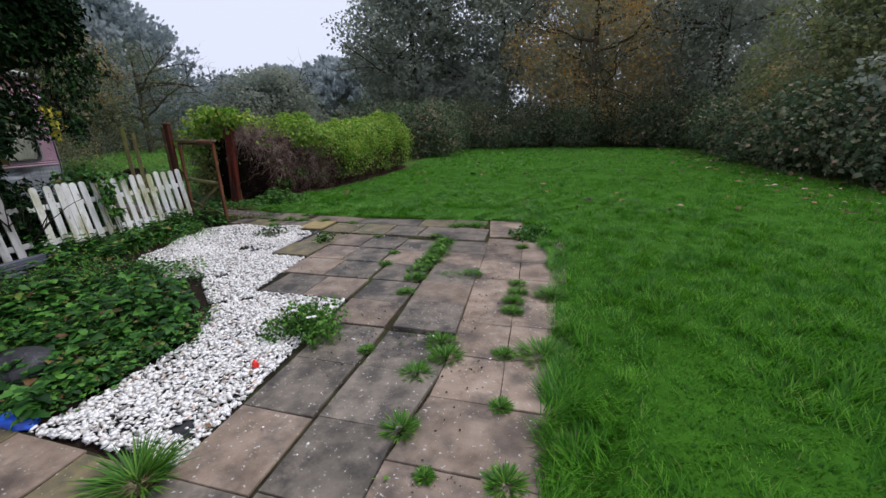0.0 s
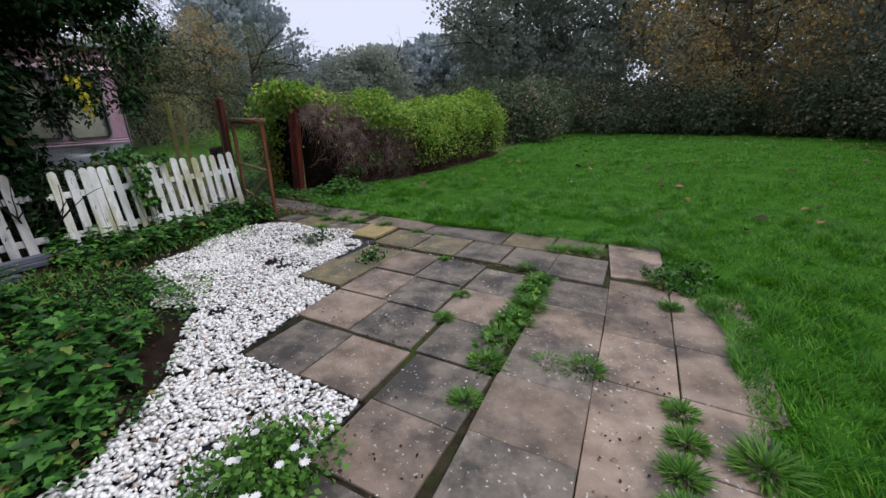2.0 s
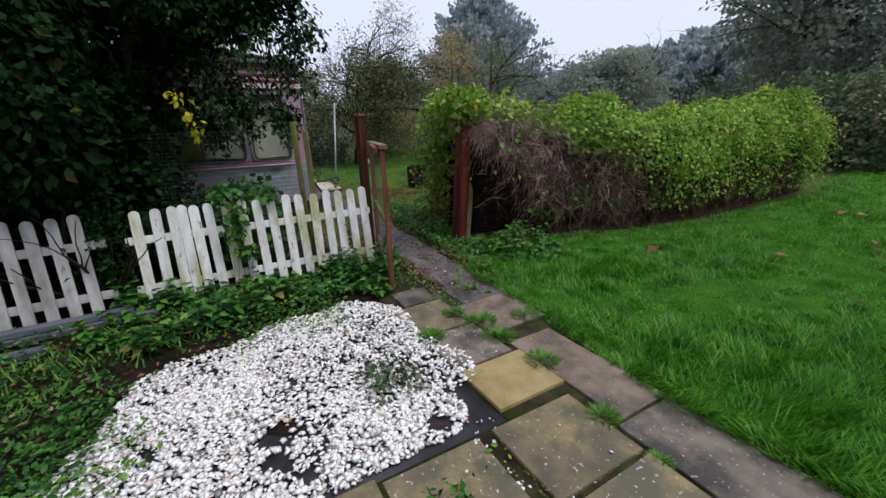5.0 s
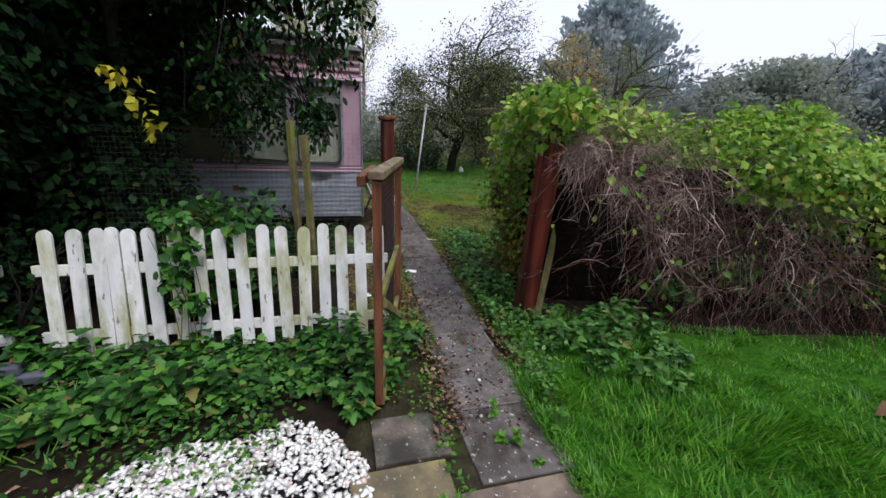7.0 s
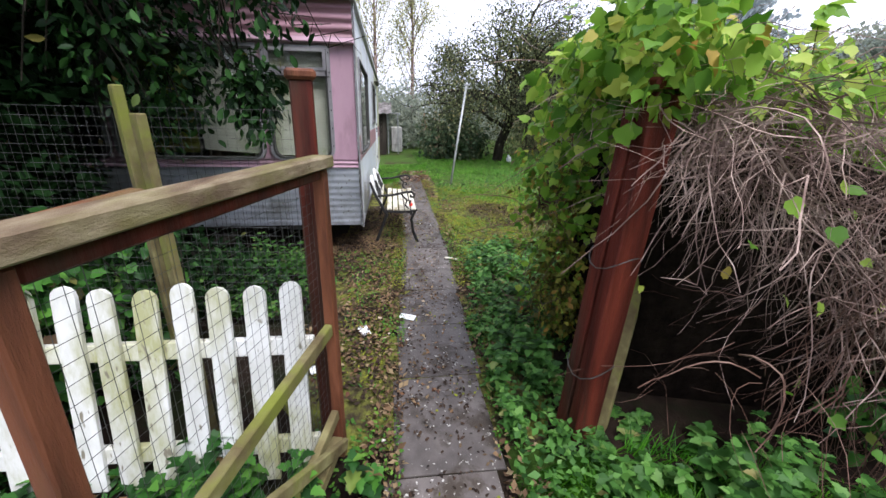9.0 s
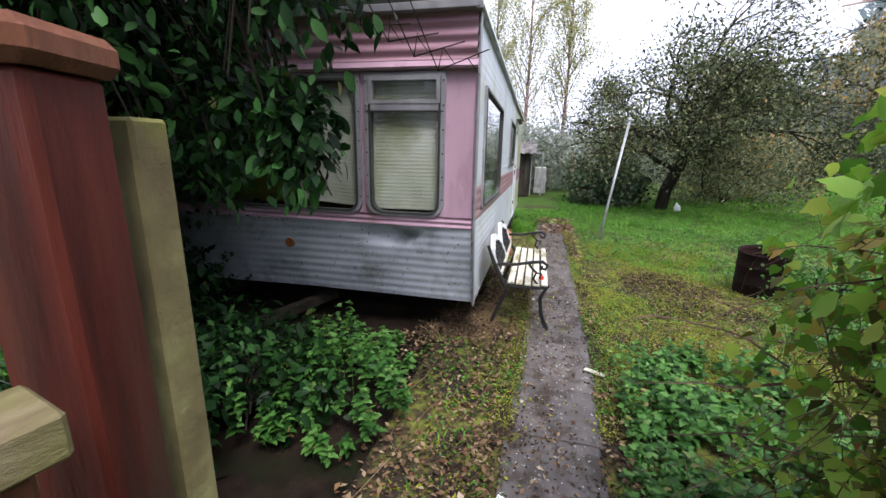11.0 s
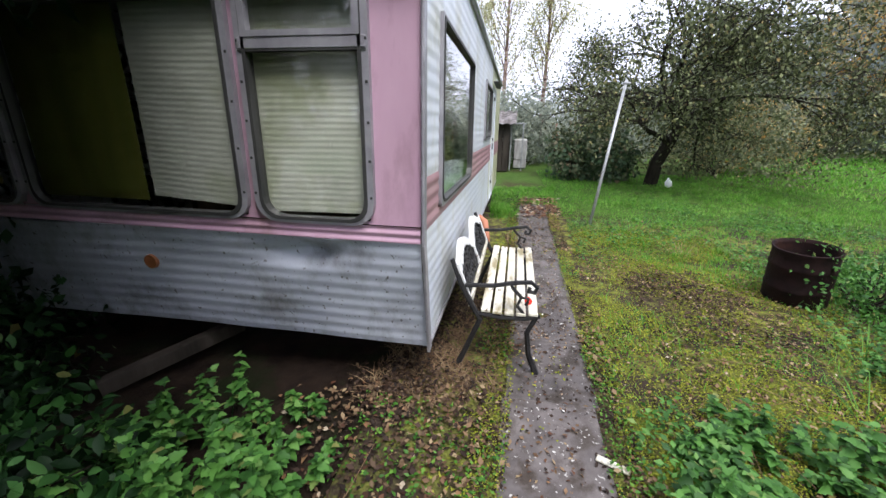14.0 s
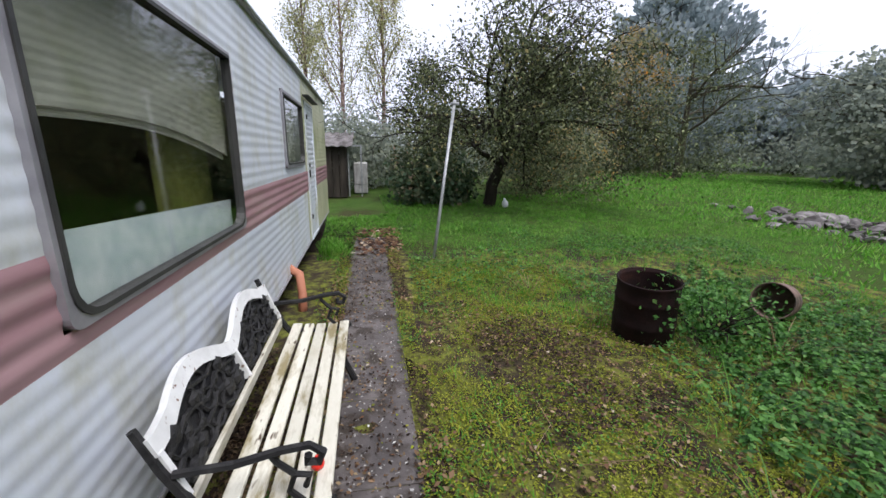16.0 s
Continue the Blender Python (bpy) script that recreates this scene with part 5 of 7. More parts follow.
def poplar(at, h, seed):
    rnd, rng = random.Random(seed), np.random.default_rng(seed)
    ob = empty("poplar_tree", at, 0, "tall slender poplar with sparse yellow leaves", "tree", "poplars")
    bm, tips = bmesh.new(), []
    tube(bm, [(0, 0, -0.2), (0, 0.1, h * 0.5), (0.1, 0, h)], [0.2, 0.1, 0.02], 7)
    cl = []
    for k in range(34):
        z, a = h * rnd.uniform(0.12, 0.9), rnd.uniform(0, 6.28)
        ln = (1 - z / h) * 2.2 + 1.4
        branchy(bm, (0, 0, z), (math.cos(a) * 0.55, math.sin(a) * 0.55, 1), ln, 0.045, 1, rnd, tips, -0.03, 3, 0.15)
    for p, d in tips:
        cl.append((tuple(p), (0.4, 0.4, 0.9)))
    part("trunk", bm, M_TWIG, ob)
    cloud("crown", cl, 34, 0.13, F_POPLAR, ob, rng=rng, shell=0.2)
    return ob


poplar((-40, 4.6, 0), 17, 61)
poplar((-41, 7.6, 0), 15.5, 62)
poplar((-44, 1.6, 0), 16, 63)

# the apple tree
apple = empty("apple_tree", (-18.9, 9.55, 0), 0, "old leaning apple tree with drooping twigs and sparse olive leaves", "tree")
rnd = random.Random(8)
bm, tips = bmesh.new(), []
tube(bm, [(0, 0, -0.1), (0.1, 0.05, 0.5), (0.28, 0.25, 1.1), (0.3, 0.35, 1.7), (0.25, 0.3, 2.6)], [0.17, 0.15, 0.14, 0.11, 0.07], 9)
for k in range(15):
    a = k * 2.4
    z = (0.9, 1.2, 1.5, 1.9, 2.3)[k % 5]
    branchy(bm, (0.25, 0.25, z), (math.cos(a), math.sin(a), 0.6 + 0.5 * (k % 3)), rnd.uniform(1.55, 2.15), 0.065, 3, rnd, tips, 0.045, 3, 0.35)
part("trunk", bm, M_DARKBARK, apple)
T = np.array([tuple(p) for p, d in tips])
T = T[(T[:, 2] > 0.35) & (T[:, 1] > -2.2)]
rng = np.random.default_rng(8)
pts = np.repeat(T, 38, axis=0) + rng.normal(size=(len(T) * 38, 3)) * [0.26, 0.26, 0.3]
pts = pts[rng.random(len(pts)) < np.where(pts[:, 2] > 3.3, 0.22, 1.0)]
put("crown", scatter("crown", pts, rng.normal(size=pts.shape) + [0, 0, -0.5], rng.normal(size=pts.shape), rng.uniform(0.05, 0.09, len(pts)), *LEAF_SMALL, F_APPLENEAR), apple, kind="stuff")
bm = bmesh.new()
for p, d in tips:
    if p.z > 0.3 and p.y > -2.3:
        for q in range(2):
            e = p + Vector((rnd.uniform(-0.4, 0.4), rnd.uniform(-0.4, 0.4), rnd.uniform(-0.35, 0.25)))
            tube(bm, [p, (p + e) / 2 + Vector((0, 0, 0.03)), e], [0.008, 0.006, 0.003], 3, False)
part("twig_mass", bm, M_DARKBARK, apple, kind="stuff")
apple.scale = (1.08, 1.08, 1.16)


def bush(name, at, r, h, mat, leaf, n, label, seed, group="bushes", template=LEAF_SMALL, lumps=7, category="bush"):
    rnd = random.Random(seed)
    ob = empty(name, at, 0, label, category, group)
    bm, tips = bmesh.new(), []
    for k in range(9):
        a = rnd.uniform(0, 6.28)
        branchy(bm, (0, 0, -0.03), (math.cos(a) * 0.7, math.sin(a) * 0.7, 1), h * 0.7, 0.018, 1, rnd, tips, 0, 3)
    part("stem_tangle", bm, M_DARKBARK, ob, kind="stuff")
    cl = []
    for k in range(lumps):
        a = k * 2.4 + rnd.random()
        q = (0.0 if k == 0 else rnd.uniform(0.45, 0.75)) * r
        z = h * (0.62 if k == 0 else rnd.uniform(0.25, 0.6))
        rr = r * rnd.uniform(0.4, 0.6)
        cl.append(((q * math.cos(a), q * math.sin(a), z), (rr, rr, min(z, h - z) * rnd.uniform(0.95, 1.25) + 0.05)))
    cloud("leaf_mass", cl, n // lumps, leaf, mat, ob, template, np.random.default_rng(seed), 0.3, 0.4)
    return ob


for i, (x, y, r, h) in enumerate(((-7.2, 26, 2.6, 2.9), (-3.6, 26.4, 2.6, 2.6), (-0.2, 26.6, 2.7, 2.4), (3.4, 26.3, 2.8, 2.6), (6.6, 25.5, 2.6, 3.0), (-6.6, 22.6, 1.9, 2.7), (-6.3, 19.6, 1.8, 2.4), (-10.5, 25, 3.0, 2.9))):
    bush("bramble_bush", (x, y, 0), r * 1.15, h, F_BRAMBLE, 0.12, 10000, "dark green bramble and ivy thicket at the end of the lawn", 100 + i, "bramble thicket")
for i, (x, y, r, h) in enumerate(((8.2, 22.8, 2.2, 2.6), (7.7, 19.2, 2.0, 2.2), (7.4, 15.8, 1.8, 2.0), (7.6, 12.8, 1.9, 2.2), (7.9, 9.8, 1.9, 2.2), (8.4, 6.8, 1.9, 2.2), (9, 3.8, 2, 2.3))):
    bush("bramble_bush", (x, y, 0), r * 1.1, h, F_BRAMBLE, 0.12, 7000, "dark green bramble bush along the side of the lawn", 120 + i, "bramble thicket")
for i, (x, y, r, h, mt) in enumerate(((8.8, 21, 1.6, 3.6, F_LIME), (8.6, 17.6, 1.6, 3.4, F_AUTUMN), (8.7, 14.2, 1.7, 3.5, F_LIME), (9.2, 11.4, 1.7, 3.6, F_HAZETREE), (9.4, 8.2, 1.8, 3.8, F_LIME), (5.2, 26.0, 1.6, 3.6, F_AUTUMN))):
    bush("tall_shrub", (x, y, 0), r, h, mt, 0.12, 5000, "tall loose shrub rising behind the brambles", 640 + i, "tall shrubs")
bush("laurel_bush", (-19.6, 8.0, 0), 1.15, 1.5, F_BRAMBLE, 0.13, 5000, "round glossy dark green bush by the apple tree", 141)
bush("dark_shrub", (-24.5, 6.4, 0), 2.0, 3.0, F_HAZETREE, 0.14, 6000, "dark brown-green shrub behind the shed", 142)
bush("dark_shrub", (-26.5, 9.5, 0), 2.4, 3.2, F_HAZETREE, 0.14, 6000, "dull green shrub behind the apple tree", 143)
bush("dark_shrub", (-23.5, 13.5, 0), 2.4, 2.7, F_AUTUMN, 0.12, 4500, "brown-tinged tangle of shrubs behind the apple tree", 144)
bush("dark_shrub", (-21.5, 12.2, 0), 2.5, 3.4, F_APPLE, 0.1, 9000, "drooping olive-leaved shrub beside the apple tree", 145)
bush("dark_shrub", (-29, 3.2, 0), 3.0, 3.4, F_HAZETREE, 0.16, 6000, "dark shrub mass beyond the shed", 146)
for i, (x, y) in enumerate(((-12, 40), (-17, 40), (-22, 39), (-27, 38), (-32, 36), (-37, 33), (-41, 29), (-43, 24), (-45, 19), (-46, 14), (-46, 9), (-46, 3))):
    bush("field_hedge_bush", (x, y, 0), 3.4, 3.2, F_HAZETREE, 0.26, 1500, "dull green bush in the far field hedge", 600 + i, "field hedge")
bush("dark_shrub", (-33, 12, 0), 3.2, 3.4, F_HAZETREE, 0.16, 6000, "dull green shrub mass in the distance", 147)

# the big dark evergreen over the caravan
laurel = empty("evergreen_shrub_tree", (-7.9, 2.6, 0), 0, "tall dense dark glossy evergreen overhanging the caravan and fence", "tree")
rnd = random.Random(12)
bm, tips = bmesh.new(), []
for k in range(7):
    a = k * 0.9
    branchy(bm, (0.3 * math.cos(a), 0.5 * math.sin(a), -0.05), (math.cos(a) * 0.4, math.sin(a) * 0.4, 1), 3.4, 0.07, 2, rnd, tips, 0, 3)
part("trunk", bm, M_DARKBARK, laurel)
CL = [((0, -0.2, 3.2), (1.4, 1.8, 1.2)), ((-0.1, 1.4, 3.4), (1.1, 1.0, 1.3)), ((0.3, -1.6, 2.4), (1.3, 1.8, 2.0)), ((0.1, -0.7, 1.6), (1.0, 1.3, 0.9)), ((-0.4, 0.3, 4.6), (1.9, 2.4, 1.5)), ((0.6, -3.6, 2.6), (1.6, 1.8, 2.6)),
      ((0.4, 1.3, 2.95), (0.8, 0.8, 0.6)), ((0.55, 2.1, 3.2), (0.55, 0.6, 0.6)), ((0.6, 1.7, 4.2), (0.9, 0.9, 0.8)), ((-1.2, -1.5, 1.6), (1.3, 1.9, 1.5)), ((-2.6, -1.6, 2.4), (1.4, 1.8, 2.3)), ((-0.8, -3.2, 1.2), (1.6, 2.0, 1.4)), ((-1.4, -2.5, 4.6), (2.0, 2.2, 1.2)), ((0.2, -1.0, 0.9), (1.1, 1.6, 0.8)), ((0.3, -5.5, 2.6), (1.7, 2.2, 2.6)), ((-1.5, -4.5, 3.5), (2, 3, 2.2)),
      ((1.0, 0.1, 2.5), (0.6, 0.8, 0.9)), ((1.2, -0.9, 2.1), (0.8, 0.9, 1.0)), ((1.3, -2.0, 2.0), (0.9, 1.1, 1.3)), ((0.35, 0.6, 1.5), (0.6, 0.6, 0.8)), ((0.3, 0.5, 0.6), (0.8, 0.8, 0.6)), ((-0.3, 0.2, 2.4), (0.9, 1.2, 0.9)), ((2.2, -1.5, 3.5), (1.3, 1.7, 0.8)), ((2.0, -3.5, 3.2), (1.5, 1.8, 1.0)),
      ((1.65, 0.25, 1.8), (0.45, 0.5, 0.8)), ((1.75, -0.8, 1.8), (0.55, 0.8, 0.85)), ((1.85, -2.0, 1.7), (0.6, 0.9, 0.9))]
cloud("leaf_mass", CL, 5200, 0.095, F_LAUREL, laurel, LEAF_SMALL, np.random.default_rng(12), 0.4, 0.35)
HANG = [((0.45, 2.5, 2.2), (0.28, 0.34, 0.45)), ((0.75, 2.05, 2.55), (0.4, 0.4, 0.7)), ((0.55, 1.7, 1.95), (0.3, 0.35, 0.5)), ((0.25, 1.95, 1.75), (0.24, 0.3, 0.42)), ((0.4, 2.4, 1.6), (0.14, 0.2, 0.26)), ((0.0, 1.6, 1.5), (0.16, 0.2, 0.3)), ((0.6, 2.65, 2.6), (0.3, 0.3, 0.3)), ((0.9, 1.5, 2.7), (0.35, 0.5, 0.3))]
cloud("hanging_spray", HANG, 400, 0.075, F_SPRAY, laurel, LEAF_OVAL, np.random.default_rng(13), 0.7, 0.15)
cloud("yellow_spray", [((1.62, 1.33, 1.8), (0.06, 0.1, 0.06)), ((1.56, 1.4, 1.66), (0.05, 0.07, 0.1)), ((1.5, 1.42, 1.5), (0.05, 0.06, 0.06))], 15, 0.075, F_YELLOW, laurel, LEAF, np.random.default_rng(14), 0.8, 0.15, "yellowing hanging leaves")
bm = bmesh.new()
for c, r in HANG:
    for q in range(7):
        s = Vector(c) + Vector((rnd.uniform(-0.15, 0.1), rnd.uniform(-0.4, -0.1), rnd.uniform(0.3, 0.6)))
        e = Vector(c) + Vector((rnd.uniform(-1, 1) * r[0], rnd.uniform(-1, 1) * r[1], -r[2] * rnd.uniform(0.3, 1)))
        tube(bm, [s, (s + e) / 2 + Vector((0.05, 0.04, 0)), e], [0.008, 0.006, 0.003], 4, False)
for q in range(5):
    s = Vector((-0.35 - 0.1 * q, 2.0 + 0.12 * q, 2.5))
    m_ = s + Vector((0.15, 0.25, -0.25 - 0.06 * q))
    e = m_ + Vector((0.12, 0.32, -0.08 + 0.04 * q))
    tube(bm, [s, m_, e], [0.006, 0.005, 0.003], 4, False)
    tube(bm, [m_, m_ + Vector((0.1, 0.05, 0.1))], [0.004, 0.002], 4, False)
    tube(bm, [e.lerp(m_, 0.4), e.lerp(m_, 0.4) + Vector((0.02, 0.08, -0.1))], [0.004, 0.002], 4, False)
part("hanging_tangle", bm, M_DARKBARK, laurel, kind="stuff")
for k, pts in enumerate(([(0.0, 0.5, -0.05), (0.1, 0.75, 0.35), (0.0, 0.6, 0.85), (-0.3, 0.45, 1.3)], [(0.05, 0.62, 0.1), (0.15, 1.0, 0.22), (0.1, 1.2, 0.35)])):
    bm = bmesh.new()
    tube(bm, pts, [0.018, 0.015, 0.012, 0.008][:len(pts)], 7)
    part("sucker_stem", bm, M_TWIG, laurel, smooth=True)
# Thickets in the same shade-dark leaves, added to darken behind the caravan.
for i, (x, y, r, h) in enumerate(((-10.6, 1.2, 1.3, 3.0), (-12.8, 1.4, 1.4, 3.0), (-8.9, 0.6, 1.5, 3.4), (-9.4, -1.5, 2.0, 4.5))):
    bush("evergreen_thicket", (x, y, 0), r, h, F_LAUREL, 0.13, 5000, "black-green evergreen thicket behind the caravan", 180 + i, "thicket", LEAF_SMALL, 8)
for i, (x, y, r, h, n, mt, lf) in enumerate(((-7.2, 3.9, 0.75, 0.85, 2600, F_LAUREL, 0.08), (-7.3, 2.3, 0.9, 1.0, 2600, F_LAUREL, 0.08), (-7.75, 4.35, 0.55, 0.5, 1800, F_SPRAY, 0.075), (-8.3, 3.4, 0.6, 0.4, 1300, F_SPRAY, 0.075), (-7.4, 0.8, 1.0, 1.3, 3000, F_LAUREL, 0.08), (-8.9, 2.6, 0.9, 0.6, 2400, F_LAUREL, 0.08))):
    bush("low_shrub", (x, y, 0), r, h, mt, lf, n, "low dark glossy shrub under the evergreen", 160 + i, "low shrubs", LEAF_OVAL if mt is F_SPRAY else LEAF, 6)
bush("weed_clump", (-6.7, 4.35, 0.1), 0.38, 0.85, F_NETTLE, 0.07, 1500, "leafy green weeds rising behind the picket fence", 172, "", LEAF_LOBED, 6, "weed")
ivy = empty("ivy_clump", (-6.13, 4.17, 0), 0, "green ivy climbing over the picket fence", "ivy", "ivy")
bm, rnd = bmesh.new(), random.Random(170)
for k in range(5):
    y = rnd.uniform(-0.08, 0.08)
    tube(bm, [(0.12, y, 0), (0.07, y + rnd.uniform(-0.08, 0.08), 0.4), (0.03, y + rnd.uniform(-0.1, 0.1), 0.85)], [0.004, 0.003, 0.002], 4, False)
part("stem_tangle", bm, F_DRYVINE, ivy, kind="stuff")
cloud("leaf_mass", [((0.03, 0.0, 0.93), (0.08, 0.13, 0.07)), ((0.07, 0.05, 0.76), (0.05, 0.10, 0.1)), ((0.1, -0.02, 0.6), (0.05, 0.09, 0.09)), ((0.12, 0.06, 0.42), (0.05, 0.09, 0.08)), ((-0.1, -0.05, 0.95), (0.1, 0.14, 0.1)), ((-0.02, 0.33, 0.9), (0.06, 0.06, 0.06))], 55, 0.06, F_NETTLE, ivy, LEAF_LOBED, np.random.default_rng(170), 0.5, 0.2)
bush("ivy_clump", (-6.22, 3.1, 0.1), 0.22, 0.85, F_LAUREL, 0.06, 700, "dark ivy filling the gap between the fence panels", 171, "ivy", LEAF, 5, "ivy")

# ---- hedge ----
hedge = empty("vine_hedge", (-6.2, 6.8, 0), 0, "old fence smothered in yellow-green vine above bare brown stems", "hedge")
rng = np.random.default_rng(33)
HL = 7.6
def hedge_mid(s):
    """The middle line of the hedge, and its height there."""
    x = -0.55 + 0.75 * min(1, s / 3) + 0.25 * s / HL
    return x, s, 1.64 - 0.13 * min(1, s / 1.5) + 0.04 * math.sin(s * 1.3) + 0.05 * math.sin(s * 3.1)
# Closed core of the hedge; its near-black colour stands for the shade inside.
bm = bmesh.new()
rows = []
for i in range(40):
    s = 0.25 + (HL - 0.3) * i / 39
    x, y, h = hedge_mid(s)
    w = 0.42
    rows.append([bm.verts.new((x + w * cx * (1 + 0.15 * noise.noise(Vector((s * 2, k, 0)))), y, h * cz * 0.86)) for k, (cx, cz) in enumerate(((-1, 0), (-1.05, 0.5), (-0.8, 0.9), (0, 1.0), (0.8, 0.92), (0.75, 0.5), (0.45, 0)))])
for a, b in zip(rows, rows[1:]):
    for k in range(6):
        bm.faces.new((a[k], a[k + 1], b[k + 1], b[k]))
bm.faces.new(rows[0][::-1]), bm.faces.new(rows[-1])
part("shade_dark_inner_shell", bm, surface("shaded_dead_tangle", [(0.3, (0.006, 0.004, 0.003)), (0.7, (0.02, 0.014, 0.01))], 14, 0.95, 1.0, 30, dist=0.05, spec=0.05), hedge, "dead inner growth as one shell, shade in its colour", smooth=True)
n = 56000
s = HL * rng.random(n) ** 0.8
mx = np.array([hedge_mid(v) for v in s])
ang = rng.uniform(-0.55, 3.7, n)
low = 0.55 + 0.25 * np.sin(s * 2.1) * rng.random(n)
rr = 0.62 + 0.1 * np.sin(s * 5) + 0.16 * rng.random(n) + 0.1 * np.sin(ang * 5 + s * 3)
X = mx[:, 0] + rr * np.cos(ang) * 0.95
Z = mx[:, 2] - 0.42 + np.sin(ang) * 0.52 * (1 + 0.12 * np.sin(s * 4)) + rng.normal(0, 0.04, n)
side_drop = rng.random(n) < 0.62
streak = 0.5 + 0.5 * np.sin(s * 9.0 + np.sin(s * 23) * 1.5)
Z = np.where(side_drop & (np.abs(np.cos(ang)) > 0.6), Z - rng.random(n) ** 1.1 * (0.55 + 0.75 * streak), Z)
X = X + 0.1 * rng.normal(size=n) + 0.1 * fuzz(s, Z, 4.0, 22)
Z = Z + 0.11 * fuzz(s, X, 3.2, 21) + 0.05 * fuzz(s, X, 9.0, 23)
front_edge = np.where(s < 1.0, 1.63, 1.63 - 0.62 * (s - 1.0))
keep = (Z > 0.2) & ~((s < 2.7) & (Z < front_edge + 0.1 * rng.normal(size=n)) & (X > -0.45 - 0.1 * s) & (rng.random(n) < 0.975)) & ~((Z < 1.1) & (rng.random(n) < np.clip(1.4 - Z, 0, 1) * 1.0 * (1 - 0.85 * streak)))
P = np.stack([X, s - 0.1, Z], 1)[keep]
O = np.stack([np.cos(ang), np.zeros(n), np.sin(ang)], 1)[keep]
near_end = P[:, 1] < 1.7
for sel, tpl, wd in ((near_end & (rng.random(len(P)) < 0.75), LEAF_LOBED, 1.15), (~near_end, LEAF_SMALL, 1.5)):
    Q, OQ = P[sel], O[sel]
    put("leaves", scatter("leaves", Q, OQ * 0.5 + rng.normal(size=Q.shape) * 0.5 + [0, 0, -0.7], OQ + rng.normal(size=Q.shape) * 0.4, rng.uniform(0.03, 0.068, len(Q)), *tpl, F_HEDGE, wd), hedge, kind="stuff")
CAPS = [((-1.0, 0.75, 0.6), (0.22, 0.7, 0.6)), ((-1.0, 1.9, 0.8), (0.25, 0.9, 0.7)), ((-0.35, 0.1, 1.62), (0.45, 0.4, 0.3)), ((-0.75, 0.35, 1.35), (0.35, 0.5, 0.45)), ((-0.8, 0.5, 0.85), (0.3, 0.5, 0.6)), ((0.0, 0.0, 1.72), (0.3, 0.25, 0.2)), ((-0.3, 0.8, 1.6), (0.5, 0.5, 0.2)), ((-0.75, 1.3, 1.2), (0.35, 0.8, 0.7)), ((-1.0, 0.45, 0.45), (0.25, 0.45, 0.45)), ((0.5, 2.5, 1.15), (0.22, 0.6, 0.35)), ((0.62, 3.6, 0.9), (0.25, 0.9, 0.5)), ((0.45, 1.9, 1.22), (0.18, 0.5, 0.18))]
cloud("overhanging_leaves", CAPS, 520, 0.07, F_HEDGE, hedge, LEAF_LOBED, rng, 0.5, 0.5)
cloud("dry_leaves", [((-0.85, 0.25, 0.75), (0.22, 0.35, 0.6)), ((-0.95, 0.9, 0.9), (0.25, 0.5, 0.7)), ((-0.9, 1.6, 0.7), (0.3, 0.6, 0.6)), ((-1.0, 0.3, 1.1), (0.25, 0.5, 0.5)), ((-0.8, 0.15, 0.4), (0.25, 0.25, 0.4)), ((0.55, 2.8, 0.8), (0.15, 0.8, 0.45))], 620, 0.05, F_DRYVINE, hedge, LEAF, rng, 0.6, 0.3)
def strands(name, n, pick, mat, seed, label):
    """Fine dead stems: each starts where pick() says and sags as it goes, with side twigs."""
    rnd, bm = random.Random(seed), bmesh.new()
    for k in range(n):
        p, d, ln, floor = pick(rnd)
        steps = 8
        pts, sag = [p], rnd.uniform(0.0, 0.2)
        curl = Vector((rnd.uniform(-0.25, 0.25), rnd.uniform(-0.3, 0.3), 0))
        for q in range(steps):
            d = (d + curl * 0.6 + Vector((rnd.uniform(-0.3, 0.3), rnd.uniform(-0.3, 0.3), rnd.uniform(-0.25, 0.25) - sag))).normalized()
            nx = pts[-1] + d * ln / steps
            nx.z = max(nx.z, 0.02)
            if nx.z < floor:
                break
            pts.append(nx)
        if len(pts) < 3:
            continue
        r = 0.0012 + 0.0038 * rnd.random() ** 3
        tube(bm, pts, [r * (1 - 0.6 * i / len(pts)) for i in range(len(pts))], 3, False)
        if rnd.random() < 0.6:
            i = rnd.randrange(1, len(pts))
            e = pts[i] + Vector((rnd.uniform(-1, 1), rnd.uniform(-1, 1), rnd.uniform(-1, 0.6))).normalized() * rnd.uniform(0.05, 0.16)
            tube(bm, [pts[i], (pts[i] + e) / 2 + Vector((0.01, 0.01, 0.01)), e], [r * 0.6, r * 0.5, r * 0.3], 3, False)
    return part(name, bm, mat, hedge, label, kind="stuff")


def swathe(rnd):
    """The dead swathe that falls from the top by the post towards the lawn."""
    s0 = 0.1 + 2.3 * rnd.random() ** 1.25
    x, y, h = hedge_mid(s0)
    out = rnd.uniform(0.1, 0.62)
    z = h * (1.05 - 0.13 * max(0, s0 - 0.9)) - 0.5 * (out - 0.1) - 0.9 * rnd.random() ** 1.2 * min(1.0, 0.15 + 1.4 * max(0, s0 - 0.3))
    return Vector((x + out + 0.08, y, z)), Vector((rnd.uniform(-0.3, 0.6), rnd.uniform(-0.9, 1.0), rnd.uniform(-0.9, 0.5))).normalized(), rnd.uniform(0.25, 0.75), (1.12 - 1.15 * s0) * rnd.uniform(0.85, 1.2)


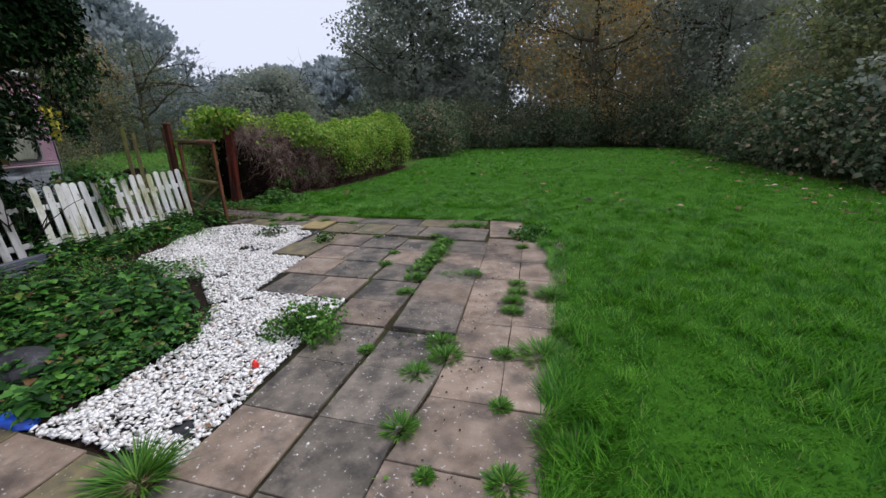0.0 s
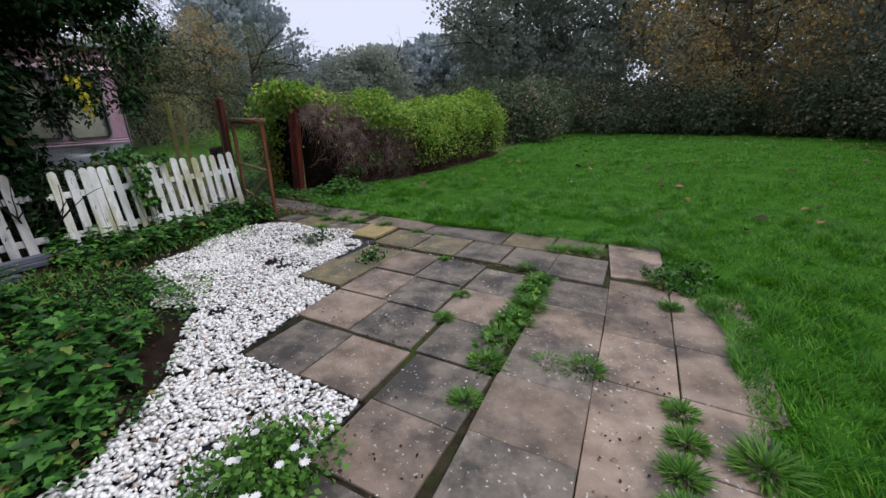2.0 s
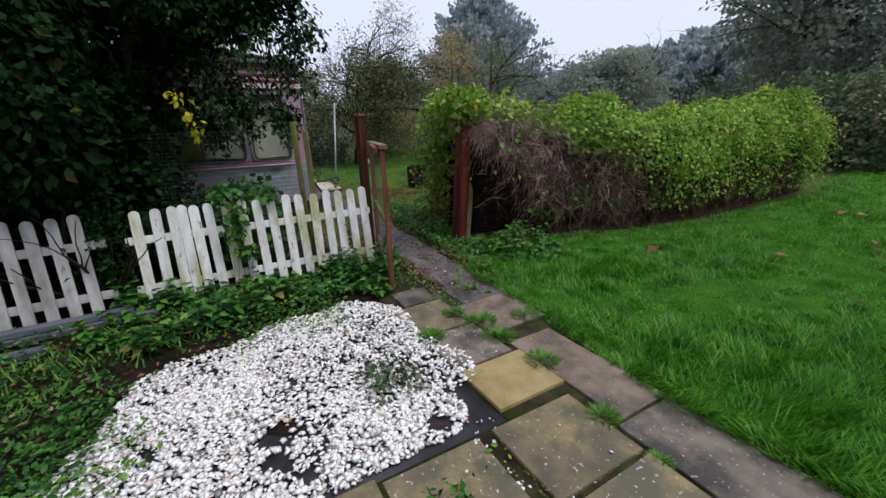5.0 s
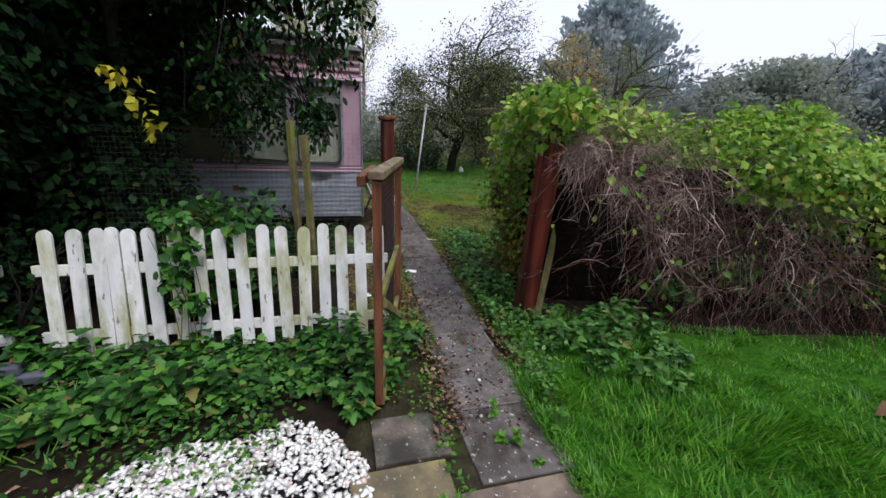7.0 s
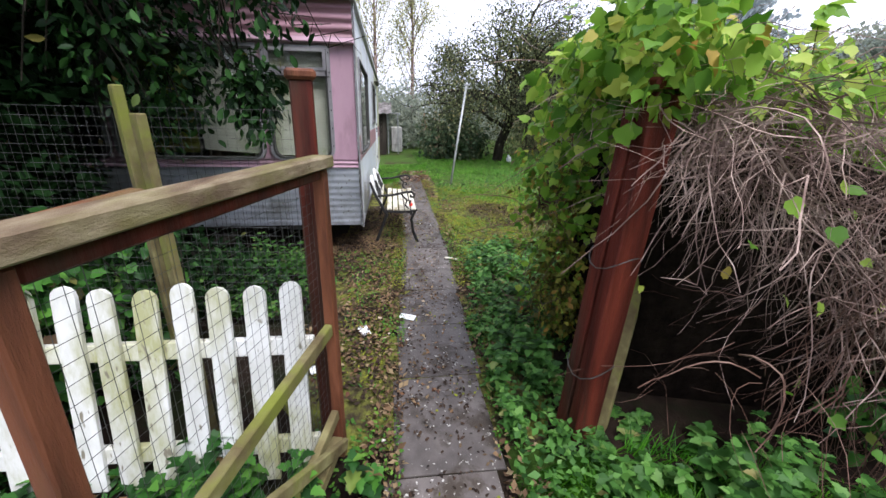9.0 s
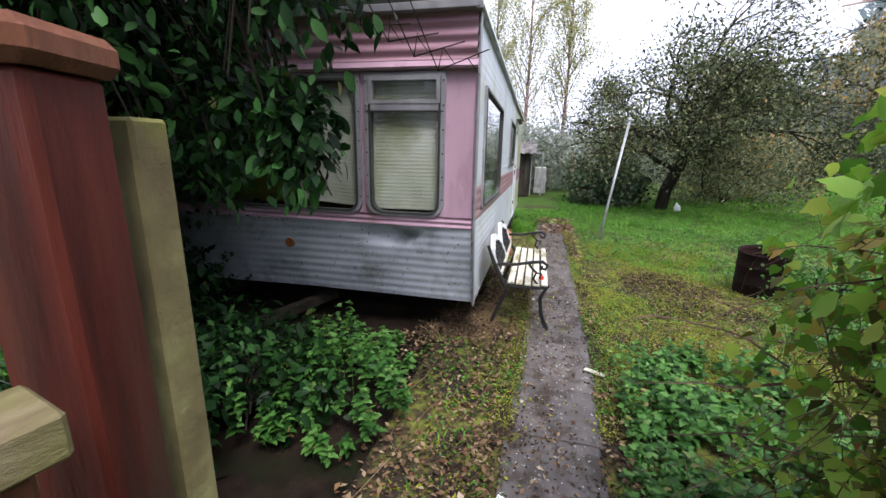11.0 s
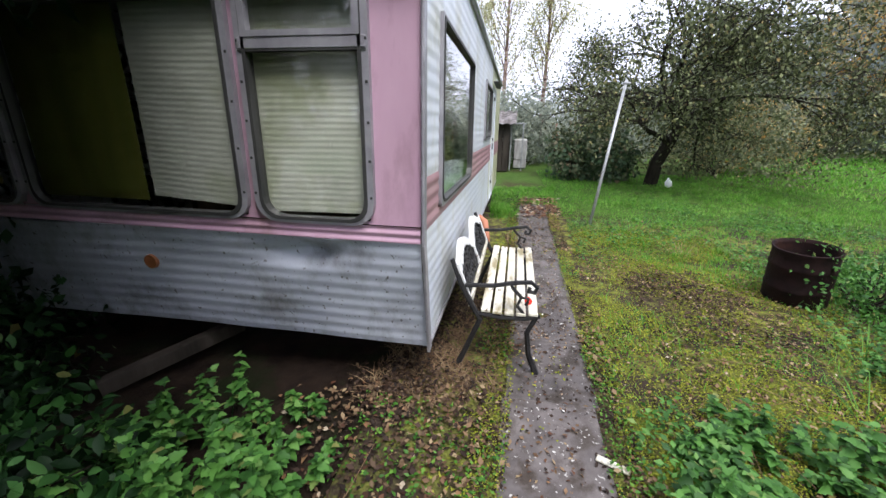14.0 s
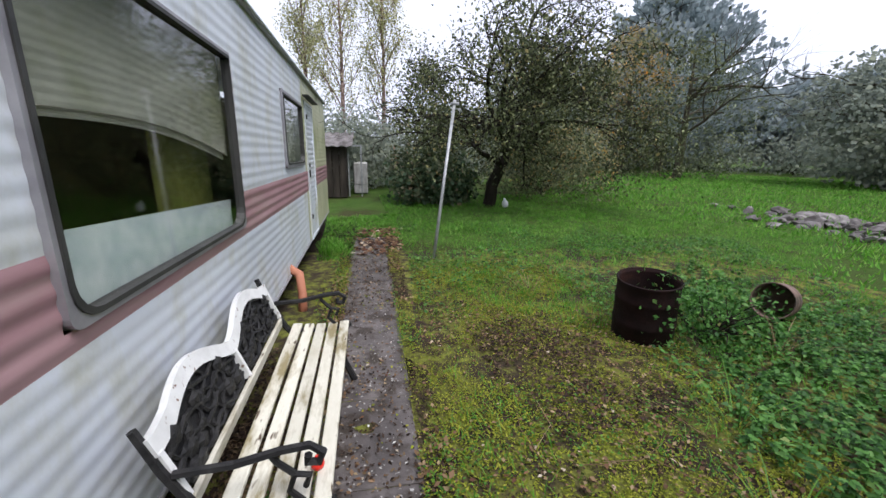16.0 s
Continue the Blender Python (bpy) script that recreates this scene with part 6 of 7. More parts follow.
def hanging(rnd):
    """Brown stems that hang down the lawn side to the ground."""
    s0 = 0.75 + 6.5 * rnd.random() ** 1.15
    x, y, h = hedge_mid(s0)
    return Vector((x + rnd.uniform(0.42, 0.66), y, rnd.uniform(0.3, h * (0.8 if s0 < 2 else 0.6)))), Vector((rnd.uniform(-0.1, 0.3), rnd.uniform(-0.5, 0.5), -1)).normalized(), rnd.uniform(0.4, 1.0), 0.0


def back_side(rnd):
    """Dry stems on the side of the path."""
    s0 = 3.2 * rnd.random() ** 1.3
    x, y, h = hedge_mid(s0)
    return Vector((x - rnd.uniform(0.35, 0.68), y, rnd.uniform(0.15, 1.5))), Vector((rnd.uniform(-0.4, 0.2), rnd.uniform(-0.8, 0.8), rnd.uniform(-0.9, 0.4))).normalized(), rnd.uniform(0.2, 0.6), 0.0


def low_end(rnd):
    """A few twigs low down in the dark end."""
    return Vector((rnd.uniform(-0.1, 0.6), rnd.uniform(0.0, 0.5), rnd.uniform(0.1, 0.9))), Vector((rnd.uniform(-0.6, 0.8), rnd.uniform(-0.6, 0.2), rnd.uniform(-0.2, 0.5))).normalized(), rnd.uniform(0.3, 0.8), 0.0


strands("stem_tangle", 2100, swathe, M_TWIG, 17, "tangled bare brown stems")
strands("stem_tangle", 1500, hanging, M_TWIGDARK, 18, "hanging red-brown stems")
strands("stem_tangle", 1100, back_side, M_TWIGDARK, 19, "dry brown stems under the vine")
strands("stem_tangle", 18, low_end, M_TWIGDARK, 20, "loose bare twigs")
cloud("ivy_leaves", [((x + 0.55, s_, z), (0.14, 0.3, 0.18)) for s_, x, z in ((1.2, -0.25, 0.3), (1.7, -0.15, 0.5), (2.3, 0.0, 0.3), (3.0, 0.2, 0.4), (3.8, 0.25, 0.25), (4.8, 0.3, 0.3), (5.8, 0.3, 0.3), (6.8, 0.35, 0.3))], 150, 0.07, F_NETTLE, hedge, LEAF_LOBED, rng, 0.4, 0.2, "dark green leaves low in the hedge")
bm, rnd = bmesh.new(), random.Random(29)
SP, SA = [], []
for k in range(46):
    s0 = 1.3 * rnd.random() if k < 20 else rnd.uniform(0, HL)
    x, y, h = hedge_mid(s0)
    p = Vector((x + rnd.uniform(-0.5, 0.45), y, h + 0.04))
    d = Vector((rnd.uniform(-0.5, 0.5), rnd.uniform(-0.5, 0.5), 1.0)).normalized()
    pts = [p]
    for q in range(5):
        d = (d + Vector((rnd.uniform(-0.3, 0.3), rnd.uniform(-0.3, 0.3), -0.12 * q))).normalized()
        pts.append(pts[-1] + d * rnd.uniform(0.03, 0.07))
        for g in range(2):
            SP.append(tuple(pts[-1]))
            SA.append((rnd.uniform(-1, 1), rnd.uniform(-1, 1), rnd.uniform(-0.4, 0.3)))
    tube(bm, pts, [0.0025, 0.002, 0.002, 0.002, 0.0015, 0.001], 4, False)
part("shoots", bm, F_DRYVINE, hedge, "young upright vine shoots", kind="stuff")
put("leaves", scatter("leaves", SP, SA, np.tile([0.0, 0.0, 1.0], (len(SP), 1)) + rng.normal(size=(len(SP), 3)) * 0.3, rng.uniform(0.05, 0.09, len(SP)), *LEAF_LOBED, F_HEDGE), hedge, kind="stuff")
for z in (0.42, 0.95):
    bm = bmesh.new()
    tube(bm, [(-0.02 + 0.052 * z + 0.102 * math.cos(a), -0.08 + 0.035 * z + 0.102 * math.sin(a), z + 0.03 * math.sin(a * 2 + z)) for a in np.linspace(0, 6.3, 16)], 0.0028, 4, False)
    part("binding_wire", bm, M_WIRE, hedge)

# ---- low plants ----
def nettles(name, poly, per_m2, mat, height, leaf, label, seed, group="nettle patches", category="plant"):
    """Upright stems with pairs of toothed leaves."""
    rng = np.random.default_rng(seed)
    n = int(area(poly) * per_m2)
    c = spots(n, poly, rng)
    ob = empty(name, (float(np.mean(c[:, 0])), float(np.mean(c[:, 1])), 0), 0, label, category, group)
    o = np.array(ob.matrix_world.translation)
    P, A, N, S = [], [], [], []
    hs = height * rng.uniform(0.45, 1.1, n) * np.clip(0.85 + 0.45 * fuzz(c[:, 0], c[:, 1], 5.0, seed), 0.25, 1.6)
    lean = rng.normal(size=(n, 2)) * 0.12
    bm = bmesh.new()
    for i in range(0, n, 3):
        tube(bm, [(c[i, 0] - o[0], c[i, 1] - o[1], -0.02), (c[i, 0] + lean[i, 0] * hs[i] - o[0], c[i, 1] + lean[i, 1] * hs[i] - o[1], hs[i])], [0.003, 0.0015], 3, False)
    part("stem_tangle", bm, F_NETTLE, ob, kind="stuff")
    for i in range(n):
        tiers = 6 if height > 0.3 else 4
        for t in range(tiers):
            z = hs[i] * (0.4 + 0.6 * t / (tiers - 1))
            k = 4 if t == tiers - 1 else 3
            a = t * 1.57 + i + np.arange(k) * 6.283 / k + rng.normal(size=k) * 0.2
            P.append(np.stack([np.full(k, c[i, 0] + lean[i, 0] * z), np.full(k, c[i, 1] + lean[i, 1] * z), np.full(k, z)], 1))
            up = 0.35 if t == tiers - 1 else 0.0
            A.append(np.stack([np.cos(a), np.sin(a), np.full(k, up - 0.1) + rng.normal(size=k) * 0.2], 1))
            N.append(np.stack([np.cos(a) * -0.2, np.sin(a) * -0.2, np.ones(k)], 1) + rng.normal(size=(k, 3)) * 0.28)
            S.append(leaf * rng.uniform(0.6, 1.2, k) * (0.75 if t == tiers - 1 else 1.0))
    P, A, N, S = np.vstack(P), np.vstack(A), np.vstack(N), np.concatenate(S)
    put("leaf_mass", scatter("leaf_mass", P - o, A, N, S, *LEAF_TOOTHED, mat), ob, kind="stuff")
    return ob


nettles("nettle_patch", [(-2.6, 1.15), (-3.0, 0.95), (-4.4, 1.4), (-4.6, 2.5), (-4.2, 2.85), (-3.6, 2.9), (-2.95, 2.5), (-2.58, 2.0)], 120, F_NETTLE, 0.26, 0.085, "dense dark green nettle patch beside the white gravel", 201)
nettles("nettle_patch", [(-5.5, 3.0), (-6.15, 3.2), (-6.1, 5.3), (-5.6, 5.25), (-5.45, 5.0), (-5.3, 4.0), (-5.1, 3.5)], 125, F_NETTLE, 0.27, 0.085, "row of leafy nettles along the foot of the picket fence", 202)
nettles("nettle_patch", [(-5.5, 5.0), (-5.95, 5.1), (-6.0, 5.75), (-5.6, 5.6), (-5.1, 5.4), (-5.1, 5.15)], 110, F_NETTLE, 0.22, 0.075, "leafy weeds round the foot of the garden gate", 203)
nettles("nettle_patch", [(-5.3, 6.75), (-6.1, 6.55), (-6.4, 6.9), (-5.9, 7.6), (-5.4, 7.7), (-4.95, 7.2)], 90, F_NETTLELIT, 0.2, 0.075, "bright green nettles at the foot of the hedge", 204)
nettles("nettle_patch", [(-6.1, 6.35), (-7.4, 6.42), (-8.6, 6.6), (-9.2, 7.0), (-9.0, 7.9), (-7.6, 7.6), (-6.8, 7.0), (-6.4, 6.7)], 130, F_NETTLELIT, 0.18, 0.065, "green nettles and ground elder spreading along the path", 205)
nettles("nettle_patch", [(-7.4, 4.5), (-7.9, 4.15), (-8.75, 4.2), (-8.85, 4.9), (-8.5, 5.25), (-7.9, 5.35), (-7.5, 5.15)], 95, F_NETTLELIT, 0.36, 0.052, "fresh green nettles in front of the caravan", 206)
nettles("nettle_patch", [(-10.2, 8.6), (-11.0, 9.0), (-12.3, 9.2), (-12.8, 10.6), (-10.5, 11.0), (-9.2, 10.0), (-9.0, 8.6), (-9.6, 8.0)], 120, F_NETTLELIT, 0.15, 0.042, "green weeds and creeping plants round the oil drum", 207)
nettles("nettle_patch", [(-5.0, 5.95), (-4.7, 5.9), (-4.6, 6.2), (-5.3, 6.5), (-5.6, 6.5), (-5.3, 6.2)], 30, F_WEED, 0.1, 0.05, "small weeds at the edge of the path", 208)


def grass(name, poly, per_m2, h, w, mat, label, seed, template=BLADE, parent=None, holes=(), kind="stuff", category="grass", lean=0.5):
    rng = np.random.default_rng(seed)
    p = spots(int(area(poly) * per_m2), poly, rng)
    for hole in holes:
        p = p[~inside(p, hole)]
    n = len(p)
    tuft = np.clip(0.85 + 0.42 * fuzz(p[:, 0], p[:, 1], 4.0, 3) + 0.4 * fuzz(p[:, 0], p[:, 1], 13.0, 4), 0.35, 1.9)
    z = np.full(n, 0.005)
    a = rng.uniform(-1.9, 1.9, n) + 4.0 * fuzz(p[:, 0], p[:, 1], 7.0, 5)
    bend = np.stack([np.cos(a) * lean, np.sin(a) * lean, np.ones(n)], 1)
    face = np.stack([np.cos(a), np.sin(a), np.full(n, -0.3)], 1)
    hh = h * tuft * rng.uniform(0.55, 1.25, n)
    me = scatter(name, np.column_stack([p, z]), bend, face, hh, *template, mat, w / hh)
    return put(name, me, parent, label, category, kind=kind)


NEAR = [(0.06, 0.0), (3.2, 0.0), (3.4, 3.0), (3.0, 7.0), (1.0, 8.6), (-3.5, 8.9), (-5.6, 8.4), (-6.1, 6.9), (-5.9, 6.35), (-4.5, 6.16), (-3.0, 6.02), (-1.9, 6.08), (-0.4, 6.16), (-0.28, 5.4), (0.0, 4.7), (0.06, 3.5), (0.04, 2.6)]
MID = [(3.2, -1), (6.2, 0), (6.3, 9), (6.0, 13.5), (-4.9, 13.5), (-5.1, 10.5), (-5.6, 8.4), (-3.5, 8.9), (1.0, 8.6), (3.0, 7.0), (3.4, 3.0)]
FAR = [(-4.9, 13.5), (6.0, 13.5), (6.8, 23.8), (0.5, 24.8), (-6.2, 24.4), (-5.6, 17)]
grass("lawn_grass", NEAR, 3600, 0.085, 0.0072, F_GRASS, "lush long green lawn grass", 301)
grass("lawn_grass", MID, 1450, 0.08, 0.0115, F_GRASS, "lush green lawn grass", 302, BLADE_FAR)
grass("lawn_grass", FAR, 560, 0.075, 0.022, F_GRASS, "green lawn grass far down the garden", 303, BLADE_FAR)
grass("lawn_rim_grass", [(0.0, 0.4), (0.02, 2.6), (0.02, 4.6), (-0.32, 5.25), (-0.38, 6.1), (-1.9, 6.06), (-3.0, 6.0), (-4.5, 6.18), (-5.6, 6.25), (-5.6, 6.4), (-4.5, 6.32), (-3.0, 6.16), (-1.9, 6.2), (-0.2, 6.3), (-0.1, 5.4), (0.16, 4.7), (0.18, 2.6), (0.18, 0.4)], 7000, 0.085, 0.006, F_GRASS, "long grass flopping over the paving edge", 320, lean=0.8)
F_ROUGH = foliage("rough_grass_blades", [(0.0, (0.05, 0.17, 0.015)), (0.6, (0.12, 0.33, 0.03)), (1.0, (0.25, 0.40, 0.09))], 0.6, 0.4, patch=(0.8, 0.9, 0.75), patch_scale=0.7, spec=0.2)
grass("rough_grass", [(-11.8, 7.4), (-13.2, 6.8), (-21, 6.6), (-21, 12), (-14, 14.5), (-12.0, 11.5), (-9.5, 12.5), (-8.4, 9.5), (-10, 9.2)], 900, 0.08, 0.008, F_ROUGH, "rough grass between the path and the apple tree", 304, BLADE_FAR)
grass("rough_grass", [(-14, 14.5), (-21, 12), (-30, 14), (-34, 30), (-12, 38), (-8.2, 26), (-7.4, 14), (-12, 11.5)], 130, 0.12, 0.03, F_ROUGH, "rough grass of the field beyond the hedge", 305, BLADE_FAR)
grass("rough_grass", [(-13.7, 5.55), (-17, 5.4), (-17.5, 6.9), (-15.1, 6.75), (-14.9, 6.05), (-13.7, 5.95)], 1400, 0.09, 0.012, F_ROUGH, "rough grass beside the caravan door", 314, BLADE_FAR)
grass("rough_grass", [(-6.9, 7.5), (-8.2, 9.3), (-8.3, 13), (-7.0, 13)], 500, 0.1, 0.01, F_ROUGH, "rough grass behind the hedge", 306, BLADE_FAR)
grass("moss_tufts", [(-8.3, 6.5), (-13.4, 6.75), (-13.2, 8.3), (-11.6, 8.2), (-10.4, 8.6), (-9.0, 8.4), (-8.6, 7.4)], 2600, 0.02, 0.014, F_MOSS, "bright yellow-green moss", 307, BLADE_FAR, holes=([(-9.9, 7.2), (-11.3, 7.1), (-11.5, 7.9), (-10.1, 8.2)],), category="moss", lean=1.2)
grass("yard_grass", [(-8.3, 6.5), (-13.6, 6.75), (-13.2, 8.6), (-11.6, 8.6), (-10.4, 8.9), (-9.0, 8.8), (-8.6, 7.4)], 330, 0.07, 0.005, F_ROUGH, "thin grass among the moss", 308, BLADE, holes=([(-9.9, 7.2), (-11.3, 7.1), (-11.5, 7.9), (-10.1, 8.2)],))
grass("dead_grass", [(-8.95, 5.1), (-9.0, 5.75), (-9.9, 5.7), (-9.8, 5.2)], 2600, 0.12, 0.005, F_STRAW, "matted dead brown grass under the caravan corner", 309, BLADE, lean=1.6)
grass("dead_grass", [(-9.9, 7.2), (-11.3, 7.1), (-11.5, 7.9), (-10.1, 8.2)], 260, 0.06, 0.006, F_STRAW, "dead grass on the bare patch of soil", 310, BLADE, lean=2.0)
grass("verge_weeds", [(-6.7, 5.3), (-7.6, 5.35), (-9.0, 5.75), (-13.8, 5.7), (-13.8, 6.0), (-9.0, 5.95), (-6.7, 5.75)], 1300, 0.025, 0.014, F_MOSS, "moss and small weeds on the verge between path and caravan", 311, BLADE_FAR, category="moss", lean=1.2)
grass("verge_weeds", [(-2.62, 1.1), (-3.4, 2.9), (-4.9, 3.25), (-5.2, 4.1), (-5.5, 5.0), (-5.75, 4.9), (-5.6, 2.4), (-5.5, 0.5), (-3, 0.5)], 420, 0.09, 0.012, F_WEED, "grass and weeds at the ragged edge of the gravel", 312, BLADE)
grass("verge_weeds", [(-6.6, 5.35), (-9.0, 5.55), (-9.2, 5.9), (-6.6, 5.75)], 260, 0.05, 0.02, F_WEED, "small leafy weeds beside the path", 313, LEAF_SMALL, lean=1.4)


def cover(name, poly, per_m2, size, mat, label, seed, patches=(4.0, -0.1), h=0.03, category="weeds", template=LEAF):
    """Low creeping leaves in patches."""
    rng = np.random.default_rng(seed)
    p = spots(int(area(poly) * per_m2), poly, rng)
    p = p[fuzz(p[:, 0], p[:, 1], patches[0], seed) + rng.normal(0, 0.25, len(p)) > patches[1]]
    n = len(p)
    a = rng.uniform(0, 6.28, n)
    me = scatter(name, np.column_stack([p, 0.012 + h * rng.random(n)]), np.stack([np.cos(a), np.sin(a), rng.uniform(0, 0.7, n)], 1), rng.normal(size=(n, 3)) * 0.4 + [0, 0, 1], size * rng.uniform(0.5, 1.3, n), *template, mat)
    return put(name, me, None, label, category, kind="stuff")


YARD_NEAR = [(-8.2, 6.5), (-9.3, 6.55), (-13.4, 6.8), (-13.4, 8.6), (-11.4, 8.7), (-10.2, 8.8), (-9.0, 8.4), (-8.4, 7.4)]
cover("creeping_weeds", YARD_NEAR, 1300, 0.019, F_WEED, "small creeping green weeds in patches on the mossy ground", 701, (3.5, 0.15))
cover("creeping_weeds", YARD_NEAR, 1500, 0.017, F_MOSS, "low yellow-green moss and clover", 702, (4.0, 0.0), 0.015)
cover("creeping_weeds", YARD_NEAR, 500, 0.03, F_STRAW, "dead brown stalks and leaves on the ground", 703, (3.0, 0.1), 0.02, "litter", LEAF_SMALL)
cover("creeping_weeds", [(-9.0, 8.2), (-13.5, 8.6), (-15.5, 10.5), (-14.0, 12.5), (-11.5, 11.5), (-9.5, 11)], 700, 0.045, F_NETTLELIT, "low leafy weeds beyond the drum", 704, (2.0, -0.3), 0.08)
cover("creeping_weeds", [(-11.4, 6.7), (-16, 6.8), (-16, 9.5), (-13.0, 9.0)], 300, 0.05, F_NETTLELIT, "low leafy weeds near the pole", 705, (2.0, 0.1), 0.08)
cover("creeping_weeds", [(-6.5, 5.35), (-9.0, 4.9), (-9.0, 5.75), (-13.8, 5.65), (-13.8, 6.0), (-9.0, 5.95), (-6.5, 5.72)], 900, 0.026, F_WEED, "small green weeds on the verge", 706, (5.0, 0.25))
cover("creeping_weeds", [(-6.5, 5.35), (-9.0, 4.9), (-9.2, 5.9), (-6.5, 5.72)], 900, 0.035, F_STRAW, "dead stalks and bits on the verge", 707, (4.0, -0.1), 0.02, "litter", LEAF_SMALL)
cover("creeping_weeds", [(-4.6, 0.6), (-2.6, 1.1), (-2.5, 2.1), (-2.9, 2.75), (-3.6, 3.2), (-4.9, 3.4), (-5.2, 4.0), (-5.5, 5.1), (-6.2, 5.3), (-6.1, 2.4), (-5.6, 0.6)], 1300, 0.04, F_NETTLE, "small weeds covering the soil beside the gravel", 708, (3.0, -0.5), 0.08)
cover("creeping_weeds", [(-5.3, 5.3), (-6.4, 5.45), (-6.4, 5.78), (-4.5, 5.7), (-4.3, 5.62), (-5.0, 5.6)], 900, 0.03, F_WEED, "small weeds beside the path at the gate", 709, (5.0, -0.2), 0.05)
cover("litter", [(-1.0, 1.2), (-0.3, 1.2), (-0.3, 5.1), (-0.9, 5.6), (-3.2, 5.6), (-3.2, 4.0), (-1.8, 3.0)], 130, 0.02, F_CRUMB, "dark crumbs and bits on the paving", 770, (3.0, -0.1), 0.006, "litter", LEAF_SMALL)
cover("joint_weeds", [(-1.4, 4.99), (-3.2, 5.0), (-3.2, 5.08), (-1.4, 5.08)], 700, 0.022, F_MOSS, "moss in the drain gap", 771, (6.0, -0.2), 0.01)
cover("joint_weeds", [(-0.9, 1.2), (-0.6, 1.2), (-0.6, 3.5), (-1.1, 3.5)], 60, 0.03, F_WEED, "tiny weeds in the paving joints", 712, (6.0, 0.3), 0.02)
cover("joint_weeds", [(-1.38, 3.5), (-1.2, 3.5), (-1.2, 4.95), (-1.4, 4.95)], 900, 0.05, F_WEED, "leafy weeds filling a wide paving joint", 713, (6.0, -0.8), 0.06, "weeds", LEAF)
cover("joint_weeds", [(-1.0, 5.1), (-2.0, 4.95), (-3.2, 4.96), (-3.2, 5.14), (-1.0, 5.16)], 120, 0.03, F_WEED, "small weeds in the drain gap", 714, (6.0, 0.0), 0.02)
cover("creeping_weeds", [(-3.4, 2.95), (-4.7, 3.3), (-5.0, 3.9), (-5.25, 4.8), (-5.0, 4.9), (-4.6, 3.9), (-4.3, 3.5)], 300, 0.035, F_WEED, "weeds spreading into the gravel", 710, (4.0, 0.1), 0.07)
cover("litter", [(-6.4, 5.76), (-14, 6.0), (-14, 6.6), (-6.4, 6.2)], 260, 0.028, F_STRAW, "dark wet crumbs and stalks on the path", 711, (5.0, -0.3), 0.006, "litter", LEAF_SMALL)
def path_edge(x):
    """Where the path's two edges lie at x."""
    drift = 0.03 + 0.052 * (-x - 4.5) if x > -9 else 0.26 + 0.012 * (-x - 9)
    return 5.73 + drift * 0.85, 6.215 + drift


EX = [-4.9, -6.0, -7.0, -8.0, -9.0, -10.5, -12, -13.5, -15]
SOUTH_EDGE = [(x, path_edge(x)[0] - 0.14) for x in EX] + [(x, path_edge(x)[0] + 0.035) for x in EX[::-1]]
NORTH_EDGE = [(x, path_edge(x)[1] - 0.03) for x in EX] + [(x, path_edge(x)[1] + 0.14) for x in EX[::-1]]
ON_PATH = [(x, path_edge(x)[0] + 0.01) for x in EX] + [(x, path_edge(x)[1] - 0.01) for x in EX[::-1]]
for e, sd in ((SOUTH_EDGE, 720), (NORTH_EDGE, 740)):
    cover("creeping_weeds", e[3:-3], 6500, 0.014, F_MOSS, "moss creeping over the edge of the path", sd, (5.0, -0.2), 0.03)
    cover("creeping_weeds", e, 2800, 0.022, F_WEED, "small weeds along the edge of the path", sd + 1, (4.0, 0.1), 0.045)
    cover("litter", e, 3200, 0.022, F_CRUMB, "dark crumbs of soil along the path", sd + 2, (4.0, -0.4), 0.022, "litter", LEAF_SMALL)
    cover("litter", e, 900, 0.04, F_STRAW, "dead stalks along the path", sd + 3, (4.0, 0.0), 0.03, "litter", LEAF_SMALL)
cover("litter", ON_PATH, 620, 0.024, F_CRUMB, "dark wet crumbs and moss on the path", 760, (6.0, -0.3), 0.008, "litter", LEAF_OVAL)
cover("creeping_weeds", ON_PATH, 260, 0.024, F_MOSS, "small cushions of moss on the path", 761, (9.0, 0.45), 0.012)
cover("creeping_weeds", YARD_NEAR, 9000, 0.013, F_MOSS, "cushions of yellow-green moss", 762, (5.0, -0.15), 0.014, template=LEAF_SMALL)
cover("litter", YARD_NEAR, 1100, 0.019, F_CRUMB, "dark soil crumbs and dead bits among the moss", 763, (5.0, 0.1), 0.02, "litter", LEAF_SMALL)
cover("litter", [(-9.9, 7.1), (-11.4, 7.05), (-11.6, 7.9), (-10.1, 8.3)], 2600, 0.03, F_CRUMB, "dead leaves and soil crumbs on the bare patch", 764, (6.0, -0.4), 0.02, "litter", LEAF_SMALL)
cover("litter", [(-6.5, 5.35), (-8.0, 5.0), (-9.3, 5.0), (-9.6, 5.85), (-6.5, 5.72)], 1200, 0.036, F_CRUMB, "dark wet dead leaves on the verge", 765, (4.0, -0.2), 0.02, "litter", LEAF_SMALL)
cover("creeping_weeds", [(-5.0, 6.3), (-6.0, 6.35), (-7.4, 6.5), (-9.0, 6.6), (-9.3, 6.9), (-7.5, 7.0), (-5.5, 6.7)], 1500, 0.045, F_NETTLELIT, "leafy ground weeds beside the path", 766, (3.0, -0.4), 0.12)
cover("creeping_weeds", [(-3.5, 3.1), (-4.8, 3.4), (-5.1, 4.0), (-5.25, 4.9), (-4.8, 4.8), (-4.5, 4.0), (-3.7, 3.4)], 900, 0.035, F_WEED, "weeds and grass growing through the gravel edge", 772, (6.0, 0.15), 0.06)
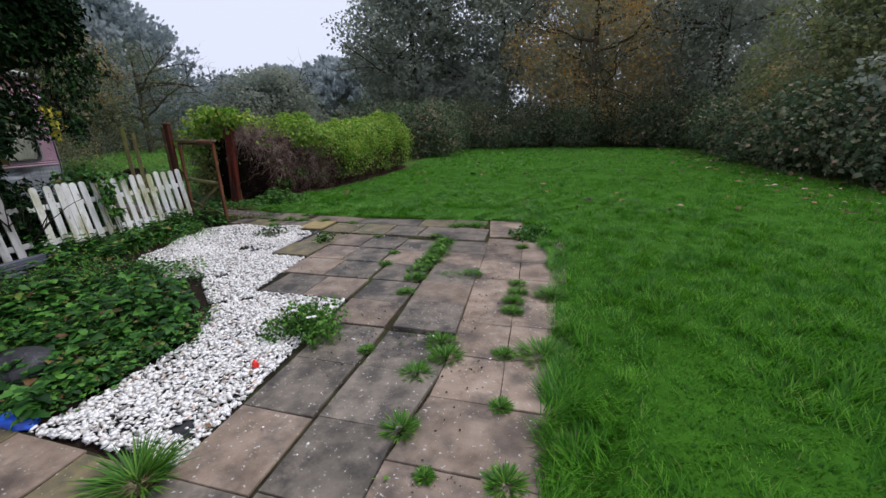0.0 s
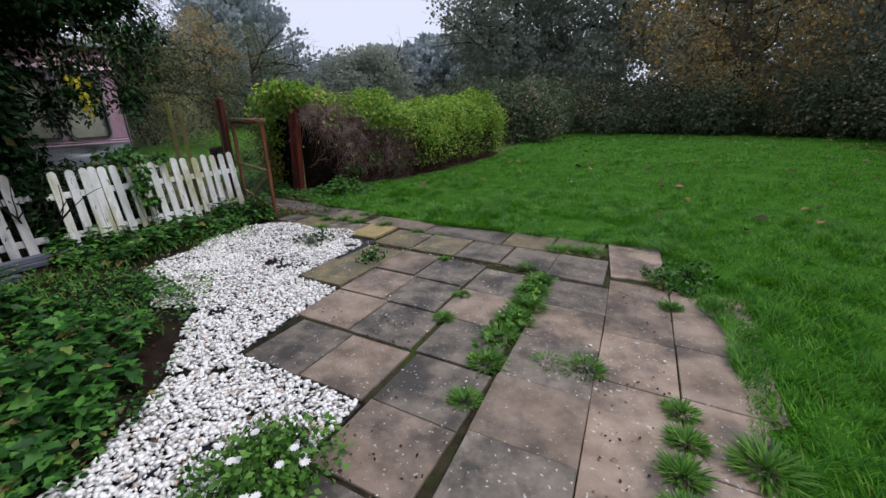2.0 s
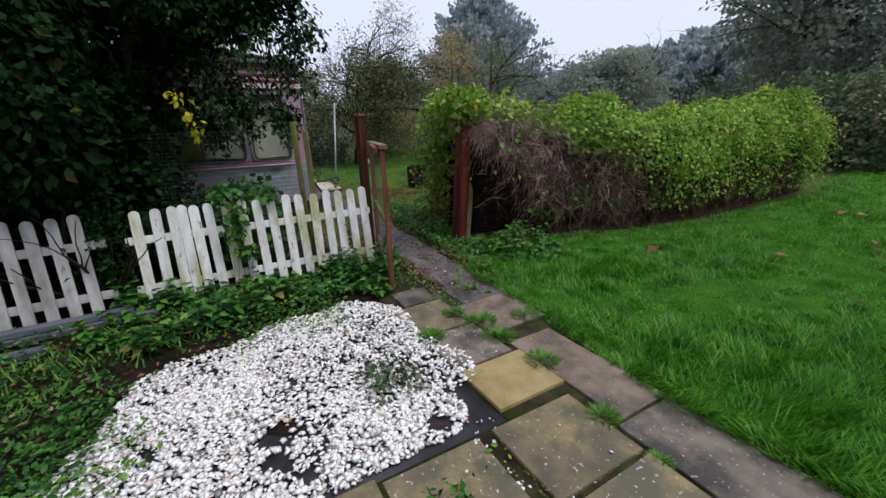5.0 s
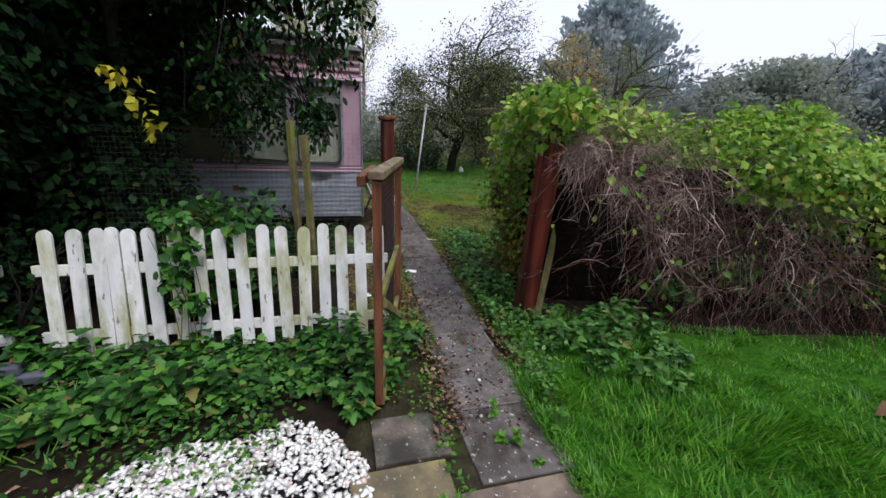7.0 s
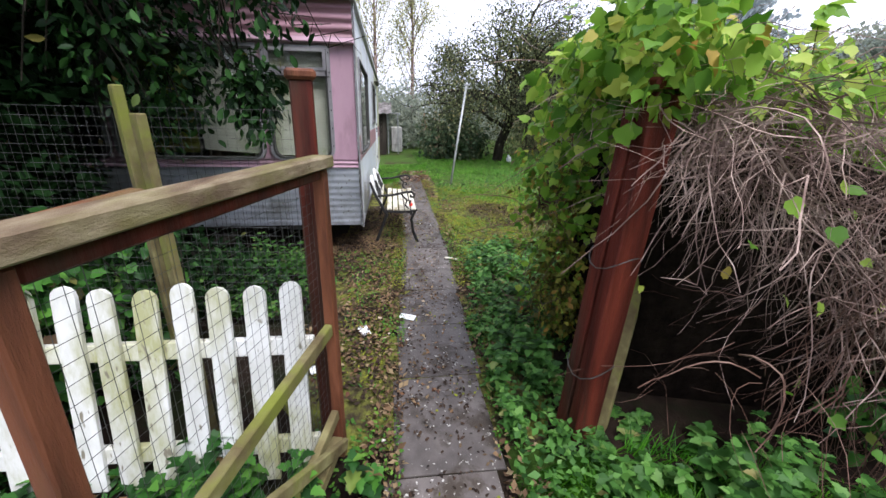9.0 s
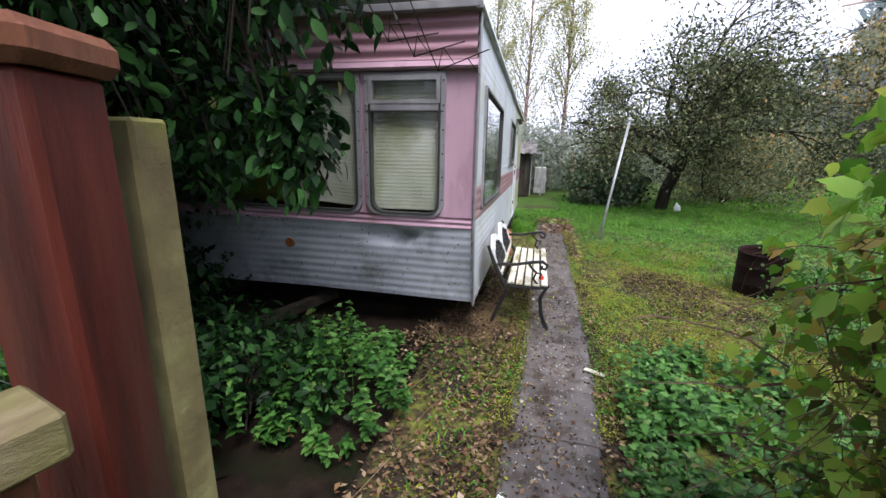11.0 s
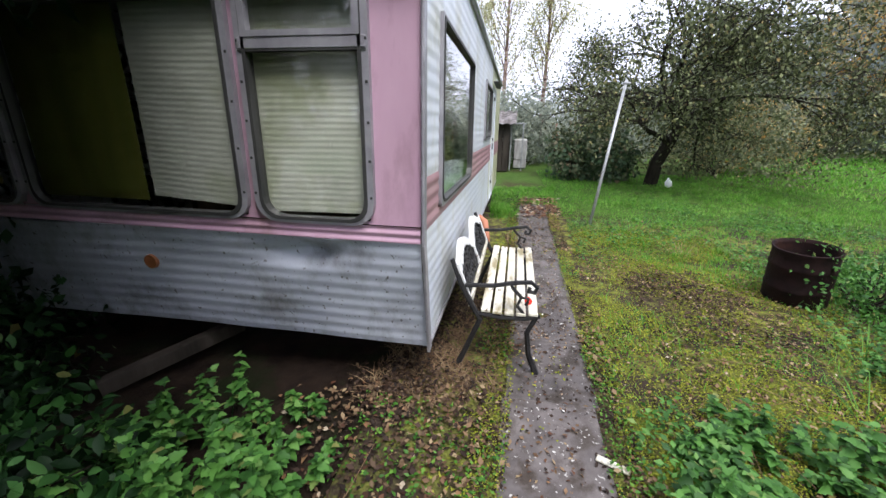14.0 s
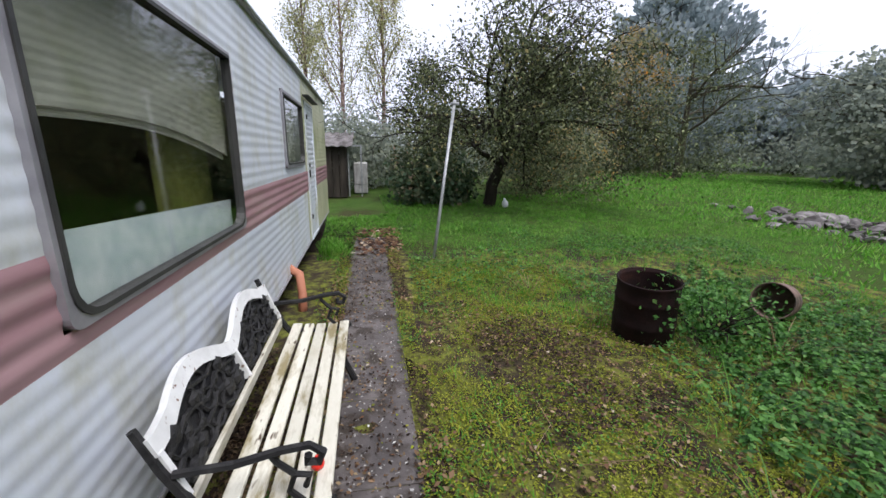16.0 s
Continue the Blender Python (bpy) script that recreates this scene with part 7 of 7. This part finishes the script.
cover("litter", [(-3.5, 3.1), (-4.8, 3.4), (-5.1, 4.0), (-5.25, 4.9), (-4.3, 5.15), (-3.5, 4.9), (-3.5, 4.0)], 260, 0.03, F_CRUMB, "dark leaf bits lying on the gravel", 773, (4.0, 0.0), 0.03, "litter", LEAF_SMALL)
cover("creeping_weeds", [(-2.5, 1.2), (-2.42, 2.05), (-2.8, 2.65), (-3.4, 3.2), (-4.7, 3.45), (-5.0, 4.0), (-5.2, 4.9), (-5.5, 5.0), (-5.3, 3.9), (-4.9, 3.2), (-3.5, 2.9), (-2.9, 2.3), (-2.75, 1.2)], 1300, 0.045, F_NETTLE, "leafy weeds creeping over the edge of the gravel", 767, (4.0, 0.0), 0.1)
for x, y, r in ((-7.28, 5.62, 20), (-7.455, 5.937, 70), (-6.85, 5.384, 115)):
    bm = bmesh.new()
    box(bm, (-0.06, -0.035, 0), (0.06, 0.035, 0.004), 0.001)
    c = part("card_scrap", bm, M_WHITE)
    c.matrix_world = pose(x, y, 0.022, 3, 2, r)
    tagged(c, "torn white card scrap lying by the path", "card", "card scraps")


def tuft(at, r, h, n, mat, label, seed, w=0.005, group="weed tufts"):
    rng = np.random.default_rng(seed)
    a, q = rng.uniform(0, 6.28, n), rng.random(n) ** 0.7
    p = np.stack([q * r * 0.5 * np.cos(a), q * r * 0.5 * np.sin(a), np.zeros(n)], 1)
    d = np.stack([np.cos(a) * (0.3 + q * 1.1), np.sin(a) * (0.3 + q * 1.1), np.ones(n)], 1)
    hh = h * rng.uniform(0.5, 1.2, n)
    me = scatter("weed_tuft", p, d, np.stack([np.cos(a), np.sin(a), np.full(n, -0.4)], 1), hh, *BLADE, mat, w / hh)
    ob = put("weed_tuft", me, None, label, "weed", group)
    ob.matrix_world = pose(*at)
    return ob


for k, (x, y, h) in enumerate(((-9.9, 8.3, 0.5), (-10.6, 9.4, 0.45), (-9.3, 7.9, 0.4), (-12.2, 8.0, 0.35), (-13.4, 6.9, 0.4))):
    tuft((x, y, 0.0), 0.25, h, 26, F_STRAW if k % 2 else F_WEED, "tall thin grass stalks in the weeds", 380 + k, 0.006, "tall grass stalks")
TUFTS = [(-1.72, 0.98, 0.2, 0.17), (-0.68, 1.55, 0.13, 0.07), (-0.75, 2.02, 0.14, 0.07), (-0.62, 2.25, 0.18, 0.08), (-0.7, 2.42, 0.18, 0.07), (-1.18, 2.2, 0.08, 0.04), (-1.25, 3.2, 0.14, 0.05), (-1.26, 3.55, 0.18, 0.07),
         (-1.3, 3.85, 0.2, 0.08), (-1.28, 4.1, 0.22, 0.09), (-1.25, 4.35, 0.2, 0.1), (-1.3, 4.6, 0.22, 0.09), (-1.32, 4.85, 0.2, 0.08), (-1.5, 5.1, 0.15, 0.06), (-0.75, 3.75, 0.2, 0.07), (-0.95, 3.7, 0.16, 0.05), (-1.75, 3.9, 0.12, 0.05), (-1.8, 4.3, 0.12, 0.04),
         (-0.25, 3.0, 0.14, 0.06), (-0.26, 3.2, 0.14, 0.07), (-0.24, 3.4, 0.14, 0.06), (-0.26, 3.6, 0.14, 0.05), (-0.24, 2.35, 0.12, 0.05), (0.02, 2.4, 0.3, 0.1), (0.05, 3.4, 0.22, 0.09), (-1.3, 5.7, 0.25, 0.09), (-1.05, 5.75, 0.25, 0.1), (-0.3, 5.3, 0.35, 0.1), (-0.3, 4.8, 0.12, 0.06), (-0.2, 1.83, 0.08, 0.05),
         (-3.05, 5.62, 0.14, 0.05), (-3.6, 5.72, 0.18, 0.06), (-4.0, 5.68, 0.2, 0.06), (-4.25, 5.7, 0.2, 0.07), (-4.5, 5.6, 0.16, 0.05), (-4.15, 6.05, 0.2, 0.05), (-4.25, 5.25, 0.15, 0.07), (-0.12, 1.35, 0.14, 0.06), (-0.47, 1.3, 0.06, 0.04), (-2.72, 5.6, 0.1, 0.03), (-2.3, 4.95, 0.1, 0.04)]
for i, (x, y, r, h) in enumerate(TUFTS):
    tuft((x, y, 0.012), r, h, int(120 + 700 * r), F_WEED, "tuft of green grass growing in a paving joint", 400 + i, 0.009)
bush("low_weed", (-2.95, 4.62, 0.0), 0.16, 0.1, F_NETTLE, 0.04, 260, "dusty grey-green weed on the paving", 450, "low weeds", LEAF, 5, "weed")
bush("low_weed", (-3.9, 4.8, 0.0), 0.2, 0.09, F_BRAMBLE, 0.04, 240, "small dark weed in the gravel", 451, "low weeds", LEAF, 5, "weed")
bush("low_weed", (-0.2, 5.35, 0.0), 0.3, 0.14, F_NETTLE, 0.05, 500, "leafy weed at the lawn edge", 452, "low weeds", LEAF, 5, "weed")
daisy = bush("daisy_clump", (-1.75, 2.35, 0.0), 0.27, 0.19, F_DAISYLEAF, 0.035, 2600, "bushy green plant with small white daisies beside the paving", 453, "", LEAF, 7, "plant")
rng = np.random.default_rng(77)
heads = rng.uniform((-0.16, -0.18, 0.2), (0.22, 0.16, 0.25), (9, 3))
Pd = np.repeat(heads, 10, axis=0)
ad = np.tile(np.arange(10) * 0.628, 9)
put("daisy_flowers", scatter("daisy_flowers", Pd, np.stack([np.cos(ad), np.sin(ad), np.full(90, 0.15)], 1), np.tile([0, 0, 1.0], (90, 1)), 0.022, *LEAF_SMALL, F_DAISY), daisy, "small white daisy flowers", kind="stuff")
drum_weed = bush("low_weed", (-10.9, 8.95, 0.0), 0.55, 0.5, F_NETTLELIT, 0.045, 1500, "leafy weed growing round the oil drum", 454, "low weeds", LEAF, 7, "weed")

# Litter in a dark colour that also stands for the bench's shade.
cover("litter", [(-9.0, 5.2), (-9.0, 5.92), (-11.2, 5.98), (-11.2, 5.45), (-9.8, 5.3)], 3200, 0.03, F_CRUMB, "dead leaves and stalks under the bench, dark also for shade", 781, (4.0, -0.6), 0.035, "litter", LEAF_SMALL)
grass("dead_grass", [(-9.1, 5.25), (-9.1, 5.9), (-11.0, 5.95), (-11.0, 5.5)], 1500, 0.09, 0.005, F_STRAW, "matted dead brown grass under the bench", 782, BLADE, lean=1.8)
# long straws lying on the moss
bm, rnd = bmesh.new(), random.Random(61)
for k in range(26):
    x, y = (rnd.uniform(-10.6, -8.9), rnd.uniform(6.9, 8.2)) if k < 16 else (rnd.uniform(-8.2, -7.0), rnd.uniform(5.2, 5.7))
    a, ln = rnd.uniform(-0.5, 0.9) + 1.57 * (k % 3), rnd.uniform(0.2, 0.7)
    d = Vector((math.cos(a), math.sin(a), 0))
    side_ = Vector((-d.y, d.x, 0)) * rnd.uniform(-0.08, 0.08)
    tube(bm, [Vector((x, y, 0.03)), Vector((x, y, 0.05)) + d * ln * 0.5 + side_, Vector((x, y, rnd.uniform(0.02, 0.12))) + d * ln], [0.0025, 0.002, 0.001], 3, False)
tagged(part("dry_stalks", bm, F_STRAW), "pale dry stalks lying on the mossy ground", "stalks", kind="stuff")

# fallen leaves and litter
def fallen(name, poly, n, size, mat, label, seed, z=0.03, kind="stuff"):
    rng = np.random.default_rng(seed)
    p = spots(n, poly, rng)
    a = rng.uniform(0, 6.28, n)
    me = scatter(name, np.column_stack([p, np.full(n, z) + rng.uniform(0, 0.01, n)]), np.stack([np.cos(a), np.sin(a), rng.normal(0, 0.15, n)], 1), rng.normal(size=(n, 3)) * 0.25 + [0, 0, 1], size * rng.uniform(0.5, 1.3, n), *LEAF, mat)
    return put(name, me, None, label, "leaves", kind=kind)


fallen("fallen_leaves", [(0.5, 7), (5.8, 6), (6.4, 23), (-4.6, 23), (-4.6, 8)], 210, 0.15, F_DEAD, "brown fallen leaves scattered on the lawn", 501, 0.08)
fallen("fallen_leaves", [(4.2, 6), (6.6, 6), (6.6, 23), (4.8, 20)], 500, 0.11, F_DEAD, "brown fallen leaves along the edge of the lawn", 502, 0.06)
fallen("fallen_leaves", [(-6.4, 5.75), (-14, 6.0), (-14, 6.6), (-6.4, 6.2)], 420, 0.028, F_DEAD, "small dead leaves and bits on the path", 503, 0.018)
fallen("fallen_leaves", [(-8.6, 6.5), (-12.2, 6.8), (-11.6, 8.3), (-8.9, 8.2)], 450, 0.035, F_DEAD, "dead leaves on the mossy ground", 504, 0.02)
fallen("fallen_leaves", [(-6.6, 5.3), (-9.0, 4.6), (-9.3, 5.9), (-6.6, 5.8)], 320, 0.045, F_DEAD, "dead leaves on the soil beside the path", 505, 0.012)
fallen("fallen_leaves", [(-2.5, 0.5), (-5.6, 0.5), (-5.8, 4.8), (-4.5, 3.2), (-2.9, 2.6)], 700, 0.045, F_DEAD, "dead leaves on the soil by the gravel", 506, 0.012)
fallen("fallen_leaves", [(-13.9, 6.05), (-15.8, 6.1), (-15.8, 6.8), (-13.9, 6.7)], 500, 0.09, F_DEAD, "drift of dead leaves on the far end of the path", 507, 0.02)
fallen("fallen_leaves", GRAVEL, 70, 0.04, F_DEAD, "dead leaves and bits lying on the white gravel", 509, 0.03)
fallen("moss_crumbs", [(-6.4, 5.8), (-14, 6.02), (-14, 6.55), (-6.4, 6.2)], 500, 0.022, F_CRUMB, "dark crumbs and twigs on the path", 508, 0.02)

# rubble heap
rnd = random.Random(91)
heap = empty("rubble_heap", (-15.5, 16.3, 0), 0, "low heap of broken rubble and soil in the rough grass", "rubble")
me_r = None
for k in range(170):
    bm = bmesh.new()
    bmesh.ops.create_icosphere(bm, subdivisions=1, radius=1)
    for v in bm.verts:
        v.co = Vector((v.co.x * 1.2, v.co.y, v.co.z * 0.5)) * (1 + 0.3 * rnd.uniform(-1, 1))
    p = part("chunk", bm, M_RUBBLE, heap)
    s = rnd.uniform(0.06, 0.2)
    p.matrix_local = pose(rnd.gauss(0.8, 1.1), rnd.gauss(0.15, 0.6) - 0.15, rnd.uniform(-0.05, 0.08), rnd.uniform(0, 30), rnd.uniform(0, 30), rnd.uniform(0, 360)) @ Matrix.Diagonal((s, s, s, 1))

# white sack, blue plastic, black sheeting
def lump(name, at, r, mat, label, category, seed):
    bm = bmesh.new()
    bmesh.ops.create_icosphere(bm, subdivisions=3, radius=1)
    for v in bm.verts:
        k = 1 + 0.25 * noise.noise(v.co * 2 + Vector((seed, 0, 0))) + 0.06 * noise.noise(v.co * 8)
        v.co = Vector((v.co.x * r[0] * k, v.co.y * r[1] * k, max(-0.2, v.co.z) * r[2] * k))
    ob = part(name, bm, mat, None, smooth=True)
    ob.matrix_world = pose(*at)
    return tagged(ob, label, category)


lump("white_sack", (-4.56, 1.55, 0.03), (0.2, 0.15, 0.15), M_WHITE, "crumpled white sack lying in the weeds", "sack", 1)
lump("blue_plastic", (-2.72, 1.12, 0.02), (0.13, 0.06, 0.05), M_BLUE, "scrap of bright blue plastic by the paving", "plastic scrap", 2)
lump("black_sheeting", (-3.2, 1.4, 0.04), (0.3, 0.18, 0.17), M_BLACK, "folded black polythene sheeting among the nettles", "sheeting", 3)
lump("bottle_cap", (-5.72, 6.06, 0.02), (0.016, 0.016, 0.012), M_TEAL, "small teal plastic bottle cap on the path", "bottle cap", 6)
lump("red_scrap", (-1.79, 1.84, 0.035), (0.022, 0.018, 0.04), M_RED, "tiny red plastic scrap in the gravel", "plastic scrap", 4)

# ---- gravel ----
rng = np.random.default_rng(5)
bv = [(math.cos(k * 1.2566) * (1, 0.85, 1.1, 0.9, 1.0)[k], math.sin(k * 1.2566) * (1, 1.1, 0.85, 1.05, 0.9)[k], (0.1, -0.1, 0.15, 0, -0.15)[k]) for k in range(5)] + [(0.15, -0.1, 0.8), (-0.1, 0.1, -0.7)]
bf = [(k, (k + 1) % 5, 5) for k in range(5)] + [((k + 1) % 5, k, 6) for k in range(5)]
def stones(name, poly, per_m2, size, z, label, bare=()):
    p = spots(int(area(poly) * per_m2), poly, rng)
    w = np.clip((-2.25 - p[:, 0] - np.clip((p[:, 1] - 2.4) * 3, 0, 1.1)) / 0.5, 0, 1)
    p = p + 0.08 * w[:, None] * np.stack([fuzz(p[:, 0], p[:, 1], 6.0, 11), fuzz(p[:, 0], p[:, 1], 6.0, 12)], 1)
    for x, y, r in bare:
        p = p[(p[:, 0] - x) ** 2 + (p[:, 1] - y) ** 2 > r * r * rng.uniform(0.1, 1.3, len(p))]
    if len(p) > 5000:
        p = p[fuzz(p[:, 0], p[:, 1], 22.0, 41) + 0.5 * fuzz(p[:, 0], p[:, 1], 7.0, 42) + rng.normal(0, 0.35, len(p)) > -1.4]
    n = len(p)
    q = np.column_stack([p, z + rng.uniform(-0.004, 0.016, n)])
    me = scatter(name, q, rng.normal(size=(n, 3)) * [1, 1, 0.35], rng.normal(size=(n, 3)) * 0.35 + [0, 0, 1], size * rng.uniform(0.5, 1.35, n), np.array(bv) * [0.75, 1, 0.45], bf, M_STONE, rng.uniform(0.7, 1.25, n))
    return put(name, me, None, label, "gravel", kind="stuff")


stones("white_chippings", GRAVEL, 4100, 0.0195, 0.006, "bright white stone chippings spread over black membrane", ((-3.85, 4.15, 0.11), (-3.6, 5.15, 0.12), (-4.3, 4.6, 0.05), (-3.0, 3.3, 0.04), (-3.3, 5.1, 0.15)))
stones("stray_chippings", [(-1.6, 1.2), (-0.3, 1.2), (-0.3, 5.0), (-6, 6.1), (-6, 5.8), (-3.3, 5.0), (-2.2, 3.5), (-1.5, 3)], 7, 0.011, 0.02, "stray white chippings on the paving")
stones("stray_chippings", [(-4.6, 5.75), (-13, 6.0), (-13, 6.6), (-4.6, 6.2)], 5, 0.012, 0.02, "white chippings and shells on the path")
stones("stray_chippings", [(-3.4, 4.96), (-2.0, 4.93), (-2.0, 5.13), (-3.4, 5.16)], 260, 0.011, 0.0, "chippings in the narrow drain gap between the slabs")

# ---- paving ----
paving = tagged(empty("paving"), "old worn concrete paving slabs with weedy joints", kind="structure")


def slab(corner, kind, lift=0.0, rnd=random.Random(55)):
    """One slab from its four corners, its arrises worn and its top a little out of level."""
    bm = bmesh.new()
    t = 0.04
    cx, cy = sum(p[0] for p in corner) / 4, sum(p[1] for p in corner) / 4
    j = lambda: rnd.uniform(-0.004, 0.004)
    corner = [(x + (cx - x) * 0.008 + j(), y + (cy - y) * 0.008 + j()) for x, y in corner]
    tz = [0.014 + lift + rnd.uniform(-0.004, 0.004) for _ in range(4)]
    low = [bm.verts.new((x, y, z - t)) for (x, y), z in zip(corner, tz)]
    mid = [bm.verts.new((x, y, z - 0.006)) for (x, y), z in zip(corner, tz)]
    top = [bm.verts.new((x + (cx - x) * 0.014, y + (cy - y) * 0.014, z)) for (x, y), z in zip(corner, tz)]
    for a, b in ((low, mid), (mid, top)):
        for i in range(4):
            k = (i + 1) % 4
            bm.faces.new((a[i], a[k], b[k], b[i]))
    bm.faces.new(top)
    return part("paving_slab", bm, M_SLAB[kind], paving)


SLABS = []
def column(x0, x1, ys, kinds, lifts=None, shift=0.0):
    for i, k in enumerate(kinds):
        if k != " ":
            SLABS.append((x0 + shift * i, x1 + shift * i, ys[i], ys[i + 1], k, (lifts or {}).get(i, 0.0)))


column(-0.23, 0.2, [-1.5, -1.03, -0.56, -0.09, 0.38, 0.85, 1.33, 1.82], "ppppppp")
def seam(line, y):
    """The x of a seam between two columns of slabs at y."""
    return float(np.interp(y, [p[0] for p in line], [p[1] for p in line]))


SEAM_A = ((-1.5, -0.72), (1.5, -0.68), (1.8, -0.61), (2.3, -0.6), (2.75, -0.63), (3.7, -0.68), (4.2, -0.7), (5.15, -0.765))
SEAM_B = ((-1.5, -0.24), (1.8, -0.21), (2.3, -0.23), (3.7, -0.255), (5.15, -0.32))
SEAM_C = ((-1.5, -1.17), (2.5, -1.13), (2.51, -1.11), (3.4, -1.165), (4.2, -1.2), (5.0, -1.24))
QUADS = []
def strip_of(left, right, ys, kinds, lifts=None):
    """Slabs between two seams, one after another along y."""
    for i, k in enumerate(kinds):
        y0, y1 = ys[i], ys[i + 1]
        QUADS.append((((seam(left, y0) if isinstance(left, tuple) else left, y0), (seam(right, y0) if isinstance(right, tuple) else right, y0),
                       (seam(right, y1) if isinstance(right, tuple) else right, y1), (seam(left, y1) if isinstance(left, tuple) else left, y1)), k, (lifts or {}).get(i, 0.0)))


strip_of(SEAM_A, SEAM_B, [-1.5, -1.03, -0.56, -0.09, 0.38, 0.85, 1.35, 1.83, 2.28, 2.75, 3.7, 4.22, 5.14], "pppppppppppp")
strip_of(SEAM_B, 0.2, [1.83, 2.3, 2.77, 3.24, 3.72, 4.25, 4.74, 5.16], "ppppppp")
strip_of(SEAM_C, SEAM_A, [-1.3, -0.83, -0.36, 0.1, 0.57, 1.05, 1.53, 2.02, 2.495], "ggppgggg", {4: 0.01, 5: 0.01, 6: 0.012})
strip_of(SEAM_C, SEAM_A, [2.515, 3.0, 3.46, 3.96, 4.45, 4.95], "gpgpg", {0: 0.03, 1: 0.026, 2: 0.012})
QUADS.append((((-0.77, 5.2), (-0.33, 5.24), (-0.40, 6.17), (-0.91, 6.17)), "p", 0.01))
QUADS.append((((-1.29, 4.98), (-0.80, 4.97), (-0.83, 5.56), (-1.3, 5.58)), "g", 0.016))
column(-1.62, -1.17, [-1.4, -0.92, -0.44, 0.04, 0.52, 1.03, 1.52, 2.02, 2.52], "pgpggpgg")
column(-1.69, -1.19, [2.54, 2.98, 3.44], "pg")
column(-1.72, -1.22, [3.46, 3.93], "g")
column(-1.84, -1.38, [3.94, 4.42, 4.92], "pg")
column(-3.1, -1.64, [-1.4, -0.92, -0.44, 0.04, 0.52], "pppy")
column(-2.12, -1.64, [0.54, 1.04], "y")
column(-2.62, -2.14, [0.56, 1.06], "p")
column(-3.14, -2.64, [0.58, 1.08], "y")
column(-2.19, -1.73, [2.95, 3.43], "p")
column(-2.66, -2.2, [2.94, 3.44], "g")
column(-2.27, -1.76, [3.46, 3.94], "g")
column(-2.78, -2.28, [3.47, 3.95], "p")
column(-2.32, -1.86, [3.96, 4.44], "g")
column(-2.79, -2.33, [3.97, 4.46], "p")
column(-3.3, -2.8, [3.98, 4.46], "y", {0: 0.02})
column(-2.35, -1.86, [4.46, 4.985], "g")
column(-2.8, -2.36, [4.48, 4.99], "p", {0: 0.01})
column(-3.28, -2.81, [4.48, 4.99], "y")
for x0, x1, k in ((-3.78, -3.36, "Y"), (-3.27, -2.8, "y"), (-2.77, -2.27, "y"), (-2.25, -1.78, "g"), (-1.76, -1.3, "g")):
    SLABS.append((x0, x1, 5.065 if k != "Y" else 5.2, 5.6 if k != "Y" else 5.68, k, 0.01))
for x0, x1, y0, y1, k in ((-3.9, -2.98, 5.68, 6.06, "p"), (-2.97, -1.97, 5.63, 6.06, "g"), (-1.95, -1.45, 5.62, 6.1, "y"), (-1.43, -0.92, 5.64, 6.12, "y"), (-4.28, -3.8, 5.2, 5.64, "g"), (-4.8, -4.3, 5.18, 5.64, "y"), (-5.15, -4.82, 5.3, 5.68, "g"),
                      (-4.6, -4.06, 5.65, 6.2, "p")):
    SLABS.append((x0, x1, y0, y1, k, 0.004))
x = -4.62
rp = random.Random(4)
while x > -15.0:
    w = (0.68, 0.5, 0.92, 0.62)[rp.randrange(4)]
    drift = 0.03 + 0.052 * (-x - 4.5) if x > -9 else 0.26 + 0.012 * (-x - 9)
    SLABS.append((x - w, x, 5.74 + drift * 0.85 - 0.01, 6.22 + drift * 1.0 - 0.005, "d", 0.0))
    x -= w
for x0, x1, y0, y1, k, lift in SLABS:
    slab(((x0, y0), (x1, y0), (x1, y1), (x0, y1)), k, lift)
for corners, k, lift in QUADS:
    slab(corners, k, lift)
